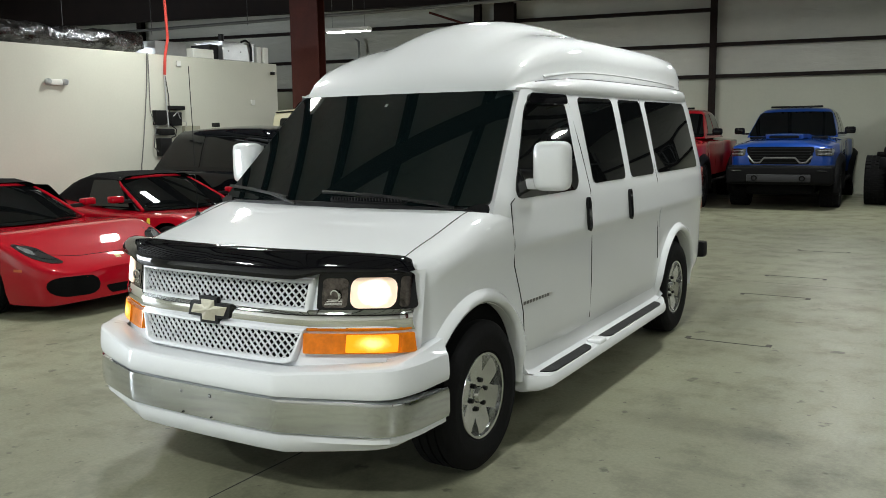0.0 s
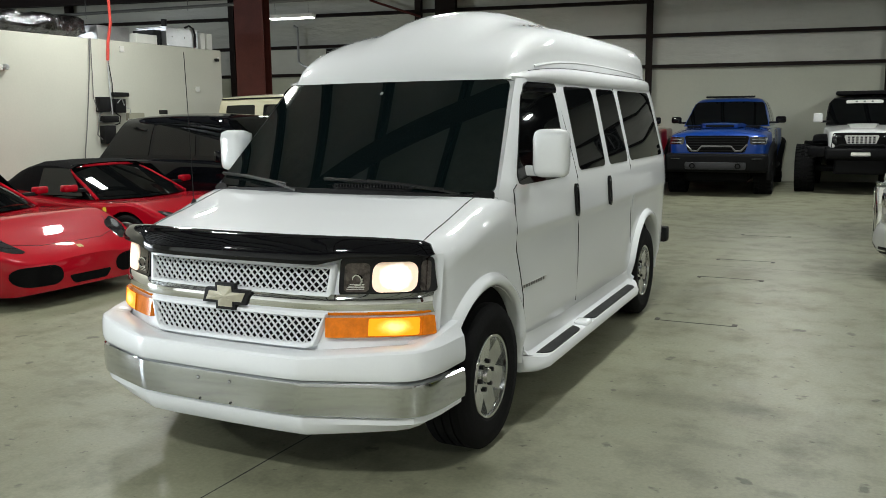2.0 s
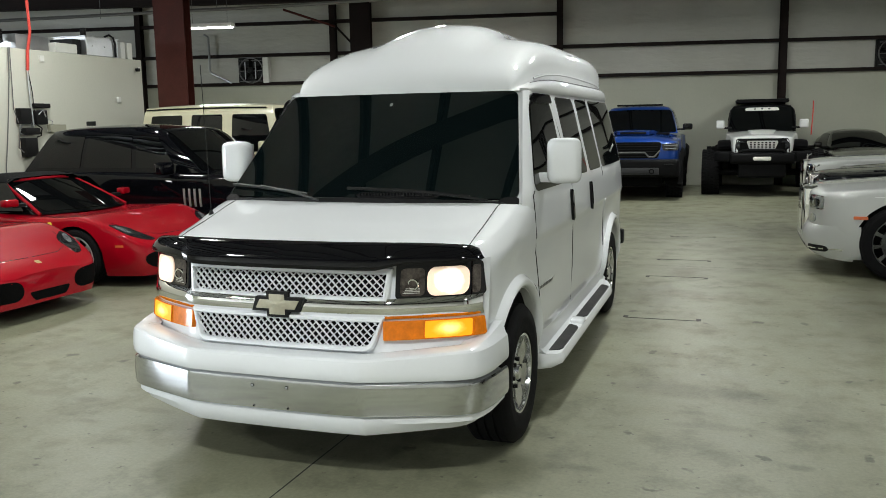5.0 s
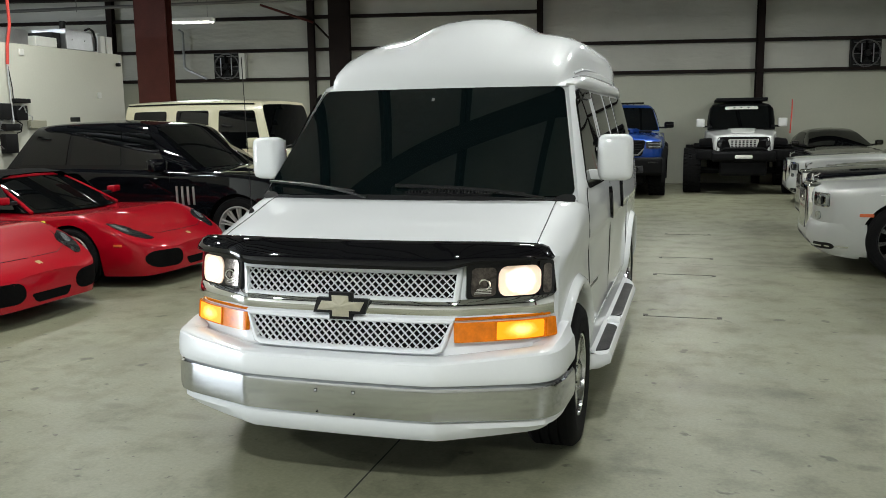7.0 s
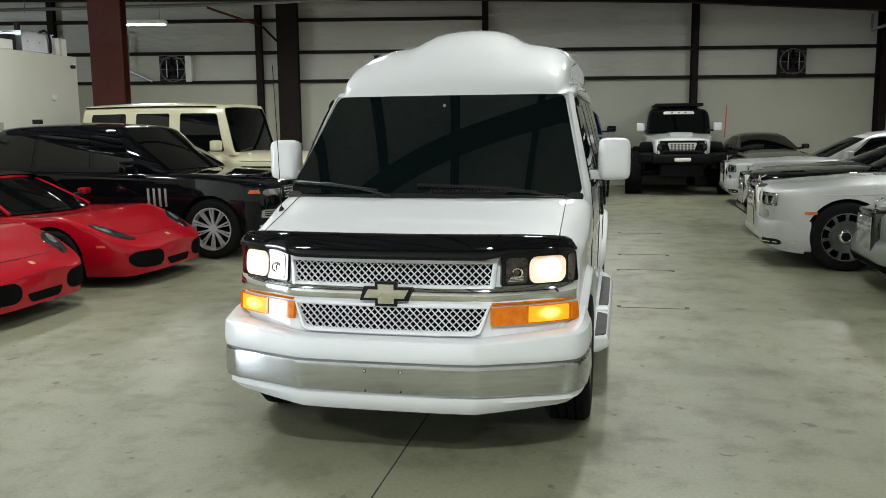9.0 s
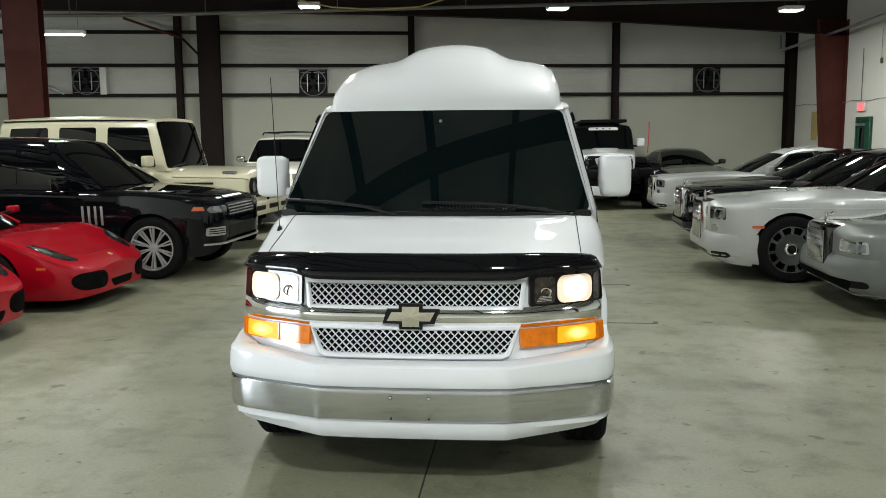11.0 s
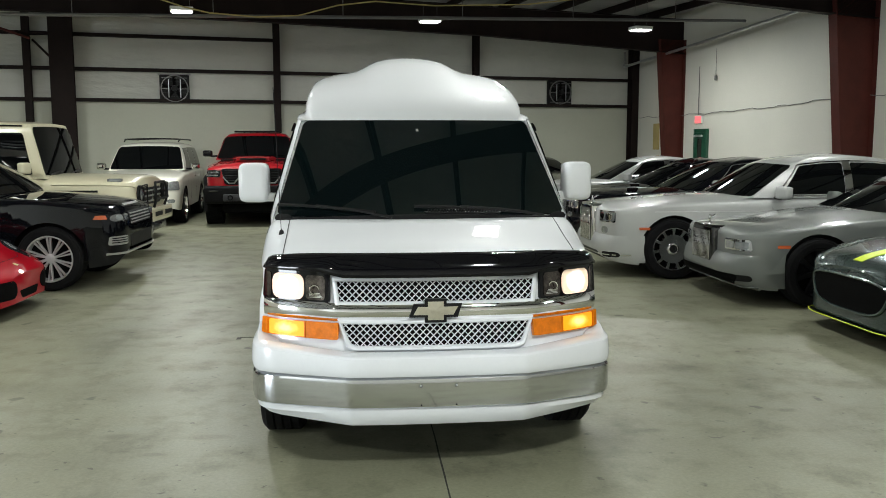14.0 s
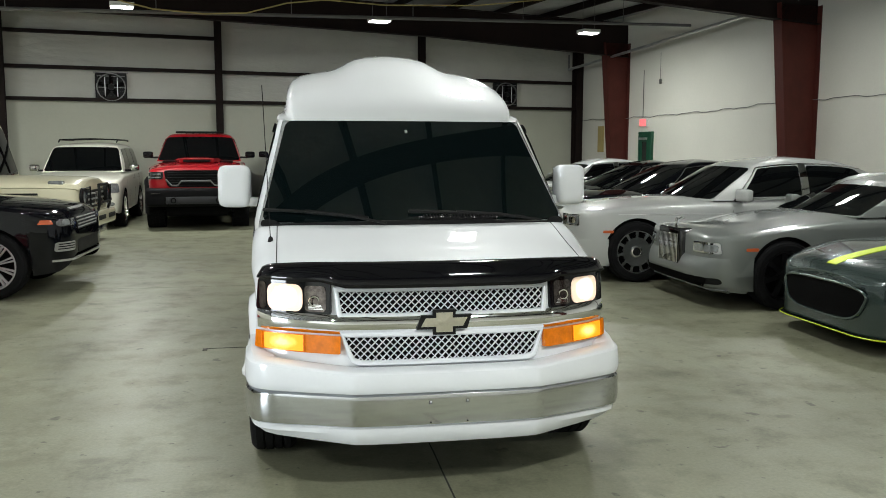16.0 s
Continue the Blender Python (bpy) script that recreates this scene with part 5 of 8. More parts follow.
        for k in range(nv + 1):
            v = k / nv
            ring = [front(-1 + 2 * i / n, v) for i in range(n + 1)]
            yf, yb = front(1, v).y, back(1, v).y
            sd = [side(lerp(yf, yb, i / 12), v) for i in range(1, 12)]
            bk = [back(1 - 2 * i / n, v) for i in range(n + 1)]
            ring = ring + sd + bk + [Vector((-p.x, p.y, p.z)) for p in reversed(sd)]
            rows.append(ring)
        ctr = Vector((0, (y1 + y2) / 2, z1))
        for f, dz_ in ((0.93, 0.35), (0.8, 0.65), (0.5, 0.9), (0.2, 1.0), (0.0, 1.0)):
            rows.append([Vector((lerp(0, p.x, f), lerp(ctr.y, p.y, f), lerp(z1, p.z, f) + roof_crown * dz_)) for p in rows[nv]])
        if open_top:
            rows = rows[: nv + 1]
        part("cabin", grid(rows, close_v=True), paint, self.ob, "cabin pillars and roof", angle=40)
        part("windscreen", patch(front, (-screen[1], -screen[1]), (screen[1], screen[1]), screen[0], head, 14, 8, 0.006, 0.014, 0.06, 0.08, out=(0, -1, 0.5)), glass, self.ob, "tinted windscreen")
        if rear_glass:
            part("rear_window", patch(back, -0.86, 0.86, 0.18, 0.9, 12, 6, 0.006, 0.014, 0.08, 0.1, out=(0, 1, 0.5)), glass, self.ob)
        for (a0, a1, b0, b1) in windows:
            self.plate("side_window", side, (a0, b0), (a1, b1), side_z[0], side_z[1], mt=glass, label="tinted side window", out=(1, 0, 0), nu=8, nv=6, off=0.006, thick=0.014, ru=0.03, rv=0.06)

    def mirrors(self, x, y, z, w=0.2, h=0.14, d=0.1, mt=None, arm=True):
        for s in (1, -1):
            mo = part("mirror", box(-w / 2, w / 2, -d / 2, d / 2, -h / 2, h / 2, Matrix.Translation((s * x, y, z)) @ Matrix.Rotation(radians(s * 10), 4, "Z"), bevel=min(w, h, d) * 0.35, seg=3), mt or self.paint, self.ob, "door mirror", angle=60)
            part("mirror_glass", box(-w * 0.42, w * 0.42, d / 2 - 0.004, d / 2 + 0.003, -h * 0.4, h * 0.4, Matrix.Translation((s * x, y, z)) @ Matrix.Rotation(radians(s * 10), 4, "Z")), M_CHROME, mo)
            if arm:
                part("mirror_arm", box(-w * 0.95, 0.02, -0.02, 0.02, -0.022, 0.022, Matrix.Translation((s * (x - w * 0.35), y, z - h * 0.42)) @ (Matrix.Identity(4) if s > 0 else Matrix.Rotation(math.pi, 4, "Z")), bevel=0.008, seg=1), M_BLACK, mo)


def at(x, y, deg):
    return Matrix.Translation((x, y, 0)) @ Matrix.Rotation(radians(deg), 4, "Z")


P_RED = mat("red_paint", (0.31, 0.0012, 0.009), 0.45, spec=0.05, coat=0.8, vary=0.03, scale=1.5)
P_RED2 = mat("truck_red_paint", (0.28, 0.004, 0.009), 0.42, spec=0.2, coat=1.0, vary=0.04, scale=1.5)
P_BLACK = mat("black_paint", (0.003, 0.0034, 0.0048), 0.04, coat=0.0, vary=0.1, scale=1.5, spec=0.32)
P_CREAM = mat("cream_paint", (0.66, 0.62, 0.44), 0.3, coat=0.8, vary=0.03, scale=1.5)
P_PEARL = mat("pearl_white_paint", (0.72, 0.71, 0.62), 0.3, coat=0.8, vary=0.04, scale=1.5)
P_BLUE = mat("blue_paint", (0.004, 0.045, 0.26), 0.3, metal=0.3, coat=1.0, vary=0.05, scale=1.5)
P_SILVER = mat("silver_paint", (0.42, 0.43, 0.42), 0.42, metal=0.25, coat=1.0, vary=0.05, scale=2, fine=300)
P_GREY = mat("grey_green_paint", (0.135, 0.147, 0.138), 0.42, metal=0.2, coat=1.0, vary=0.05, scale=2, fine=300)
P_DKGREEN = mat("dark_green_paint", (0.035, 0.055, 0.052), 0.25, metal=0.4, coat=1.0, vary=0.06, scale=2)
P_DKBROWN = mat("dark_bronze_paint", (0.014, 0.0125, 0.0115), 0.25, metal=0.4, coat=1.0, vary=0.06, scale=2)
P_NAVY = mat("navy_paint", (0.01, 0.014, 0.03), 0.2, coat=1.0, vary=0.06, scale=2)
P_WHITE_J = mat("jeep_white_paint", (0.62, 0.63, 0.62), 0.3, coat=0.7, vary=0.03, scale=2)
P_LIME = mat("lime_stripe", (0.55, 0.70, 0.02), 0.4, vary=0.04, scale=4)
M_SOFTTOP = mat("black_soft_top", (0.004, 0.004, 0.0045), 0.85, spec=0.08, vary=0.25, scale=6, fine=200, bump=0.3)
M_LEATHER = mat("dark_seat_leather", (0.05, 0.03, 0.025), 0.5, vary=0.2, scale=8)
M_ALLOY_DARK = mat("dark_alloy", (0.03, 0.03, 0.032), 0.3, metal=0.8, vary=0.2)
M_LAMP_OFF = mat("unlit_lamp", (0.35, 0.37, 0.38), 0.08, metal=0.6, coat=1.0, vary=0.35, scale=22)
M_LAMP_DIM = mat("dark_lamp", (0.03, 0.031, 0.033), 0.1, metal=0.4, coat=0.8, vary=0.6, scale=22)
M_LAMP_GREY = mat("clear_lamp", (0.16, 0.165, 0.17), 0.1, metal=0.6, coat=1.0, vary=0.6, scale=26)
M_MARKER = mat("amber_marker", (0.5, 0.10, 0.03), 0.2, coat=0.5, vary=0.1)
M_DARK_CHROME = mat("dark_chrome", (0.09, 0.09, 0.095), 0.1, metal=1.0, vary=0.1)
M_GREY_ARMOUR = mat("grey_armour", (0.034, 0.034, 0.037), 0.55, vary=0.2, spec=0.2)


# -- red mid-engined convertibles
def roadster(m, label):
    c = Car("red_convertible", m, label, P_RED, 4.50, 1.92,
            [(0, 0.46), (0.04, 0.61), (0.12, 0.745), (0.25, 0.84), (0.45, 0.90), (0.8, 0.94), (1.1, 0.95), (2.0, 0.915), (3.0, 0.94), (3.6, 0.96), (4.2, 0.93), (4.5, 0.8)],
            [(0, 0.45), (0.1, 0.51), (0.3, 0.585), (0.6, 0.655), (1.0, 0.715), (1.4, 0.765), (1.75, 0.81), (3.0, 0.86), (4.0, 0.87), (4.5, 0.78)],
            [(0, 0.42), (0.1, 0.46), (0.3, 0.555), (0.6, 0.70), (0.95, 0.79), (1.3, 0.77), (1.75, 0.765), (2.6, 0.80), (3.3, 0.88), (4.0, 0.87), (4.5, 0.76)],
            [(0, 0.16), (0.2, 0.13), (4.2, 0.14), (4.5, 0.26)], (1.0, 3.6), 0.325, 0.24, 0.245, "five", M_RIM_SILVER, tuck=0.93, arch=0.04, group="red convertibles", crown=0.9, flat=0.92)
    c.cabin(1.52, 2.22, 2.32, 2.5, 0.79, 1.205, 0.77, 0.60, windows=(), paint=M_GLASS_SIDE, crown=0.22, roof_crown=0.0, rear_glass=False, screen=(0.08, 0.9), open_top=False)
    rim = [c.front(-1, v) for v in (0.0, 0.25, 0.5, 0.75, 0.95)] + [c.front(u, 0.99) for u in (-0.92, -0.6, 0.0, 0.6, 0.92)] + [c.front(1, v) for v in (0.95, 0.75, 0.5, 0.25, 0.0)]
    part("screen_frame", tube(rim, 0.022, 8), P_RED, c.ob, "red windscreen frame")
    # folded soft roof: closed black hood behind the screen
    soft = []
    for y, z, w in ((2.22, 1.205, 0.60), (2.5, 1.24, 0.62), (2.8, 1.235, 0.62), (3.15, 1.15, 0.60), (3.45, 0.98, 0.58), (3.6, 0.90, 0.56)):
        soft.append([Vector((w * 1.12, y, 0.84)), Vector((w * 1.1, y, lerp(0.84, z, 0.5))), Vector((w, y, z - 0.06)), Vector((w * 0.8, y, z - 0.012)), Vector((0, y, z)), Vector((-w * 0.8, y, z - 0.012)), Vector((-w, y, z - 0.06)), Vector((-w * 1.1, y, lerp(0.84, z, 0.5))), Vector((-w * 1.12, y, 0.84))])
    part("soft_roof", grid(soft), M_SOFTTOP, c.ob, "black cloth roof")
    c.plate("side_window", lambda y, v: Vector((lerp(0.785, 0.675, v), y, lerp(0.83, 1.15, v))), (1.82, 2.15), (2.62, 2.6), 0, 1, mt=M_GLASS_SIDE, label="dark side window", out=(1, 0, 0), nu=6, nv=5, off=0.01, ru=0.03, rv=0.06)
    # headlamps swept over the fender
    c.plate("headlamp", c.skin, (0.36, 0.13), (0.64, 0.52), 8.0, 9.6, mt=M_LAMP_DIM, label="clear swept headlamp", out=(0.3, -0.4, 1), nu=8, nv=4, off=0.004, ru=0.10, rv=0.6)
    c.plate("lamp_reflector", c.skin, (0.44, 0.36), (0.58, 0.50), 8.3, 9.1, mt=M_LAMP_OFF, label="round reflector", out=(0.3, -0.4, 1), nu=4, nv=4, off=0.008, ru=0.05, rv=0.5)
    # air intakes
    for s in (1, -1):
        part("air_intake", patch(sgn(lambda x, z: c.nose(x, z), s), (0.31, 0.33), (0.76, 0.80), 0.215, 0.405, 12, 8, 0.003, 0.02, 0.13, 0.085, out=(0, -1, 0)), M_UNDER, c.ob, "black oval front air intake")
    part("lower_intake", patch(lambda x, z: c.nose(x, z), (-0.20, -0.26), (0.20, 0.26), 0.19, 0.275, 8, 3, 0.003, 0.02, 0.03, 0.03, out=(0, -1, 0)), M_UNDER, c.ob)
    part("nose_badge", patch(lambda x, z: Vector((x, 0.10 + (z - 0.49) * 2, 0.505 + (z - 0.49))), -0.03, 0.03, 0.49, 0.515, 3, 3, 0.004, 0.004, 0.01, 0.01, out=(0, -0.5, 1)), M_YELLOW, c.ob, "small badge on the nose")
    c.plate("fender_shield", c.flank, 1.30, 1.36, 0.64, 0.73, mt=mat("shield_yellow", (0.7, 0.55, 0.05), 0.4), label="small yellow shield badge", out=(1, 0, 0), nu=3, nv=4, off=0.004, thick=0.004, ru=0.02, rv=0.03)
    c.plate("side_marker", c.flank, 0.38, 0.47, 0.46, 0.485, mt=M_MARKER, label="side marker", out=(1, -0.5, 0), nu=3, nv=2, off=0.004, thick=0.006)
    c.mirrors(0.97, 1.84, 0.94, 0.18, 0.085, 0.11)
    door = [c.flank(1.62, z) + Vector((0.002, 0, 0)) for z in (0.25, 0.45, 0.6, 0.72)]
    c.line("door_gap", door, 0.003)
    c.line("hood_gap", [c.skin(y, s) + Vector((0, 0, 0.002)) for y, s in ((0.22, 11.9), (0.24, 10.5), (0.35, 9.6), (0.6, 9.1), (1.0, 8.9), (1.6, 8.9))], 0.003)
    for s in (1, -1):
        part("seat", box(s * 0.36 - 0.22, s * 0.36 + 0.22, 2.55, 2.75, 0.5, 1.05, bevel=0.06, seg=2), M_LEATHER, c.ob)
    return c


# -- big black luxury SUV
def luxury_suv(m):
    c = Car("suv", m, "black luxury SUV with silver side vents and large alloys", P_BLACK, 5.0, 2.0,
            [(0, 0.60), (0.02, 0.71), (0.06, 0.80), (0.13, 0.87), (0.25, 0.925), (0.45, 0.965), (1.0, 0.995), (4.2, 0.995), (4.7, 0.95), (5.0, 0.82)],
            [(0, 0.84), (0.03, 0.93), (0.08, 0.99), (0.2, 1.055), (0.6, 1.12), (1.2, 1.165), (1.6, 1.19), (4.6, 1.19), (5.0, 1.1)],
            [(0, 0.79), (0.03, 0.88), (0.08, 0.945), (0.2, 1.005), (0.6, 1.07), (1.2, 1.12), (4.6, 1.16), (5.0, 1.08)],
            [(0, 0.50), (0.02, 0.43), (0.06, 0.37), (0.15, 0.31), (0.5, 0.27), (4.4, 0.28), (5.0, 0.42)], (0.86, 3.78), 0.40, 0.27, 0.285, "ten", M_RIM_SILVER, arch=0.05, tuck=0.94, category="car")
    c.cabin(1.45, 2.2, 4.25, 4.72, 1.15, 1.79, 0.90, 0.74, windows=((1.95, 2.62, 2.32, 2.66), (2.70, 3.55, 2.74, 3.5), (3.62, 4.4, 3.57, 4.2)), crown=0.16, roof_crown=0.045)
    c.plate("headlamp", c.nose, (0.55, 0.52), (0.87, 0.86), 0.845, 0.93, mt=M_LAMP_GREY, label="clear wraparound headlamp", out=(0.4, -1, 0), nu=10, nv=4, off=0.004, ru=0.04, rv=0.04)
    for x0, x1 in ((0.57, 0.68), (0.71, 0.82)):
        c.plate("lamp_insert", c.nose, x0, x1, 0.86, 0.925, mt=M_LAMP_OFF, label="bright lamp insert", out=(0.4, -1, 0), nu=5, nv=3, off=0.008, ru=0.03, rv=0.03)
    c.plate("amber_corner", c.flank, (0.17, 0.19), (0.33, 0.30), 0.875, 0.925, mt=M_MARKER, label="amber corner lamp", out=(1, -0.5, 0), nu=4, nv=3, off=0.008)
    gr = part("grille", patch(c.nose, -0.50, 0.50, 0.78, 0.95, 14, 5, 0.006, 0.03, 0.05, 0.05, out=(0, -1, 0)), M_BLACK, c.ob, "dark grille with silver mesh")
    for i in range(14):
        for j in range(4):
            x, z = lerp(-0.46, 0.46, (i + 0.5 * (j % 2)) / 14), 0.805 + 0.038 * j
            part("grille_tab", box(-0.022, 0.022, -0.016, 0.0, -0.008, 0.008, Matrix.Translation(c.nose(x, z)), bevel=0.004, seg=1), M_SILVER_PLASTIC, gr)
    for i in range(10):
        x = lerp(-0.30, 0.30, i / 9)
        part("hood_letter_bar", box(-0.02, 0.02, -0.004, 0.004, -0.02, 0.02, Matrix.Translation((x, 0.12 + 0.1 * x * x, 1.02 + 0.006)) @ Matrix.Rotation(radians(-60), 4, "X")), M_SILVER_PLASTIC, c.ob)
    c.plate("fog_vent", c.nose, 0.62, 0.88, 0.55, 0.66, mt=M_SILVER_PLASTIC, label="silver slatted bumper vent", out=(0.3, -1, 0), nu=6, nv=5, off=0.006, ru=0.02, rv=0.02)
    for k in range(3):
        z = 0.575 + 0.028 * k
        c.plate("vent_slot", c.nose, 0.64, 0.86, z, z + 0.012, mt=M_BLACK, out=(0.3, -1, 0), nu=6, nv=1, off=0.009, thick=0.004)
    part("lower_grille", patch(c.nose, -0.5, 0.5, 0.5, 0.66, 12, 3, 0.005, 0.02, 0.04, 0.03, out=(0, -1, 0)), M_BLACK, c.ob)
    part("bumper_strip", patch(c.nose, -0.88, 0.88, 0.43, 0.455, 20, 2, 0.012, 0.02, out=(0, -1, 0)), M_SILVER_PLASTIC, c.ob, "silver strip along the lower bumper")
    for k in range(4):
        y = 1.47 + 0.085 * k
        c.plate("side_vent", c.flank, (y, y + 0.012), (y + 0.03, y + 0.042), 0.70, 0.94, mt=M_SILVER_PLASTIC, label="silver upright side vent", out=(1, 0, 0), nu=2, nv=4, off=0.01, thick=0.014)
    for y in (2.45, 3.45):
        c.plate("door_handle", c.flank, y, y + 0.2, 0.96, 0.99, mt=P_BLACK, label="black door handle", out=(1, 0, 0), nu=4, nv=2, off=0.03, thick=0.03, ru=0.03, rv=0.012)
    for pts in ([(1.86, 0.45), (1.86, 1.1)], [(2.68, 0.4), (2.68, 1.12)], [(3.6, 0.75), (3.58, 1.12)]):
        c.line("door_gap", [c.flank(a, z) for a, z in (pts[0], (pts[0][0], 0.75), pts[1])], 0.003)
    c.mirrors(1.08, 1.98, 1.22, 0.26, 0.17, 0.13)
    part("roof_fin", box(-0.012, 0.012, 4.05, 4.22, 1.82, 1.89, bevel=0.01), P_BLACK, c.ob)
    return c


# -- boxy cream off-roader
def box_suv(m):
    c = Car("off_road_suv", m, "cream boxy off-road SUV with black brush guard", P_CREAM, 4.42, 1.9,
            [(0, 0.80), (0.03, 0.86), (0.08, 0.90), (0.2, 0.93), (0.5, 0.945), (4.2, 0.945), (4.36, 0.93), (4.42, 0.9)],
            [(0, 1.22), (0.05, 1.245), (0.2, 1.26), (1.3, 1.285), (1.6, 1.29), (4.42, 1.29)],
            [(0, 1.08), (0.05, 1.12), (0.25, 1.135), (1.3, 1.15), (1.6, 1.22), (4.42, 1.22)],
            [(0, 0.50), (0.3, 0.44), (4.1, 0.44), (4.42, 0.5)], (0.80, 3.55), 0.40, 0.27, 0.265, "five", M_ALLOY_DARK, arch=0.07, tuck=0.97, crown=1.0, flat=0.95)
    c.cabin(1.34, 1.56, 4.24, 4.36, 1.22, 2.06, 0.87, 0.79, windows=((1.54, 2.36, 1.68, 2.36), (2.56, 3.20, 2.56, 3.20), (3.40, 4.10, 3.40, 4.06)), crown=0.04, roof_crown=0.04, side_z=(0.08, 0.83), screen=(0.06, 0.955), arc=0.015)
    for s in (1, -1):
        part("screen_wiper", tube([c.front(s * 0.5 - 0.3, 0.07) + Vector((0, -0.02, 0)), c.front(s * 0.5 + 0.25, 0.13) + Vector((0, -0.02, 0))], 0.012, 5), M_BLACK, c.ob)
    for s in (1, -1):
        sd = sgn(c.side, s)
        part("roof_rail", tube([sd(y, 0.965) + Vector((s * 0.02, 0, 0)) for y in (1.7, 2.3, 2.9, 3.5, 4.2)], 0.012, 6), M_BLACK, c.ob, "dark gutter under the roof edge")
        part("fender_top", patch(sgn(c.skin, s), 0.02, 1.25, 6.2, 8.6, 10, 4, 0.02, 0.05, 0.04, 0.3, out=(0.4 * s, 0, 1)), P_CREAM, c.ob)
        part("turn_signal", box(-0.06, 0.06, -0.11, 0.11, 0.0, 0.06, Matrix.Translation((s * 0.80, 0.32, 1.16)), bevel=0.025, seg=3), M_LAMP_OFF, c.ob, "clear turn signal on the fender")
        lamp = part("headlamp", lathe([(0.001, -0.03), (0.06, -0.028), (0.095, -0.015), (0.105, 0.0), (0.105, 0.05)], 28, "y"), M_LAMP_OFF, c.ob, "round headlamp")
        lamp.location = (s * 0.68, -0.03, 0.98)
        part("lamp_ring", lathe([(0.105, 0.02), (0.105, -0.02), (0.125, -0.025), (0.135, 0.0), (0.135, 0.03)], 28, "y"), M_BLACK, lamp)
        bgd = part("lamp_guard", tube([(s * 0.50, -0.08, 0.84), (s * 0.86, -0.06, 0.86), (s * 0.90, -0.04, 0.98), (s * 0.86, -0.06, 1.10), (s * 0.5, -0.08, 1.12), (s * 0.50, -0.08, 0.84)], 0.013, 6), M_BLACK, c.ob, "black tube lamp guard")
        part("guard_bar", tube([(s * 0.52, -0.08, 1.09), (s * 0.88, -0.06, 1.07)], 0.012, 5), M_BLACK, bgd)
        c_ = sgn(c.flank, s)
        part("side_strip", patch(c_, 1.3, 4.2, 0.86, 0.92, 14, 2, 0.014, 0.02, out=(s, 0, 0)), M_BLACK, c.ob, "dark rubbing strip along the doors")
        part("fender_vent", patch(c_, 0.55, 1.2, 1.02, 1.05, 8, 2, 0.012, 0.014, out=(s, 0, 0)), M_BLACK, c.ob, "dark strip along the fender")
        for y in (2.46, 3.30):
            part("door_gap", tube([c_(y, z) for z in (0.5, 0.8, 1.15)], 0.004, 5), M_BLACK, c.ob)
            part("door_handle", patch(c_, y - 0.25, y - 0.08, 1.03, 1.06, 3, 2, 0.03, 0.03, out=(s, 0, 0)), P_CREAM, c.ob)
    part("grille", patch(c.nose, -0.52, 0.52, 0.80, 1.06, 10, 4, 0.006, 0.02, 0.02, 0.02, out=(0, -1, 0)), M_BLACK, c.ob, "black grille panel")
    for z in (0.85, 0.93, 1.01):
        part("grille_bar", box(-0.5, 0.5, -0.03, 0.0, z - 0.012, z + 0.012, bevel=0.006, seg=1), M_SILVER_PLASTIC, c.ob)
    part("emblem", lathe([(0.075, -0.05), (0.09, -0.055), (0.095, -0.045), (0.09, -0.035)], 24, "y"), M_CHROME, c.ob, "chrome ring emblem").location = (0, 0, 0.93)
    bg = part("brush_guard", tube([(-0.31, -0.13, 0.76), (-0.33, -0.16, 0.84), (-0.33, -0.17, 1.04), (-0.28, -0.15, 1.14), (0.28, -0.15, 1.14), (0.33, -0.17, 1.04), (0.33, -0.16, 0.84), (0.31, -0.13, 0.76)], 0.022, 8), M_BLACK, c.ob, "black tubular brush guard")
    part("guard_rail", tube([(-0.33, -0.165, 0.88), (0.33, -0.165, 0.88)], 0.018, 8), M_BLACK, bg)
    part("front_bumper", box(-0.93, 0.93, -0.12, 0.25, 0.52, 0.74, bevel=0.05, seg=3), P_CREAM, c.ob, "cream bumper with dark inlets", angle=60)
    for x in (-0.62, 0, 0.62):
        part("bumper_inlet", box(x - 0.22, x + 0.22, -0.128, -0.1, 0.60, 0.68, bevel=0.012, seg=1), M_BLACK, c.ob)
    c.mirrors(1.05, 1.58, 1.38, 0.22, 0.17, 0.12, P_CREAM)
    return c


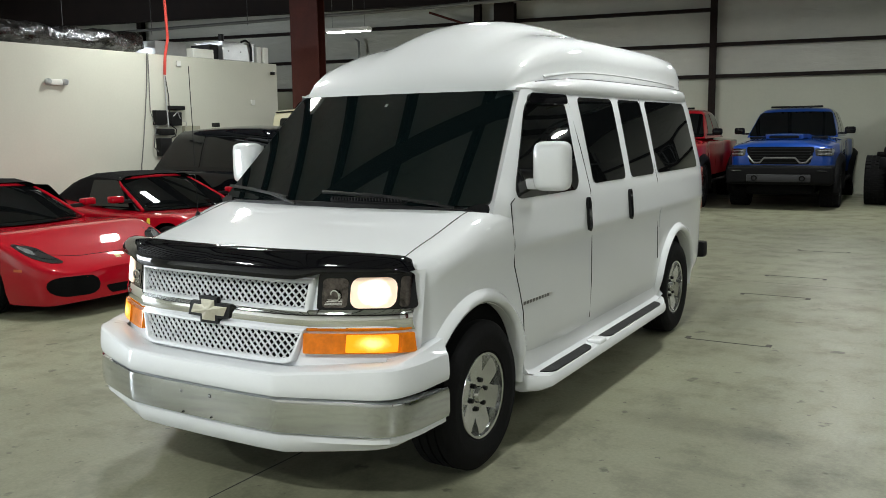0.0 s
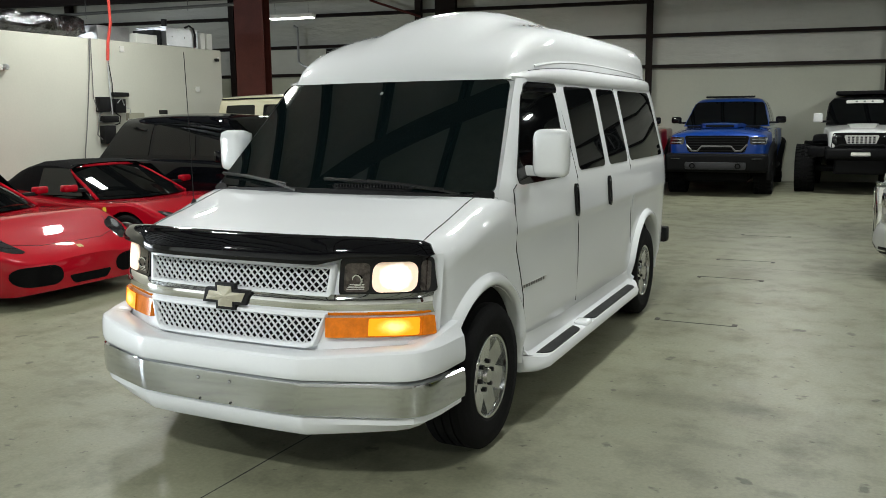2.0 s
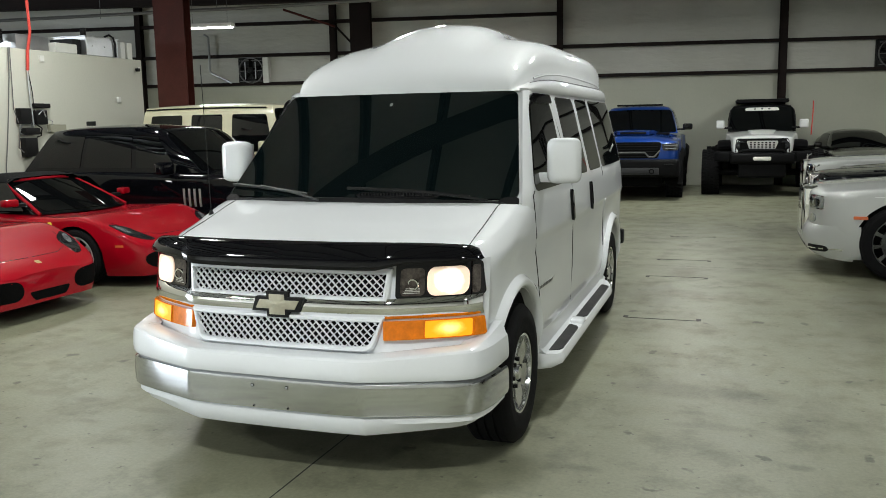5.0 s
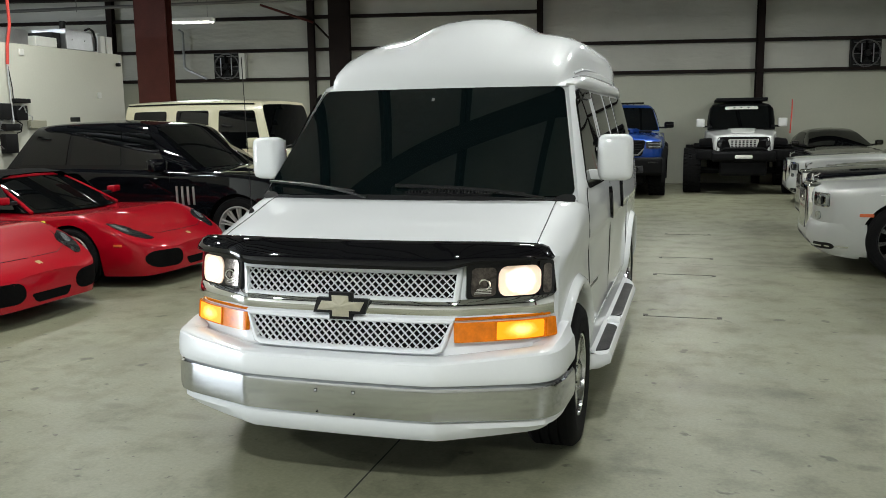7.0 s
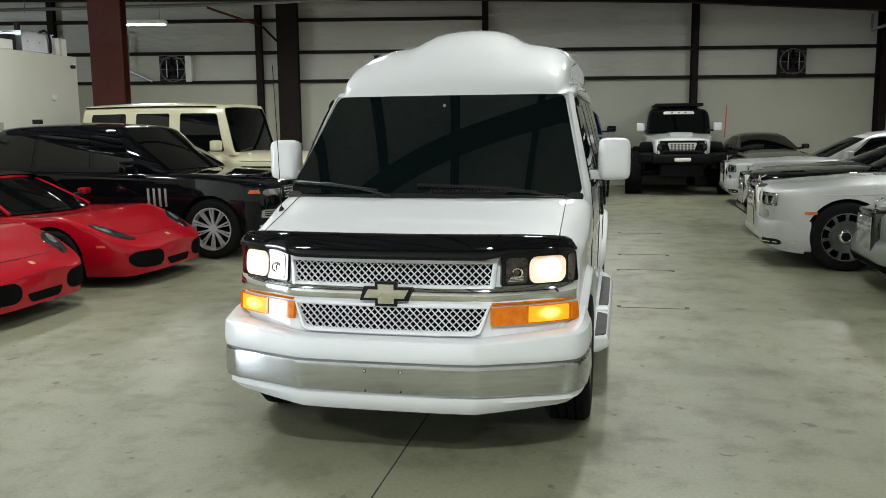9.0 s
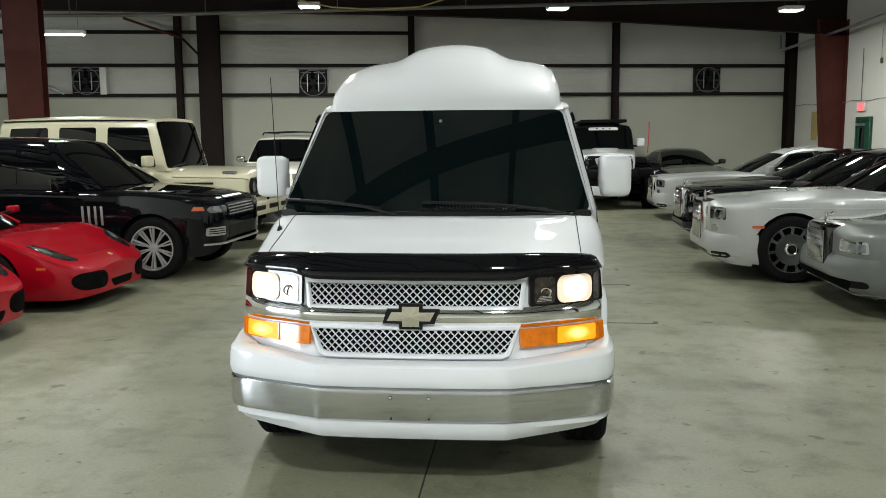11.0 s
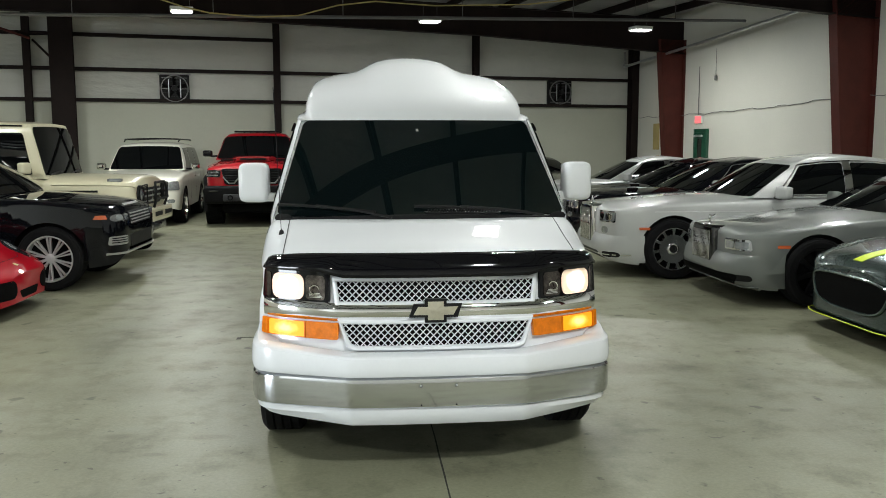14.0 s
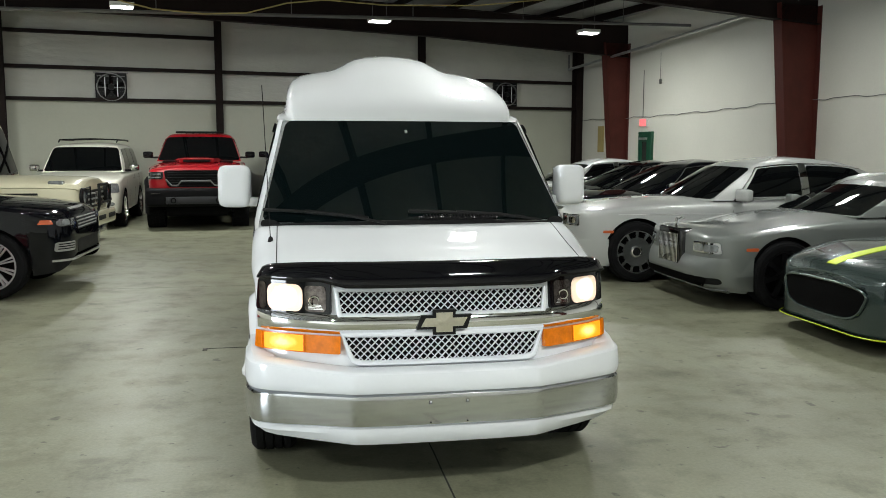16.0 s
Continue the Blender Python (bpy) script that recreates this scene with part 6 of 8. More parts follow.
# -- pearl full-size SUV
def full_suv(m):
    c = Car("suv", m, "pearl white full-size SUV with black roof rails", P_PEARL, 5.1, 2.0,
            [(0, 0.70), (0.04, 0.82), (0.12, 0.92), (0.3, 0.97), (0.6, 0.985), (4.6, 0.985), (5.0, 0.95), (5.1, 0.9)],
            [(0, 1.02), (0.1, 1.10), (0.4, 1.15), (1.3, 1.22), (1.6, 1.24), (5.1, 1.24)],
            [(0, 0.98), (0.1, 1.05), (0.4, 1.09), (1.3, 1.15), (5.1, 1.19)],
            [(0, 0.40), (0.3, 0.34), (4.8, 0.36), (5.1, 0.5)], (0.95, 3.9), 0.41, 0.28, 0.29, "five", M_CHROME, arch=0.05, tuck=0.95, crown=0.8)
    c.cabin(1.55, 2.15, 4.7, 4.95, 1.2, 1.84, 0.9, 0.74, windows=((2.0, 2.75, 2.28, 2.78), (2.84, 3.7, 2.86, 3.68), (3.78, 4.7, 3.76, 4.6)), crown=0.12)
    c.plate("headlamp", c.nose, (0.62, 0.6), (0.95, 0.93), 0.80, 1.0, mt=M_LAMP_OFF, label="stacked headlamp", out=(0.3, -1, 0), nu=8, nv=6, off=0.006, ru=0.03, rv=0.03)
    part("grille", patch(c.nose, (-0.5, -0.56), (0.5, 0.56), 0.66, 1.02, 12, 6, 0.012, 0.03, 0.05, 0.05, out=(0, -1, 0)), M_CHROME, c.ob, "chrome egg-crate grille")
    part("lower_intake", patch(c.nose, -0.6, 0.6, 0.46, 0.58, 10, 3, 0.006, 0.02, 0.05, 0.04, out=(0, -1, 0)), M_BLACK, c.ob)
    c.plate("fog_lamp", c.nose, 0.70, 0.86, 0.52, 0.60, mt=M_LAMP_OFF, label="fog lamp", out=(0.3, -1, 0), nu=4, nv=3, off=0.006, ru=0.04, rv=0.03)
    for s in (1, -1):
        part("roof_rail", tube([(s * 0.64, 2.4, 1.89), (s * 0.65, 2.55, 1.945), (s * 0.65, 4.4, 1.945), (s * 0.64, 4.55, 1.89)], 0.018, 6), M_BLACK, c.ob, "black roof rail")
    for y in (2.8, 4.0):
        part("cross_bar", tube([(-0.65, y, 1.95), (0, y, 1.97), (0.65, y, 1.95)], 0.016, 6), M_BLACK, c.ob)
    for y in (1.95, 2.8, 3.74):
        c.line("door_gap", [c.flank(y, z) for z in (0.5, 0.8, 1.14)], 0.004)
    for y in (2.5, 3.4):
        c.plate("door_handle", c.flank, y, y + 0.2, 1.02, 1.055, mt=M_CHROME, label="chrome door handle", out=(1, 0, 0), nu=3, nv=2, off=0.03, thick=0.03)
    c.mirrors(1.09, 1.9, 1.3, 0.2, 0.15, 0.13, M_CHROME)
    return c


# -- wide pickup trucks
def pickup(m, paint, label, rear_mat):
    c = Car("pickup_truck", m, label, paint, 5.9, 2.2,
            [(0, 0.80), (0.05, 0.90), (0.15, 0.97), (0.3, 1.0), (0.6, 1.02), (0.9, 1.06), (1.5, 1.04), (2.0, 0.98), (3.9, 0.98), (4.3, 1.06), (5.0, 1.06), (5.8, 1.0), (5.9, 0.95)],
            [(0, 1.29), (0.08, 1.36), (0.3, 1.41), (1.2, 1.47), (1.6, 1.48), (3.9, 1.45), (5.9, 1.42)],
            [(0, 1.24), (0.08, 1.29), (0.3, 1.31), (1.2, 1.36), (1.6, 1.39), (5.9, 1.38)],
            [(0, 0.80), (0.3, 0.72), (0.6, 0.62), (5.4, 0.62), (5.9, 0.7)], (0.98, 4.66), 0.46, 0.37, 0.235, "five", M_ALLOY_DARK, arch=0.10, tuck=0.97, group="pickup trucks", category="pickup truck", lugs=True, crown=0.9)
    c.cabin(1.60, 2.35, 3.55, 3.85, 1.455, 2.09, 0.965, 0.77, windows=((2.05, 2.72, 2.38, 2.74), (2.8, 3.5, 2.82, 3.42)), crown=0.14, head=0.92, screen=(0.04, 0.975), arc=0.025)
    hood = part("hood_scoop", patch(lambda x, v: Vector((x, 0.50 + 0.85 * v, 1.455 + 0.05 * v + 0.07 * math.sin(math.pi * min(1, v * 0.9 + 0.28)) - 0.10 * x * x)), (-0.36, -0.54), (0.36, 0.54), 0, 1, 10, 8, 0.015, 0.08, 0.05, 0.1, out=(0, -0.2, 1)), paint, c.ob, "raised hood scoop")
    part("scoop_mouth", box(-0.29, 0.29, 0.478, 0.60, 1.452, 1.505, bevel=0.012, seg=1), M_BLACK_MATT, hood, "black scoop opening")
    for s in (1, -1):
        part("hood_vent", box(s * 0.62 - 0.14, s * 0.62 + 0.14, 1.0, 1.45, 1.43, 1.478, bevel=0.01, seg=1), M_BLACK_MATT, hood)
    part("grille", patch(c.nose, (-0.58, -0.66), (0.58, 0.66), 0.93, 1.285, 12, 6, 0.01, 0.04, 0.06, 0.06, out=(0, -1, 0)), M_BLACK_MATT, c.ob, "black bold grille")
    part("grille_trim", tube([(-0.62, -0.01, 1.10), (-0.50, -0.03, 0.965), (-0.38, -0.035, 0.965), (-0.30, -0.04, 1.06), (0.30, -0.04, 1.06), (0.38, -0.035, 0.965), (0.50, -0.03, 0.965), (0.62, -0.01, 1.10)], 0.018, 6), M_PIPE, c.ob, "grey trim across the grille")
    c.plate("headlamp", c.nose, (0.68, 0.66), (0.99, 0.985), 1.10, 1.25, mt=M_LAMP_DIM, label="dark headlamp", out=(0.3, -1, 0), nu=8, nv=4, off=0.008, ru=0.03, rv=0.03)
    c.plate("lamp_strip", c.nose, 0.72, 0.95, 1.13, 1.15, mt=M_LAMP_OFF, out=(0.3, -1, 0), nu=6, nv=1, off=0.012, thick=0.006)
    c.plate("lamp_strip", c.nose, 0.71, 0.97, 1.20, 1.215, mt=M_LAMP_OFF, out=(0.3, -1, 0), nu=6, nv=1, off=0.012, thick=0.006)
    for k in range(6):
        z = 0.97 + 0.055 * k
        part("grille_bar", tube([c.nose(lerp(-0.58, 0.58, q / 10), z) + Vector((0, -0.014, 0)) for q in range(11)], 0.006, 5), M_ALLOY_DARK, c.ob)
    part("front_bumper", box(-1.03, 1.03, -0.16, 0.35, 0.52, 0.91, bevel=0.07, seg=3), M_BLACK_MATT, c.ob, "black off-road bumper", angle=60)
    part("belly_plate", box(-0.66, 0.66, 0.1, 1.5, 0.30, 0.62, bevel=0.05, seg=1), M_UNDER, c.ob, "dark belly plate")
    part("skid_plate", box(-0.62, 0.62, -0.185, -0.1, 0.575, 0.735, bevel=0.04, seg=2), M_GREY_ARMOUR, c.ob, "dark grey bumper insert")
    for s in (1, -1):
        part("tow_hook", lathe([(0.035, -0.01), (0.06, -0.015), (0.065, 0.0), (0.06, 0.015), (0.035, 0.01)], 16, "y"), M_BLACK_MATT, c.ob, "tow hook").location = (s * 0.46, -0.19, 0.655)
        part("fog_lamp", box(s * 0.82 - 0.1, s * 0.82 + 0.1, -0.17, -0.12, 0.79, 0.82, bevel=0.01, seg=1), M_LAMP_DIM, c.ob)
        for hy in (0.98, 4.66):
            rows = []
            for k in range(21):
                a = lerp(-0.15, math.pi + 0.15, k / 20)
                sec = []
                for rr, dx in ((0.53, -0.12), (0.53, 0.05), (0.56, 0.085), (0.62, 0.085), (0.68, 0.04), (0.70, 0.0)):
                    yy, zz_ = hy - rr * math.cos(a), 0.445 + rr * math.sin(a)
                    sec.append(Vector((s * (c.hw(yy) + dx), yy, zz_)))
                rows.append(sec)
            part("fender_flare", grid(rows), M_BLACK_MATT if hy < 2 else rear_mat, c.ob, "wide black fender flare", angle=50)
        part("side_step", tube([(s * 1.02, 1.7, 0.52), (s * 1.04, 1.8, 0.5), (s * 1.04, 3.8, 0.5), (s * 1.02, 3.9, 0.52)], 0.045, 8), M_BLACK_MATT, c.ob)
    for k in range(5):
        part("marker_lamp", box(-0.02 + (k - 2) * 0.15, 0.02 + (k - 2) * 0.15, 2.28, 2.33, 2.095, 2.12, bevel=0.006, seg=1), M_BLACK_MATT, c.ob)
    part("light_bar", box(-0.55, 0.55, 2.35, 2.42, 2.105, 2.15, bevel=0.015), M_BLACK_MATT, c.ob, "black light bar on the roof")
    part("truck_bed", box(-0.85, 0.85, 3.95, 5.8, 1.32, 1.40), M_BLACK_MATT, c.ob, "dark truck bed cover")
    for y in (1.95, 2.78, 3.65):
        c.line("door_gap", [c.flank(y, z) for z in (0.75, 1.0, 1.3)], 0.004)
    c.mirrors(1.15, 1.95, 1.60, 0.22, 0.15, 0.14, M_BLACK_GLOSS)
    return c


# -- lifted white and black off-roader
def trail_rig(m):
    c = Car("off_road_4x4", m, "lifted white and black 4x4 on huge mud tyres", P_WHITE_J, 4.2, 2.4,
            [(0, 0.50), (0.04, 0.55), (0.1, 0.58), (1.0, 0.68), (1.4, 0.74), (3.9, 0.76), (4.2, 0.74)],
            [(0, 1.27), (0.06, 1.31), (0.4, 1.34), (1.3, 1.40), (1.5, 1.40), (4.2, 1.42)],
            [(0, 1.22), (0.06, 1.26), (0.4, 1.28), (1.3, 1.34), (4.2, 1.38)],
            [(0, 0.95), (0.3, 0.9), (4.2, 0.85)], (0.62, 3.2), 0.5, 0.36, 0.23, "five", M_ALLOY_DARK, arch=0.14, tuck=0.97, category="car", lugs=True, crown=0.9)
    c.cabin(1.45, 1.72, 3.9, 4.1, 1.38, 2.0, 0.72, 0.66, paint=M_BLACK_MATT, windows=((1.75, 2.4, 1.86, 2.4), (2.5, 3.2, 2.5, 3.2), (3.3, 3.95, 3.3, 3.9)), crown=0.03, roof_crown=0.03)
    part("grille", patch(c.nose, (-0.53, -0.50), (0.53, 0.50), 0.93, 1.25, 14, 5, 0.006, 0.03, 0.05, 0.05, out=(0, -1, 0)), M_BLACK_MATT, c.ob, "black grille panel")
    g = part("grille_insert", patch(c.nose, (-0.24, -0.31), (0.24, 0.31), 1.0, 1.2, 10, 5, 0.034, 0.03, 0.04, 0.04, out=(0, -1, 0)), M_SILVER_PLASTIC, c.ob, "silver mesh grille insert")
    for i in range(7):
        for j in range(4):
            part("mesh_hole", box(-0.02, 0.02, -0.006, 0.002, -0.012, 0.012, Matrix.Translation(c.nose(-0.22 + 0.073 * i, 1.05 + 0.037 * j) + Vector((0, -0.034, 0)))), M_BLACK_MATT, g, smooth=False)
    for s in (1, -1):
        lamp = part("headlamp", lathe([(0.001, -0.03), (0.06, -0.028), (0.095, -0.01), (0.105, 0.0), (0.105, 0.06)], 24, "y"), M_LAMP_DIM, c.ob, "round dark headlamp")
        lamp.location = (s * 0.42, 0.0, 1.10)
        fr = []
        for k in range(13):
            a = lerp(0.85, math.pi - 0.6, k / 12)
            fr.append([Vector((s * x, 0.62 - 0.62 * math.cos(a), 0.66 + 0.56 * math.sin(a) + dz)) for x, dz in ((0.50, 0.0), (0.72, 0.0), (0.86, -0.02), (0.88, -0.05), (0.86, -0.06), (0.50, -0.05))])
        part("fender", grid(fr), M_BLACK_MATT, c.ob, "black flat fender")
        part("sill_step", tube([(s * 0.85, 1.3, 0.72), (s * 0.92, 1.4, 0.70), (s * 0.92, 2.5, 0.70), (s * 0.85, 2.6, 0.72)], 0.04, 8), M_BLACK_MATT, c.ob)
    part("hood_bulge", patch(lambda x, v: Vector((x, 0.35 + 0.85 * v, 1.33 + 0.07 * v + 0.05 * math.sin(math.pi * v) - 0.15 * x * x)), (-0.22, -0.3), (0.22, 0.3), 0, 1, 10, 6, 0.012, 0.06, 0.08, 0.15, out=(0, -0.2, 1)), P_WHITE_J, c.ob, "raised hood bulge")
    part("skid_plate", box(-0.46, 0.46, -0.22, 0.2, 0.42, 0.74, bevel=0.05, seg=2), M_BLACK_MATT, c.ob, "black skid plate", angle=60)
    for s in (1, -1):
        part("bumper_wing", box(-0.17, 0.17, -0.15, 0.1, -0.12, 0.1, Matrix.Translation((s * 0.72, -0.06, 0.88)) @ Matrix.Rotation(radians(s * 24), 4, "Z"), bevel=0.04, seg=2), M_BLACK_MATT, c.ob, "angled end of the bumper", angle=60)
    part("front_bumper", box(-0.62, 0.62, -0.32, 0.05, 0.72, 0.95, bevel=0.06, seg=2), M_BLACK_MATT, c.ob, "heavy black winch bumper", angle=60)
    hoop = part("bumper_hoop", tube([(-0.5, -0.2, 0.9), (-0.36, -0.25, 1.0), (0.36, -0.25, 1.0), (0.5, -0.2, 0.9)], 0.035, 8), M_BLACK_MATT, c.ob)
    part("winch_fairlead", box(-0.17, 0.17, -0.345, -0.31, 0.79, 0.87, bevel=0.03, seg=3), M_PLASTIC_W, c.ob, "pale oval winch fairlead")
    part("light_bar", box(-0.54, 0.54, 1.62, 1.72, 2.04, 2.12, bevel=0.02), M_BLACK_MATT, c.ob, "black light bar on the roof")
    part("windscreen_banner", patch(c.front, -0.52, 0.52, 0.80, 0.92, 10, 2, 0.012, 0.006, 0.05, 0.05, out=(0, -1, 0.3)), M_PLASTIC_W, c.ob, "pale lettered banner shown plain")
    for k in (-1, 0, 1):
        part("banner_dot", patch(c.front, k * 0.22 - 0.03, k * 0.22 + 0.03, 0.84, 0.88, 3, 2, 0.015, 0.004, out=(0, -1, 0.3)), M_BLACK_MATT, c.ob)
    part("roof_rack", box(-0.56, 0.56, 1.9, 3.8, 2.05, 2.10, bevel=0.02), M_BLACK_MATT, c.ob, "flat black roof rack")
    part("axle", tube([(-0.95, 0.62, 0.5), (0.95, 0.62, 0.5)], 0.07, 8), M_UNDER, c.ob)
    part("whip_flag", tube([(0.98, 1.2, 1.3), (1.0, 1.2, 1.8), (1.0, 1.2, 2.05)], 0.012, 5), M_REDHOSE, c.ob, "red whip aerial")
    c.mirrors(0.85, 1.5, 1.55, 0.18, 0.2, 0.1, P_WHITE_J)
    return c


# -- stately limousines and coupes with an upright temple grille
def stately(m, name, paint, label, L, W, H, roof, hood_z, two_tone=None, rim="disc", rim_mat=None, lamp="square", wheels=(0.9, 4.3), coupe=False, r=0.40, ornament=True, dark=False, climb=0.0):
    c = Car(name, m, label, paint, L, W,
            [(0, 0.50), (0.03, 0.66), (0.09, 0.80), (0.2, 0.89), (0.4, 0.94), (0.8, W / 2 - 0.02), (1.3, W / 2), (L - 1.0, W / 2), (L - 0.4, W / 2 - 0.06), (L, W / 2 - 0.25)],
            [(0, hood_z - 0.09), (0.05, hood_z - 0.06), (0.15, hood_z - 0.035), (0.6, hood_z), (1.6, hood_z + 0.04 + climb), (2.0, hood_z + 0.05 + climb), (L - 1.2, hood_z + 0.05 + climb), (L - 0.4, hood_z - 0.02 + climb), (L, hood_z - 0.15)],
            [(0, hood_z - 0.16), (0.05, hood_z - 0.12), (0.15, hood_z - 0.09), (0.6, hood_z - 0.045), (1.6, hood_z - 0.02 + climb * 0.9), (L - 1.2, hood_z + climb * 0.9), (L - 0.4, hood_z - 0.06 + climb), (L, hood_z - 0.2)],
            [(0, 0.36), (0.04, 0.29), (0.12, 0.23), (0.5, 0.19), (L - 0.5, 0.2), (L, 0.36)], wheels, r, 0.26, r - 0.12, rim, rim_mat or M_RIM_SILVER, arch=0.045, tuck=0.95, category="car", group="luxury cars in a row", rim_depth=0.02)
    y0, y1, y2, y3 = roof
    if coupe:
        wins = ((y0 + 0.48, y2 + 0.05, y1 + 0.12, y2 - 0.25),)
    else:
        mid = (y1 + y2) / 2 - 0.06
        wins = ((y0 + 0.52, mid - 0.06, y1 + 0.12, mid - 0.06), (mid + 0.06, y3 - 0.75, mid + 0.06, y2 - 0.1))
    c.cabin(y0, y1, y2, y3, hood_z + 0.01 + climb, H - 0.05, W / 2 - 0.1, W / 2 - 0.30, windows=wins, crown=0.2, paint=two_tone or paint, roof_crown=0.045, arc=0.10 if coupe else 0.075)
    # temple grille
    gx, gz0, gz1 = 0.29, 0.42, hood_z - 0.05
    g = part("grille", box(-gx, gx, -0.07, 0.12, gz0, gz1, bevel=0.035, seg=3), M_DARK_CHROME if dark else M_CHROME, c.ob, "upright chrome temple grille")
    part("grille_opening", box(-gx + 0.035, gx - 0.035, -0.074, -0.06, gz0 + 0.04, gz1 - 0.06), M_BLACK_GLOSS, g, smooth=False)
    for k in range(15):
        x = lerp(-gx + 0.05, gx - 0.05, k / 14)
        part("grille_slat", box(x - 0.007, x + 0.007, -0.085, -0.072, gz0 + 0.045, gz1 - 0.065, bevel=0.003, seg=1), M_CHROME, g)
    if ornament:
        orn = part("hood_ornament", lathe([(0.001, gz1 + 0.11), (0.012, gz1 + 0.10), (0.018, gz1 + 0.05), (0.010, gz1 + 0.02), (0.022, gz1), (0.022, gz1 - 0.01)], 12, "z"), M_CHROME, c.ob, "small chrome hood ornament")
        orn.location = (0, 0.02, 0)
        for s in (1, -1):
            part("ornament_wing", tube([(0, 0.03, gz1 + 0.07), (s * 0.03, 0.07, gz1 + 0.09), (s * 0.035, 0.10, gz1 + 0.11)], 0.007, 5), M_CHROME, c.ob)
    if lamp == "square":
        c.plate("headlamp", c.nose, (0.47, 0.47), (0.82, 0.81), hood_z - 0.27, hood_z - 0.12, mt=M_CHROME, label="chrome-framed rectangular headlamp", out=(0.3, -1, 0), nu=6, nv=4, off=0.004, ru=0.02, rv=0.02)
        c.plate("lamp_glass", c.nose, 0.49, 0.80, hood_z - 0.255, hood_z - 0.135, mt=M_LAMP_OFF, label="clear lamp glass", out=(0.3, -1, 0), nu=6, nv=4, off=0.012, ru=0.02, rv=0.02)
        for x0, x1 in ((0.51, 0.63), (0.66, 0.78)):
            c.plate("lamp_insert", c.nose, x0, x1, hood_z - 0.24, hood_z - 0.15, mt=M_CHROME, label="bright lamp insert", out=(0.3, -1, 0), nu=4, nv=3, off=0.018, ru=0.03, rv=0.03)
        c.plate("fog_lamp", c.nose, 0.54, 0.70, hood_z - 0.42, hood_z - 0.33, mt=M_LAMP_OFF, label="round lower lamp", out=(0.3, -1, 0), nu=5, nv=3, off=0.008, ru=0.06, rv=0.045)
    else:
        c.plate("headlamp", c.nose, (0.50, 0.50), (0.86, 0.84), hood_z - 0.285, hood_z - 0.165, mt=M_CHROME, label="slim rectangular headlamp", out=(0.3, -1, 0), nu=8, nv=4, off=0.006, ru=0.02, rv=0.02)
        for x0, x1 in ((0.52, 0.66), (0.675, 0.83)):
            c.plate("lamp_insert", c.nose, x0, x1, hood_z - 0.27, hood_z - 0.19, mt=M_LAMP_OFF, label="bright lamp insert", out=(0.3, -1, 0), nu=4, nv=3, off=0.011, ru=0.02, rv=0.02)

    def chin(x, z):
        """The rounded bumper that stands out under the lamps."""
        bulge = 0.075 * max(0.0, 1 - ((z - 0.40) / 0.18) ** 2) ** 0.7 * max(0.0, 1 - (abs(x) / 0.95) ** 5)
        return c.nose(x, z) + Vector((0, -bulge, 0))
    part("front_bumper", patch(chin, -0.945, 0.945, 0.222, 0.578, 36, 14, 0.002, 0.02, out=(0, -1, 0)), paint, c.ob, "rounded body-coloured bumper", angle=60)
    part("lower_intake", patch(chin, -0.56, 0.56, 0.25, 0.36, 14, 3, 0.005, 0.02, 0.05, 0.03, out=(0, -1, 0)), M_BLACK, c.ob, "dark lower air intake")
    if dark:
        part("lower_grille", patch(chin, (-0.70, -0.78), (0.70, 0.78), 0.245, 0.365, 16, 4, 0.009, 0.02, 0.08, 0.04, out=(0, -1, 0)), M_UNDER, c.ob, "wide black lower air intake")
        part("lower_lip", patch(chin, -0.86, 0.86, 0.205, 0.235, 20, 2, 0.02, 0.03, 0.03, 0.01, out=(0, -1, 0)), paint, c.ob, "body-coloured lower lip")
    c.plate("brake_vent", chin, 0.66, 0.86, 0.29, 0.36, mt=M_BLACK, label="dark bumper vent", out=(0.3, -1, 0), nu=6, nv=3, off=0.005, ru=0.03, rv=0.03)
    if not dark:
        part("bumper_strip", patch(chin, -0.9, 0.9, 0.315, 0.328, 24, 1, 0.008, 0.012, out=(0, -1, 0)), M_CHROME, c.ob, "chrome strip on the bumper")
    c.plate("side_marker", c.flank, 0.40, 0.54, 0.66, 0.695, mt=M_MARKER, label="amber side marker", out=(1, -0.3, 0), nu=4, nv=2, off=0.006, thick=0.008, ru=0.01, rv=0.01)
    if not dark:
        c.line("coach_line", [c.flank(y, hood_z - 0.12) + Vector((0.002, 0, 0)) for y in [0.6 + 0.25 * k for k in range(int((L - 1.2) / 0.25))]], 0.004, M_SILVER_PLASTIC)
    for s in (1, -1):
        part("window_trim", tube([sgn(c.side, s)(y, 0.06) + Vector((s * 0.012, 0, 0)) for y in [lerp(y0 + 0.45, y3 - 0.6, k / 10) for k in range(11)]], 0.010, 6), M_CHROME, c.ob, "chrome strip under the side windows")
        hs = [sgn(c.side, s)(lerp(y0 + 0.4, y1 + 0.1, k / 5), k / 5 * 0.92) + Vector((s * 0.012, 0, 0)) for k in range(6)] + [sgn(c.side, s)(lerp(y1 + 0.15, y2, k / 5), 0.93) + Vector((s * 0.012, 0, 0)) for k in range(6)]
        part("window_trim", tube(hs, 0.009, 6), M_CHROME, c.ob, "chrome frame over the side windows")
    if not coupe:
        c.plate("door_pillar", c.side, mid - 0.055, mid + 0.055, 0.06, 0.92, mt=M_CHROME, label="bright chrome door pillar", out=(1, 0, 0), nu=2, nv=6, off=0.012, thick=0.012)
    gaps = ((y0 + 0.35), (y0 + 1.5)) if coupe else ((y0 + 0.35), mid, y3 - 0.75)
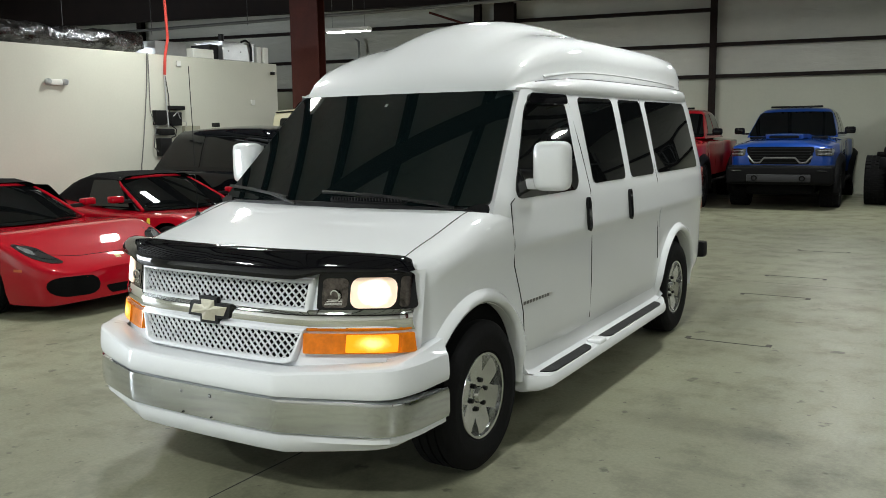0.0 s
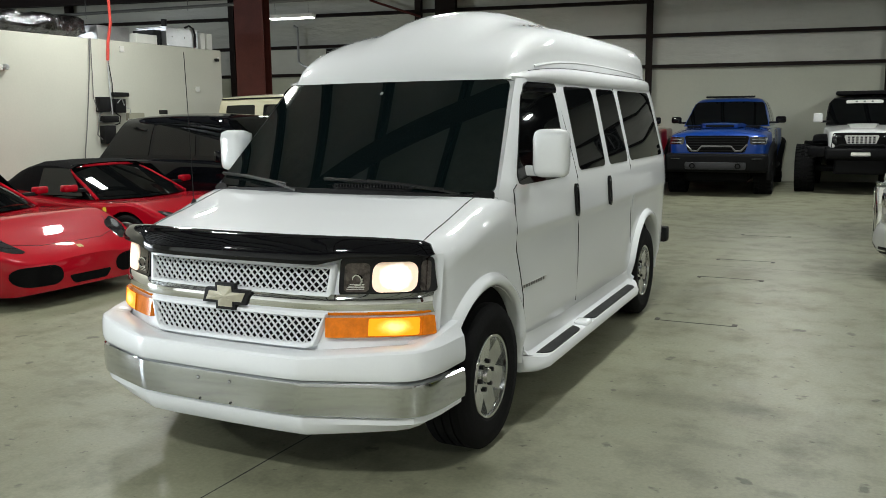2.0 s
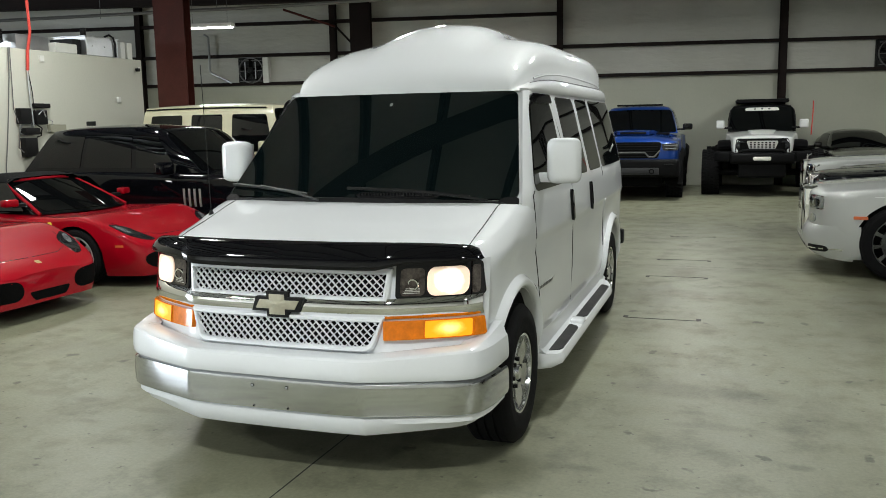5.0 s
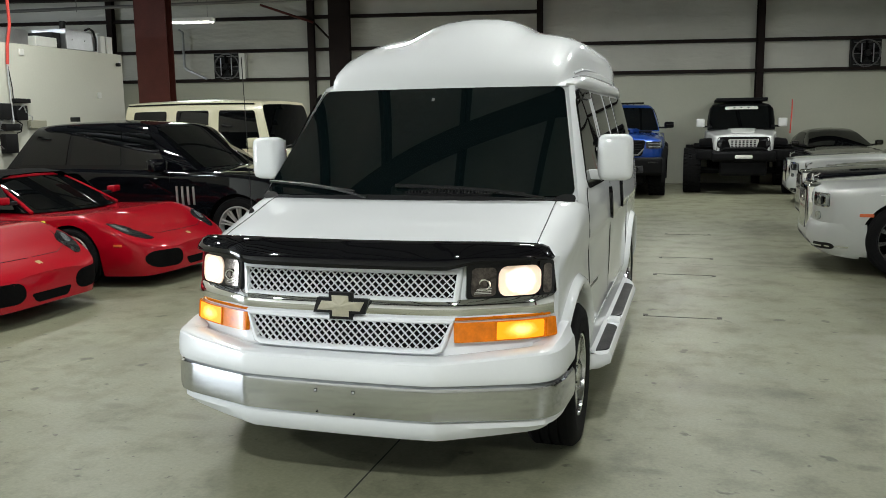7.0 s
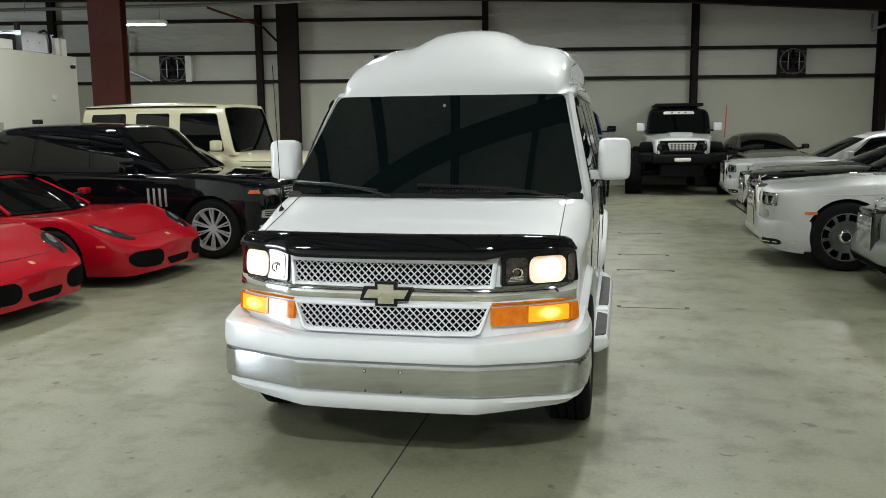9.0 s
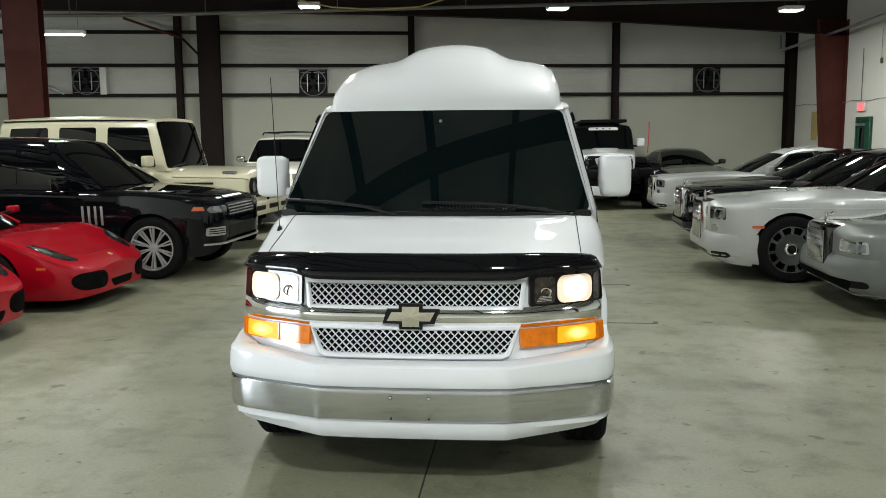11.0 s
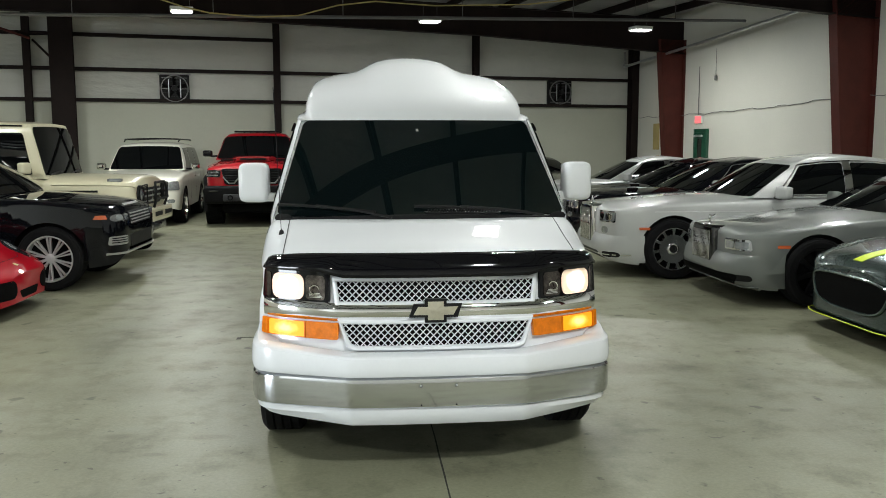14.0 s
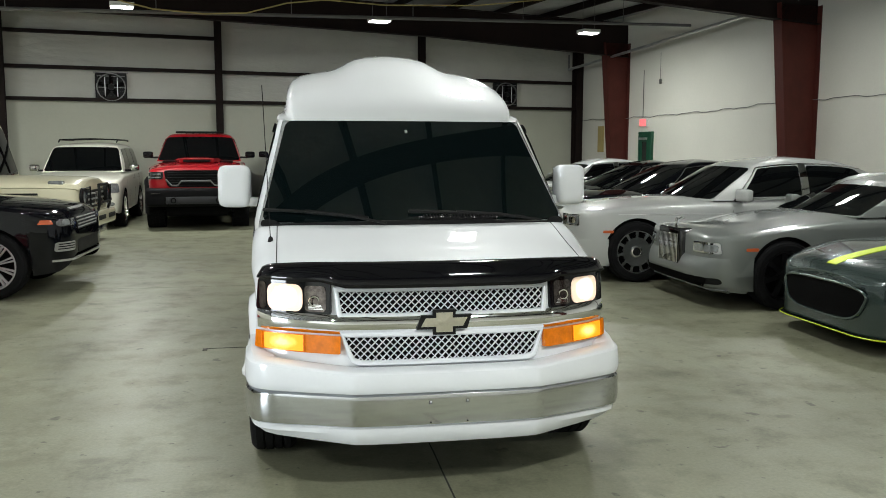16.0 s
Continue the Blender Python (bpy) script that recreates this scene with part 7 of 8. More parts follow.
    for y in gaps:
        c.line("door_gap", [c.flank(y, z) for z in (0.3, 0.5, hood_z - 0.1, hood_z - 0.03 + climb * 0.9)], 0.0035)
    c.plate("door_handle", c.flank, y0 + 1.25, y0 + 1.45, hood_z - 0.09 + climb * 0.7, hood_z - 0.06 + climb * 0.7, mt=M_CHROME, label="chrome door handle", out=(1, 0, 0), nu=4, nv=2, off=0.03, thick=0.03)
    c.mirrors(W / 2 + 0.07, y0 + 0.45, hood_z + 0.09 + climb, 0.24, 0.17, 0.13, paint)
    return c


# -- low dark-green sports car with lime stripes
def sports(m):
    c = Car("sports_car", m, "dark green sports car with lime stripe and splitter edge", P_DKGREEN, 4.6, 1.95,
            [(0, 0.52), (0.03, 0.66), (0.1, 0.79), (0.22, 0.87), (0.45, 0.925), (0.9, 0.965), (1.5, 0.95), (3.4, 0.97), (4.3, 0.94), (4.6, 0.8)],
            [(0, 0.66), (0.1, 0.73), (0.3, 0.79), (0.8, 0.88), (1.4, 0.95), (1.9, 0.99), (3.8, 0.97), (4.6, 0.9)],
            [(0, 0.60), (0.1, 0.66), (0.3, 0.735), (0.8, 0.84), (1.4, 0.86), (3.4, 0.92), (4.6, 0.86)],
            [(0, 0.17), (4.2, 0.15), (4.6, 0.3)], (0.85, 3.5), 0.36, 0.27, 0.26, "five", M_ALLOY_DARK, arch=0.04, tuck=0.96, crown=0.9)
    c.cabin(1.65, 2.5, 3.2, 4.2, 0.95, 1.26, 0.78, 0.58, windows=((2.15, 3.2, 2.55, 3.1),), crown=0.2, roof_crown=0.03)
    part("grille", patch(c.nose, (-0.46, -0.66), (0.46, 0.66), 0.27, 0.58, 16, 8, 0.006, 0.03, 0.16, 0.10, out=(0, -1, 0)), M_UNDER, c.ob, "wide black oval grille")
    loop = []
    for k in range(49):
        a = 2 * math.pi * k / 48
        ca, sa = math.cos(a), math.sin(a)
        z = 0.425 + 0.158 * math.copysign(abs(sa) ** 0.55, sa)
        loop.append(c.nose(math.copysign(abs(ca) ** 0.55, ca) * lerp(0.50, 0.665, (z - 0.267) / 0.316), z) + Vector((0, -0.01, 0)))
    part("grille_frame", tube(loop, 0.014, 6), P_DKGREEN, c.ob, "dark rim round the grille")
    edge = [Vector((x, c.nose(x, 0.2).y - 0.04, 0.15)) for x in [lerp(-0.9, 0.9, k / 20) for k in range(21)]]
    part("splitter", grid([[p + Vector((0, 0, 0.02)), p, p + Vector((0, 0.2, 0))] for p in edge]), M_BLACK, c.ob, "black front splitter")
    part("splitter_edge", tube([p + Vector((0, -0.004, 0.008)) for p in edge], 0.006, 6), P_LIME, c.ob, "lime splitter edge")
    part("stripe", patch(lambda y, x: Vector((x, y, c.top(y))), 0.08, 1.5, -0.07, 0.07, 16, 2, 0.005, 0.006, out=(0, -0.3, 1)), P_LIME, c.ob, "lime hood stripe")
    c.plate("headlamp", c.skin, (0.30, 0.40), (0.85, 0.80), 7.2, 8.8, mt=M_LAMP_DIM, label="dark swept headlamp", out=(0.4, -0.4, 1), nu=8, nv=4, off=0.005, ru=0.1, rv=0.5)
    c.mirrors(1.0, 2.05, 1.02, 0.18, 0.11, 0.12)
    return c


# -- low dark coupe by the back wall
def dark_coupe(m, paint, name, label):
    c = Car(name, m, label, paint, 4.7, 1.9,
            [(0, 0.55), (0.04, 0.70), (0.12, 0.82), (0.3, 0.9), (0.8, 0.94), (4.0, 0.94), (4.7, 0.8)],
            [(0, 0.62), (0.1, 0.70), (0.4, 0.79), (1.2, 0.92), (1.7, 0.97), (3.6, 0.97), (4.7, 0.9)],
            [(0, 0.58), (0.1, 0.65), (0.4, 0.74), (1.2, 0.86), (4.0, 0.92), (4.7, 0.86)],
            [(0, 0.18), (4.2, 0.17), (4.7, 0.3)], (0.85, 3.55), 0.34, 0.25, 0.24, "five", M_ALLOY, arch=0.04, tuck=0.95)
    c.cabin(1.6, 2.35, 3.2, 4.0, 0.94, 1.33, 0.80, 0.60, windows=((2.1, 3.1, 2.45, 3.05),), crown=0.18, roof_crown=0.04)
    c.plate("headlamp", c.skin, (0.25, 0.35), (0.8, 0.7), 7.0, 8.8, mt=M_LAMP_OFF, label="swept headlamp", out=(0.4, -0.4, 1), nu=8, nv=4, off=0.005, ru=0.1, rv=0.5)
    part("grille", patch(c.nose, -0.4, 0.4, 0.3, 0.52, 12, 5, 0.006, 0.03, 0.1, 0.08, out=(0, -1, 0)), M_BLACK, c.ob, "dark grille")
    c.mirrors(1.0, 1.95, 1.02, 0.18, 0.12, 0.12)
    return c


roadster(at(-4.08, 2.88, 90), "red mid-engined convertible with black cloth roof")
roadster(at(-3.95, 5.12, 90), "red mid-engined convertible with black cloth roof")
luxury_suv(at(-3.32, 7.42, 89))
box_suv(at(-3.83, 10.24, 88) @ Matrix.Diagonal((1, 1, 1.045, 1)))
full_suv(at(-5.35, 15.2, 3))
dark_coupe(at(-4.3, 12.9, 90), P_NAVY, "sedan", "dark navy sedan parked beside the cream off-roader")
pickup(at(-2.75, 14.95, 3), P_RED2, "red wide-body pickup truck with hood scoop", M_BLACK)
pickup(at(-0.20, 15.95, 2), P_BLUE, "blue wide-body pickup truck with hood scoop", M_BLACK_MATT)
trail_rig(at(2.55, 17.35, 0) @ Matrix.Diagonal((1.11, 1, 1.05, 1)))
dark_coupe(at(5.2, 18.2, 9) @ Matrix.Diagonal((1, 1, 1.07, 1)), P_DKBROWN, "coupe", "dark bronze coupe parked near the back wall")
stately(at(3.35, 15.4, -90), "limousine", P_SILVER, "silver limousine with chrome temple grille", 5.4, 1.95, 1.55, (1.75, 2.55, 4.0, 4.9), 0.98)
stately(at(3.85, 13.1, -90), "luxury_coupe", P_BLACK, "black luxury coupe parked between the limousines", 5.2, 1.95, 1.53, (1.5, 2.3, 3.4, 4.6), 0.94, coupe=True, dark=True, ornament=False, rim="five", rim_mat=M_ALLOY_DARK, climb=0.04)
stately(at(3.12, 10.5, -90), "limousine", P_BLACK, "black limousine with chrome temple grille", 5.6, 1.99, 1.58, (1.95, 2.7, 4.0, 4.9), 1.0)
M_DISC = mat("polished_disc", (0.62, 0.63, 0.64), 0.24, metal=1.0, vary=0.1, scale=8)
stately(at(2.87, 7.55, -90), "limousine", P_SILVER, "silver limousine with chrome temple grille and disc wheels", 5.83, 1.99, 1.665, (1.86, 2.56, 4.25, 5.35), 1.02, wheels=(0.87, 4.44), r=0.405, rim="disc", rim_mat=M_DISC, climb=0.035)
stately(at(3.68, 5.35, -90), "luxury_coupe", P_GREY, "grey luxury coupe with dark grille and slim lamps", 5.27, 1.95, 1.50, (1.70, 2.42, 3.4, 4.7), 0.91, rim="five", rim_mat=M_ALLOY_DARK, lamp="slim", wheels=(0.87, 3.98), coupe=True, r=0.385, dark=True, climb=0.085)
sports(at(4.05, 3.0, -90))


# ---------------- lamps and services ----------------
def luminaire(m, w, d, label, power, drop, group="high-bay lamps"):
    ob = thing("ceiling_lamp", m, label, "lamp", group)
    part("housing", box(-w / 2 - 0.03, w / 2 + 0.03, -d / 2 - 0.03, d / 2 + 0.03, 0.02, 0.10, bevel=0.015), M_PLASTIC_W, ob, "white lamp housing")
    part("diffuser", box(-w / 2, w / 2, -d / 2, d / 2, 0.0, 0.018, bevel=0.004, seg=1), M_TUBE, ob, "glowing diffuser")
    for s in (1, -1):
        part("hanger", tube([(s * w * 0.4, 0, 0.1), (s * w * 0.4, 0, drop + 0.02)], 0.004, 5), M_PIPE, ob)
    la = bpy.data.lights.new("lamp_light", "AREA")
    la.shape, la.size, la.size_y, la.energy = "RECTANGLE", w, d, power
    la.color = LAMP_COLOR
    lo = new("lamp_light", la)
    lo.parent = ob
    lo.location = (0, 0, -0.006)
    return ob


LAMP_COLOR = (0.965, 1.0, 0.96)
POWER = 119.0
ROW_POWER = {-5.6: 1.3, -12.2: 0.65, -17.0: 1.05, -24.4: 2.3}


def share(u):
    """The front bays: the lamps towards the gate are the stronger ones."""
    return 0.75 if u > -9 else 1.0


for v, us in ((-5.6, (-18.6, -13.5, -8.2, -2.95)), (-12.2, (-18.2, -13.5, -8.2, -2.95)), (-17.0, (-20.2, -15.3, -10.4, -5.5)), (-24.4, (-18.2, -11.7, -5.5))):
    for u in us:
        z = 4.5 if u > -16 or v < -6 else 3.92
        luminaire(HALL @ Matrix.Translation((u, v, z)), 0.40 if z > 4 else 1.0, 0.30 if z > 4 else 0.18, "bright rectangular LED high-bay lamp", POWER * ROW_POWER[v] * (share(u) if v < -14 else 1.5 if u < -16 and v > -6 else 1.3 if u < -12 and v > -6 else 1.3 if u < -16 else 1.0), roof_z(u) - z)


def pipe(name, pts, r, material, label, category, sides=8):
    return tagged(finish(name, tube(pts, r, sides), material), label, category, kind="structure")


# sprinkler pipes
pipe("sprinkler_pipe", [hall(-33, -6.4, 4.0), hall(-16.4, -6.4, 4.23), hall(-9.6, -6.4, 4.44), hall(-0.6, -6.4, 4.72)], 0.035, M_PIPE, "grey sprinkler pipe under the roof", "pipe")
pipe("sprinkler_pipe", [hall(-0.55, -0.4, 4.16), hall(-0.55, -3.8, 4.385), hall(-0.55, -7.3, 4.63), hall(-0.55, -9.6, 4.8), hall(-0.55, -14, 5.1)], 0.04, M_GALV, "galvanised pipe along the side wall", "pipe")
pipe("pipe_drop", [hall(-0.55, -0.4, 4.16), hall(-0.55, -0.4, 4.6)], 0.03, M_PIPE, "pipe drop in the corner", "pipe")
for k in range(12):
    u = -2.5 - 2.6 * k
    pipe("pipe_hanger", [hall(u, -6.4, 4.70 + 0.029 * u), hall(u, -6.4, roof_z(u) + 0.02)], 0.008, M_PIPE, "pipe hanger rod", "hanger", 5)
pipe("roof_cable", [hall(-14.8, -7.0, 4.85), hall(-13.94, -7.0, 4.54), hall(-13.5, -7.0, 4.41), hall(-13.0, -7.0, 4.31), hall(-12.1, -7.0, 4.27), hall(-11.29, -7.0, 4.33), hall(-10.51, -7.0, 4.56), hall(-9.76, -7.0, 4.67), hall(-8.5, -7.0, 4.64), hall(-6.5, -7.0, 4.75), hall(-4.0, -7.0, 5.1)], 0.014, M_YELLOW, "yellow cable slung under the roof", "cable", 5)

# wall fans
def fan(u, z):
    ob = thing("wall_fan", HALL @ Matrix.Translation((u, -0.03, z)), "black exhaust fan in the insulated wall", "fan", "wall fans")
    part("housing", box(-0.38, 0.38, -0.10, 0.06, -0.36, 0.36, bevel=0.02, seg=1), M_BLACK, ob, "black square fan housing")
    part("shroud", lathe([(0.33, -0.10), (0.34, -0.16), (0.355, -0.16), (0.36, -0.10)], 32, "y"), M_PIPE, ob)
    for k in range(5):
        part("blade", box(-0.05, 0.05, -0.008, 0.008, 0.05, 0.31, Matrix.Translation((0, -0.13, 0)) @ Matrix.Rotation(k * 2 * math.pi / 5, 4, "Y") @ Matrix.Rotation(0.5, 4, "Z"), bevel=0.004, seg=1), M_UNDER, ob, "dark fan blade")
    part("motor", lathe([(0.001, -0.24), (0.07, -0.235), (0.08, -0.2), (0.08, -0.12)], 18, "y"), M_BLACK, ob, "motor")
    for x in (-0.15, 0.15):
        part("bracket", box(x - 0.012, x + 0.012, -0.19, -0.165, -0.24, 0.24, bevel=0.005, seg=1), M_GALV, ob, "pale upright bracket")
    for z_ in (-0.38, 0.36):
        part("trim", box(-0.42, 0.42, -0.06, 0.0, z_, z_ + 0.025), M_PIPE, ob, smooth=False)
    for k in range(7):
        part("louvre", box(-0.33, 0.33, -0.135, -0.105, -0.30 + 0.095 * k, -0.285 + 0.095 * k), M_PIPE if k % 3 == 0 else M_BLACK, ob, "fan grille bar", smooth=False)
    return ob


fan(-13.72, 3.30)
fan(-2.55, 3.37)
fan(-19.7, 3.35)
tagged(finish("wall_panel", box(-19.34, -19.17, -0.2, 0.03, 3.0, 3.71, HALL, bevel=0.012, seg=1), M_PLASTIC_W), "white panel standing beside the wall fan", "panel", kind="structure")
pipe("wall_conduit", [hall(-21.02, -0.2, 4.38), hall(-20.9, -0.2, 4.30), hall(-20.9, -0.2, 3.36), hall(-20.82, -0.2, 3.28), hall(-20.27, -0.2, 3.02)], 0.035, M_GALV, "bent grey conduit on the back wall", "conduit", 8)
pipe("tie_rod", [hall(-18.57, -0.5, 4.95), hall(-17.12, -0.5, 4.45)], 0.032, M_STEEL_RED, "red slanting brace between the steel columns", "brace", 8)
pipe("tie_rod", [hall(-17.08, -0.5, 4.43), hall(-16.69, -0.5, 4.02)], 0.03, M_STEEL_DARK, "dark slanting brace between the steel columns", "brace", 8)

# exit door, sign and board on the side wall
door = thing("door_1", HALL @ Matrix.Translation((0, -3.85, 0)), "dark green steel exit door in the side wall", "door", kind="structure")
part("door_leaf", box(-0.055, -0.02, -0.25, 0.25, 0.01, 2.13, bevel=0.006, seg=1), M_GREEN, door, "green door leaf")
for a, b, z0, z1 in ((-0.31, -0.25, 0, 2.22), (0.25, 0.31, 0, 2.22), (-0.25, 0.25, 2.13, 2.22)):
    part("door_frame", box(-0.085, 0.0, a, b, z0, z1, bevel=0.006, seg=1), M_GREEN, door, "green door frame")
part("push_bar", box(-0.12, -0.06, -0.22, 0.22, 1.0, 1.06, bevel=0.012), M_GALV, door, "steel push bar")
part("door_window", box(-0.058, -0.05, -0.05, 0.15, 1.45, 1.95), M_GLASS, door)
part("door_closer", box(-0.12, -0.056, -0.1, 0.25, 2.0, 2.06, bevel=0.01, seg=1), M_GALV, door)
sign = thing("exit_sign", HALL @ Matrix.Translation((0, -3.72, 2.47)), "small glowing red exit sign above the door", "sign")
part("sign_box", box(-0.07, 0.0, -0.16, 0.16, -0.11, 0.11, bevel=0.01, seg=1), M_PLASTIC_W, sign)
part("sign_face", box(-0.076, -0.071, -0.145, 0.145, -0.095, 0.095), M_EXIT, sign, "red lit face", smooth=False)
tagged(finish("notice_board", box(-0.03, 0.0, -1.62, -1.3, 1.65, 2.42, HALL, bevel=0.006, seg=1), M_SIGN), "narrow tan notice board on the side wall", "board")
_sag = curve([(-20, 2.8), (-12, 2.8), (-8.8, 2.77), (-6.8, 2.68), (-5.5, 2.66), (-4.0, 2.63), (-2.0, 2.62), (-0.4, 2.62)])
pipe("wall_cable", [hall(-0.03, v, _sag(v) + 0.018 * math.sin(v * 5.1) + 0.012 * math.sin(v * 11.3)) for v in (-0.4 - 0.2 * k for k in range(98))], 0.008, M_PIPE, "thin dark cable strung along the side wall", "cable", 5)
pipe("wall_conduit", [hall(-0.03, -3.66, 2.6), hall(-0.03, -3.66, 3.9)], 0.010, M_PIPE, "thin conduit above the exit sign", "conduit", 5)
pipe("pull_cord", [hall(-0.05, -4.45, 4.3), hall(-0.05, -4.45, 3.6)], 0.006, M_PIPE, "hanging cord", "cord", 5)
tagged(finish("pull_handle", box(-0.08, -0.02, -4.48, -4.42, 3.47, 3.6, HALL, bevel=0.01, seg=1), M_PIPE), "small grey handle on a hanging cord", "handle")

# services on the partition room
duct = thing("flexible_duct", None, "foil-wrapped flexible duct lying on the partition room", "duct")
dp = []
for k in range(171):
    t = max(0.0, (k - 158) / 12)
    dp.append(Vector((PX - 0.24 + 0.06 * math.sin(k * 0.22) - 0.10 * t * t, lerp(-1.2, 7.35, min(k, 164) / 164) + 0.02 * t, PZ + 0.17 + 0.012 * math.sin(k * 0.6) + 0.05 * math.sin(t * 3.0) - 0.07 * t * t)))
bmd = tube(dp, 0.165, 22)
for vtx in bmd.verts:
    n = noise.noise(vtx.co * 6) + 0.8 * noise.noise(vtx.co * 19) + 0.4 * noise.noise(vtx.co * 43)
    vtx.co += vtx.normal * 0.022 * n
part("duct_body", bmd, M_DUCT, duct, "crinkled foil duct", angle=14)
for y in (1.1, 3.2, 5.3, 6.75):
    part("duct_strap", lathe([(0.172, y - 0.02), (0.186, y - 0.018), (0.186, y + 0.018), (0.172, y + 0.02)], 22, "y"), M_BLACK, duct, "dark strap round the duct").location = (PX - 0.24, 0, PZ + 0.17)
ac = thing("air_handler", None, "galvanised air handler on top of the partition room", "air handler")
FX = PX - 0.07                 # front faces, just behind the room's edge
part("cabinet", box(FX - 0.7, FX, 9.15, 9.98, PZ + 0.01, PZ + 0.34, bevel=0.008, seg=1), M_GALV, ac, "grey sheet-metal cabinet")
part("cabinet_lip", box(FX - 0.71, FX + 0.012, 9.13, 10.0, PZ + 0.335, PZ + 0.352, bevel=0.004, seg=1), M_GALV, ac)
for y in (9.3, 9.62):
    part("screw_head", lathe([(0.001, 0.006), (0.012, 0.005), (0.014, 0.0)], 10, "x"), M_PIPE, ac).location = (FX, y, PZ + 0.18)
part("duct_transition", box(FX - 0.6, FX - 0.05, 7.62, 8.32, PZ + 0.01, PZ + 0.25, bevel=0.02), M_GALV, ac, "grey duct transition")
part("filter_box", box(FX - 0.5, FX, 8.42, 8.92, PZ + 0.01, PZ + 0.17, bevel=0.008, seg=1), M_PLASTIC_W, ac, "white filter box")
part("fan_section", box(FX - 0.6, FX - 0.1, 8.93, 9.14, PZ + 0.01, PZ + 0.28, bevel=0.008, seg=1), M_BLACK, ac, "dark fan section")
part("hose", tube([(FX + 0.01, 9.62, PZ + 0.36), (FX + 0.03, 9.72, PZ + 0.40), (FX + 0.035, 9.82, PZ + 0.36), (FX + 0.03, 9.87, PZ + 0.24), (FX + 0.02, 9.88, PZ + 0.02)], 0.02, 8), M_BLACK, ac, "black hose loop")
part("flue", tube([(FX - 0.2, 9.32, PZ + 0.34), (FX - 0.2, 9.32, PZ + 0.50)], 0.05, 12), M_BLACK, ac, "short black flue")
for y0, y1 in ((10.08, 10.20), (10.26, 10.40)):
    part("vent_panel", box(FX - 0.1, FX - 0.02, y0, y1, PZ + 0.01, PZ + 0.31, bevel=0.006, seg=1), M_PLASTIC_W, ac, "pale upright vent panel")

em = thing("emergency_light", None, "twin-head emergency light on the partition wall", "emergency light")
part("battery_box", box(PX, PX + 0.06, 5.46, 5.66, 2.475, 2.56, bevel=0.012, seg=2), M_PLASTIC_W, em, "white battery box")
for y in (5.42, 5.71):
    o = part("lamp_head", lathe([(0.001, 0.09), (0.035, 0.088), (0.048, 0.07), (0.05, 0.03), (0.03, 0.0), (0.001, 0.0)], 18, "x"), M_GALV, em, "clear lamp head")
    o.location = (PX, y, 2.525)

cam_box = thing("security_camera", None, "small security camera at the partition corner", "security camera")
part("camera_body", box(PX, PX + 0.07, 10.33, 10.40, 2.84, 2.90, bevel=0.012), M_BLACK, cam_box)
part("camera_mount", box(PX, PX + 0.02, 10.40, 10.46, 2.86, 2.93, bevel=0.005, seg=1), M_PLASTIC_W, cam_box)

comp = thing("wall_equipment", None, "dark control boxes and hose reel fittings on the partition wall", "equipment")
part("control_box", box(PX, PX + 0.11, 7.36, 7.59, 1.87, 2.12, bevel=0.012), M_BLACK, comp, "black control box")
part("valve_box", box(PX, PX + 0.13, 7.67, 7.90, 1.86, 2.09, bevel=0.012), M_BLACK, comp, "black valve box")
part("bracket_bar", box(PX, PX + 0.10, 7.68, 8.02, 2.13, 2.20, bevel=0.01, seg=1), M_BLACK, comp, "dark bracket bar")
part("lever", tube([(PX + 0.14, 7.70, 2.02), (PX + 0.16, 7.78, 2.10), (PX + 0.15, 7.84, 1.98)], 0.010, 6), M_GALV, comp, "pale lever")
part("clamp", box(PX, PX + 0.14, 7.41, 7.72, 1.70, 1.81, bevel=0.02), M_BLACK, comp, "black clamp")
part("lower_box", box(PX, PX + 0.12, 7.41, 7.66, 1.35, 1.65, bevel=0.012), M_BLACK, comp, "black lower box")
part("beige_box", box(PX, PX + 0.08, 8.0, 8.36, 1.73, 1.86, bevel=0.008, seg=1), M_BEIGE, comp, "olive-beige junction box")
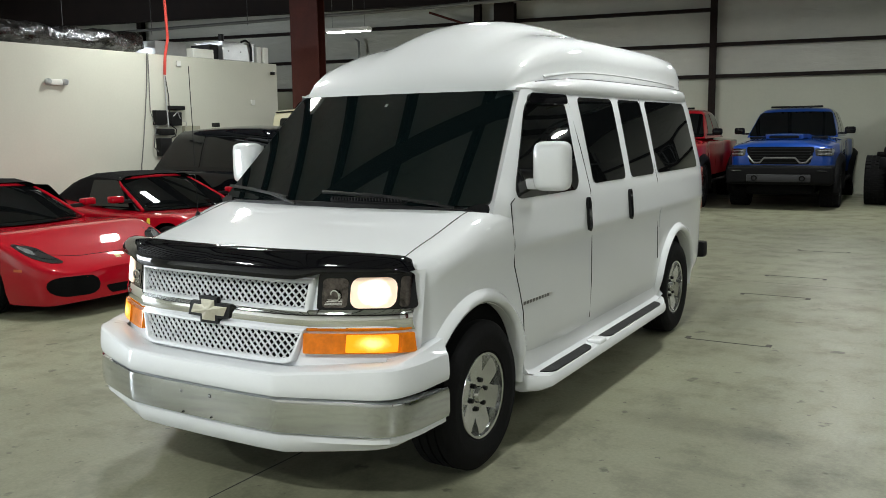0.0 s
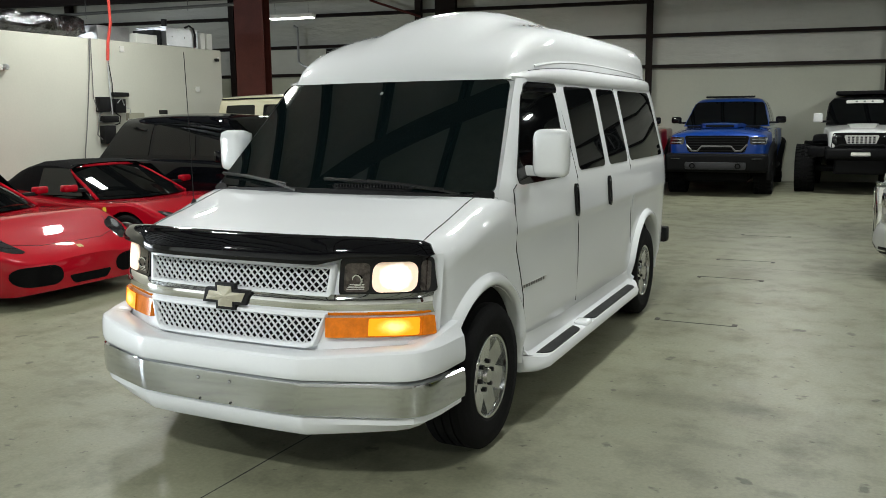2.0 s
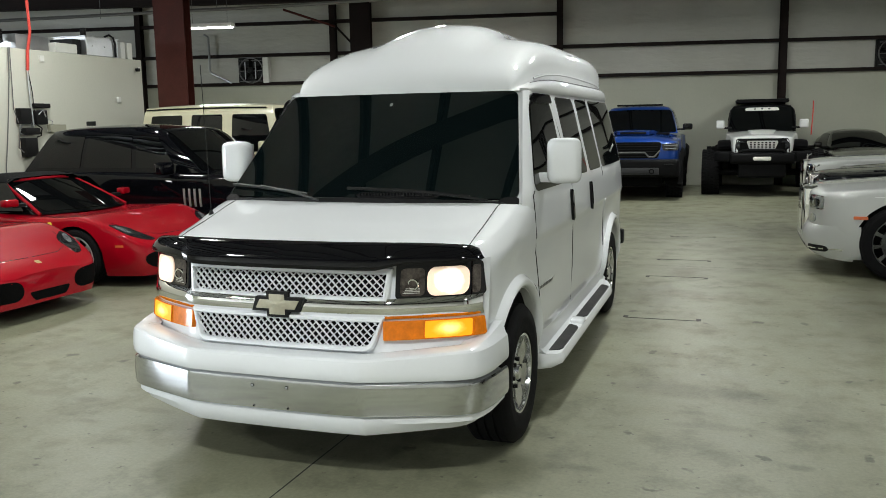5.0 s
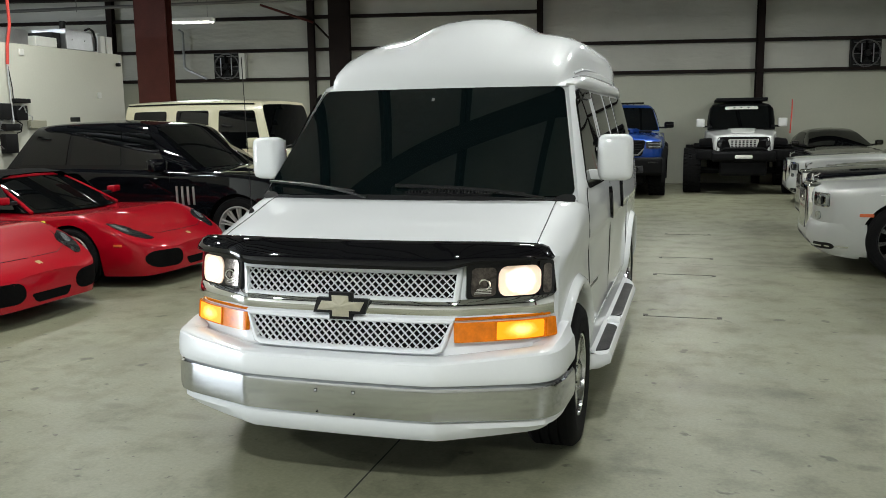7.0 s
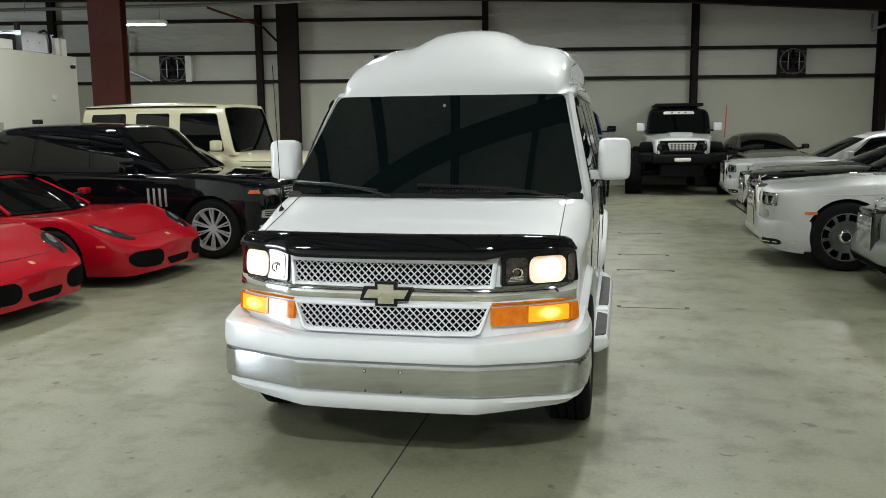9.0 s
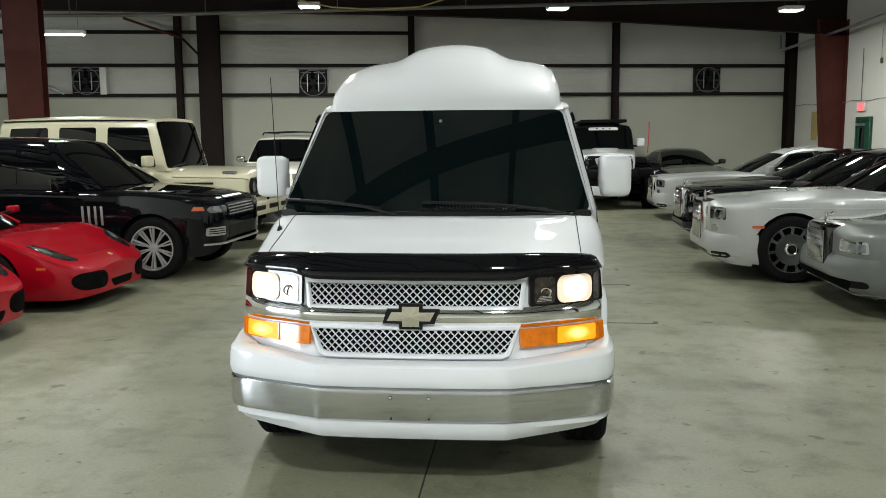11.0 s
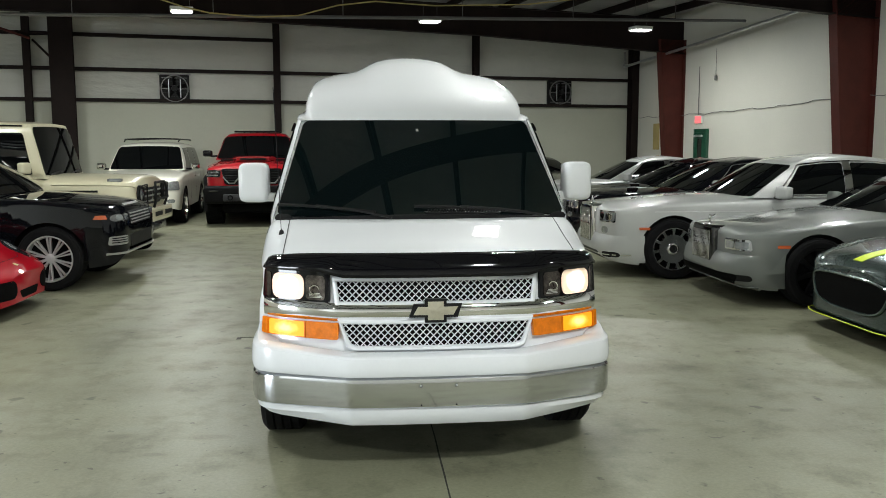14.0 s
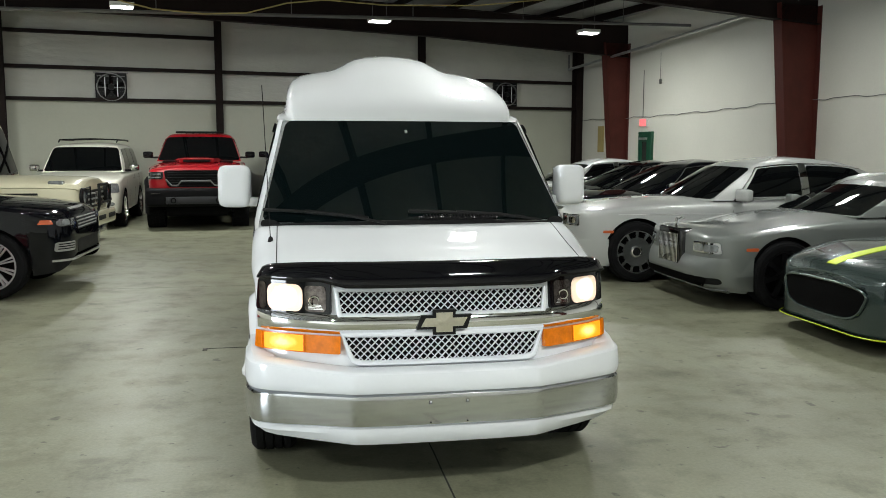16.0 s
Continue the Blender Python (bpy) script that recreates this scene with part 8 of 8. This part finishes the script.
for pts, r, mt in (([(7.44, 1.87), (7.35, 1.83), (7.36, 1.72), (7.45, 1.70)], 0.010, M_GALV), ([(7.70, 1.86), (7.78, 1.80), (7.80, 1.68), (7.70, 1.66)], 0.011, M_BLACK), ([(7.60, 1.82), (7.56, 1.88), (7.66, 1.90)], 0.009, M_GALV),
                   ([(7.92, 1.95), (8.02, 1.92), (8.04, 1.80), (7.98, 1.74)], 0.007, M_GALV), ([(7.36, 1.86), (7.31, 1.72), (7.32, 1.50), (7.40, 1.42)], 0.010, M_PIPE)):
    part("service_line", tube([(PX + 0.08 + 0.03 * math.sin(2.0 * k), y, z) for k, (y, z) in enumerate(pts)], r, 7), mt, comp)
pipe("air_hose", [(PX + 0.08, 7.69, 6.0), (PX + 0.09, 7.69, 4.6), (PX + 0.08, 7.70, 3.95), (PX + 0.07, 7.73, 3.34), (PX + 0.06, 7.66, 3.02), (PX + 0.05, 7.64, 2.72)], 0.024, M_REDHOSE, "red air hose dropping from the roof", "hose")
pipe("drop_pipe", [(PX + 0.04, 7.64, 2.72), (PX + 0.05, 7.64, 2.3), (PX + 0.09, 7.63, 1.82)], 0.013, M_GALV, "thin steel pipe on the partition", "pipe", 6)
pipe("wall_cable", [(PX + 0.03, 7.66, 2.74), (PX + 0.05, 7.70, 2.35), (PX + 0.09, 7.66, 1.9)], 0.008, M_BLACK, "thin black cable beside the pipe", "cable", 5)
pipe("wall_cable", [(PX + 0.03, 7.30, 3.06), (PX + 0.03, 7.27, 2.6), (PX + 0.03, 7.20, 2.08), (PX + 0.03, 7.13, 1.6), (PX + 0.03, 7.06, 1.2), (PX + 0.03, 7.04, 0.9)], 0.009, M_PIPE, "loose grey cable down the partition", "cable", 5)
pipe("wall_cable", [(PX + 0.035, 7.32, 3.06), (PX + 0.035, 7.31, 2.5), (PX + 0.035, 7.30, 2.1), (PX + 0.05, 7.38, 1.84)], 0.007, M_PIPE, "thin grey cable to the control box", "cable", 5)
for y, z in ((7.99, 2.93), (9.8, 2.3)):
    tagged(finish("wall_outlet", box(PX, PX + 0.03, y - 0.05, y + 0.05, z - 0.05, z + 0.05, bevel=0.006, seg=1), M_PLASTIC_W), "small white box on the partition wall", "outlet")
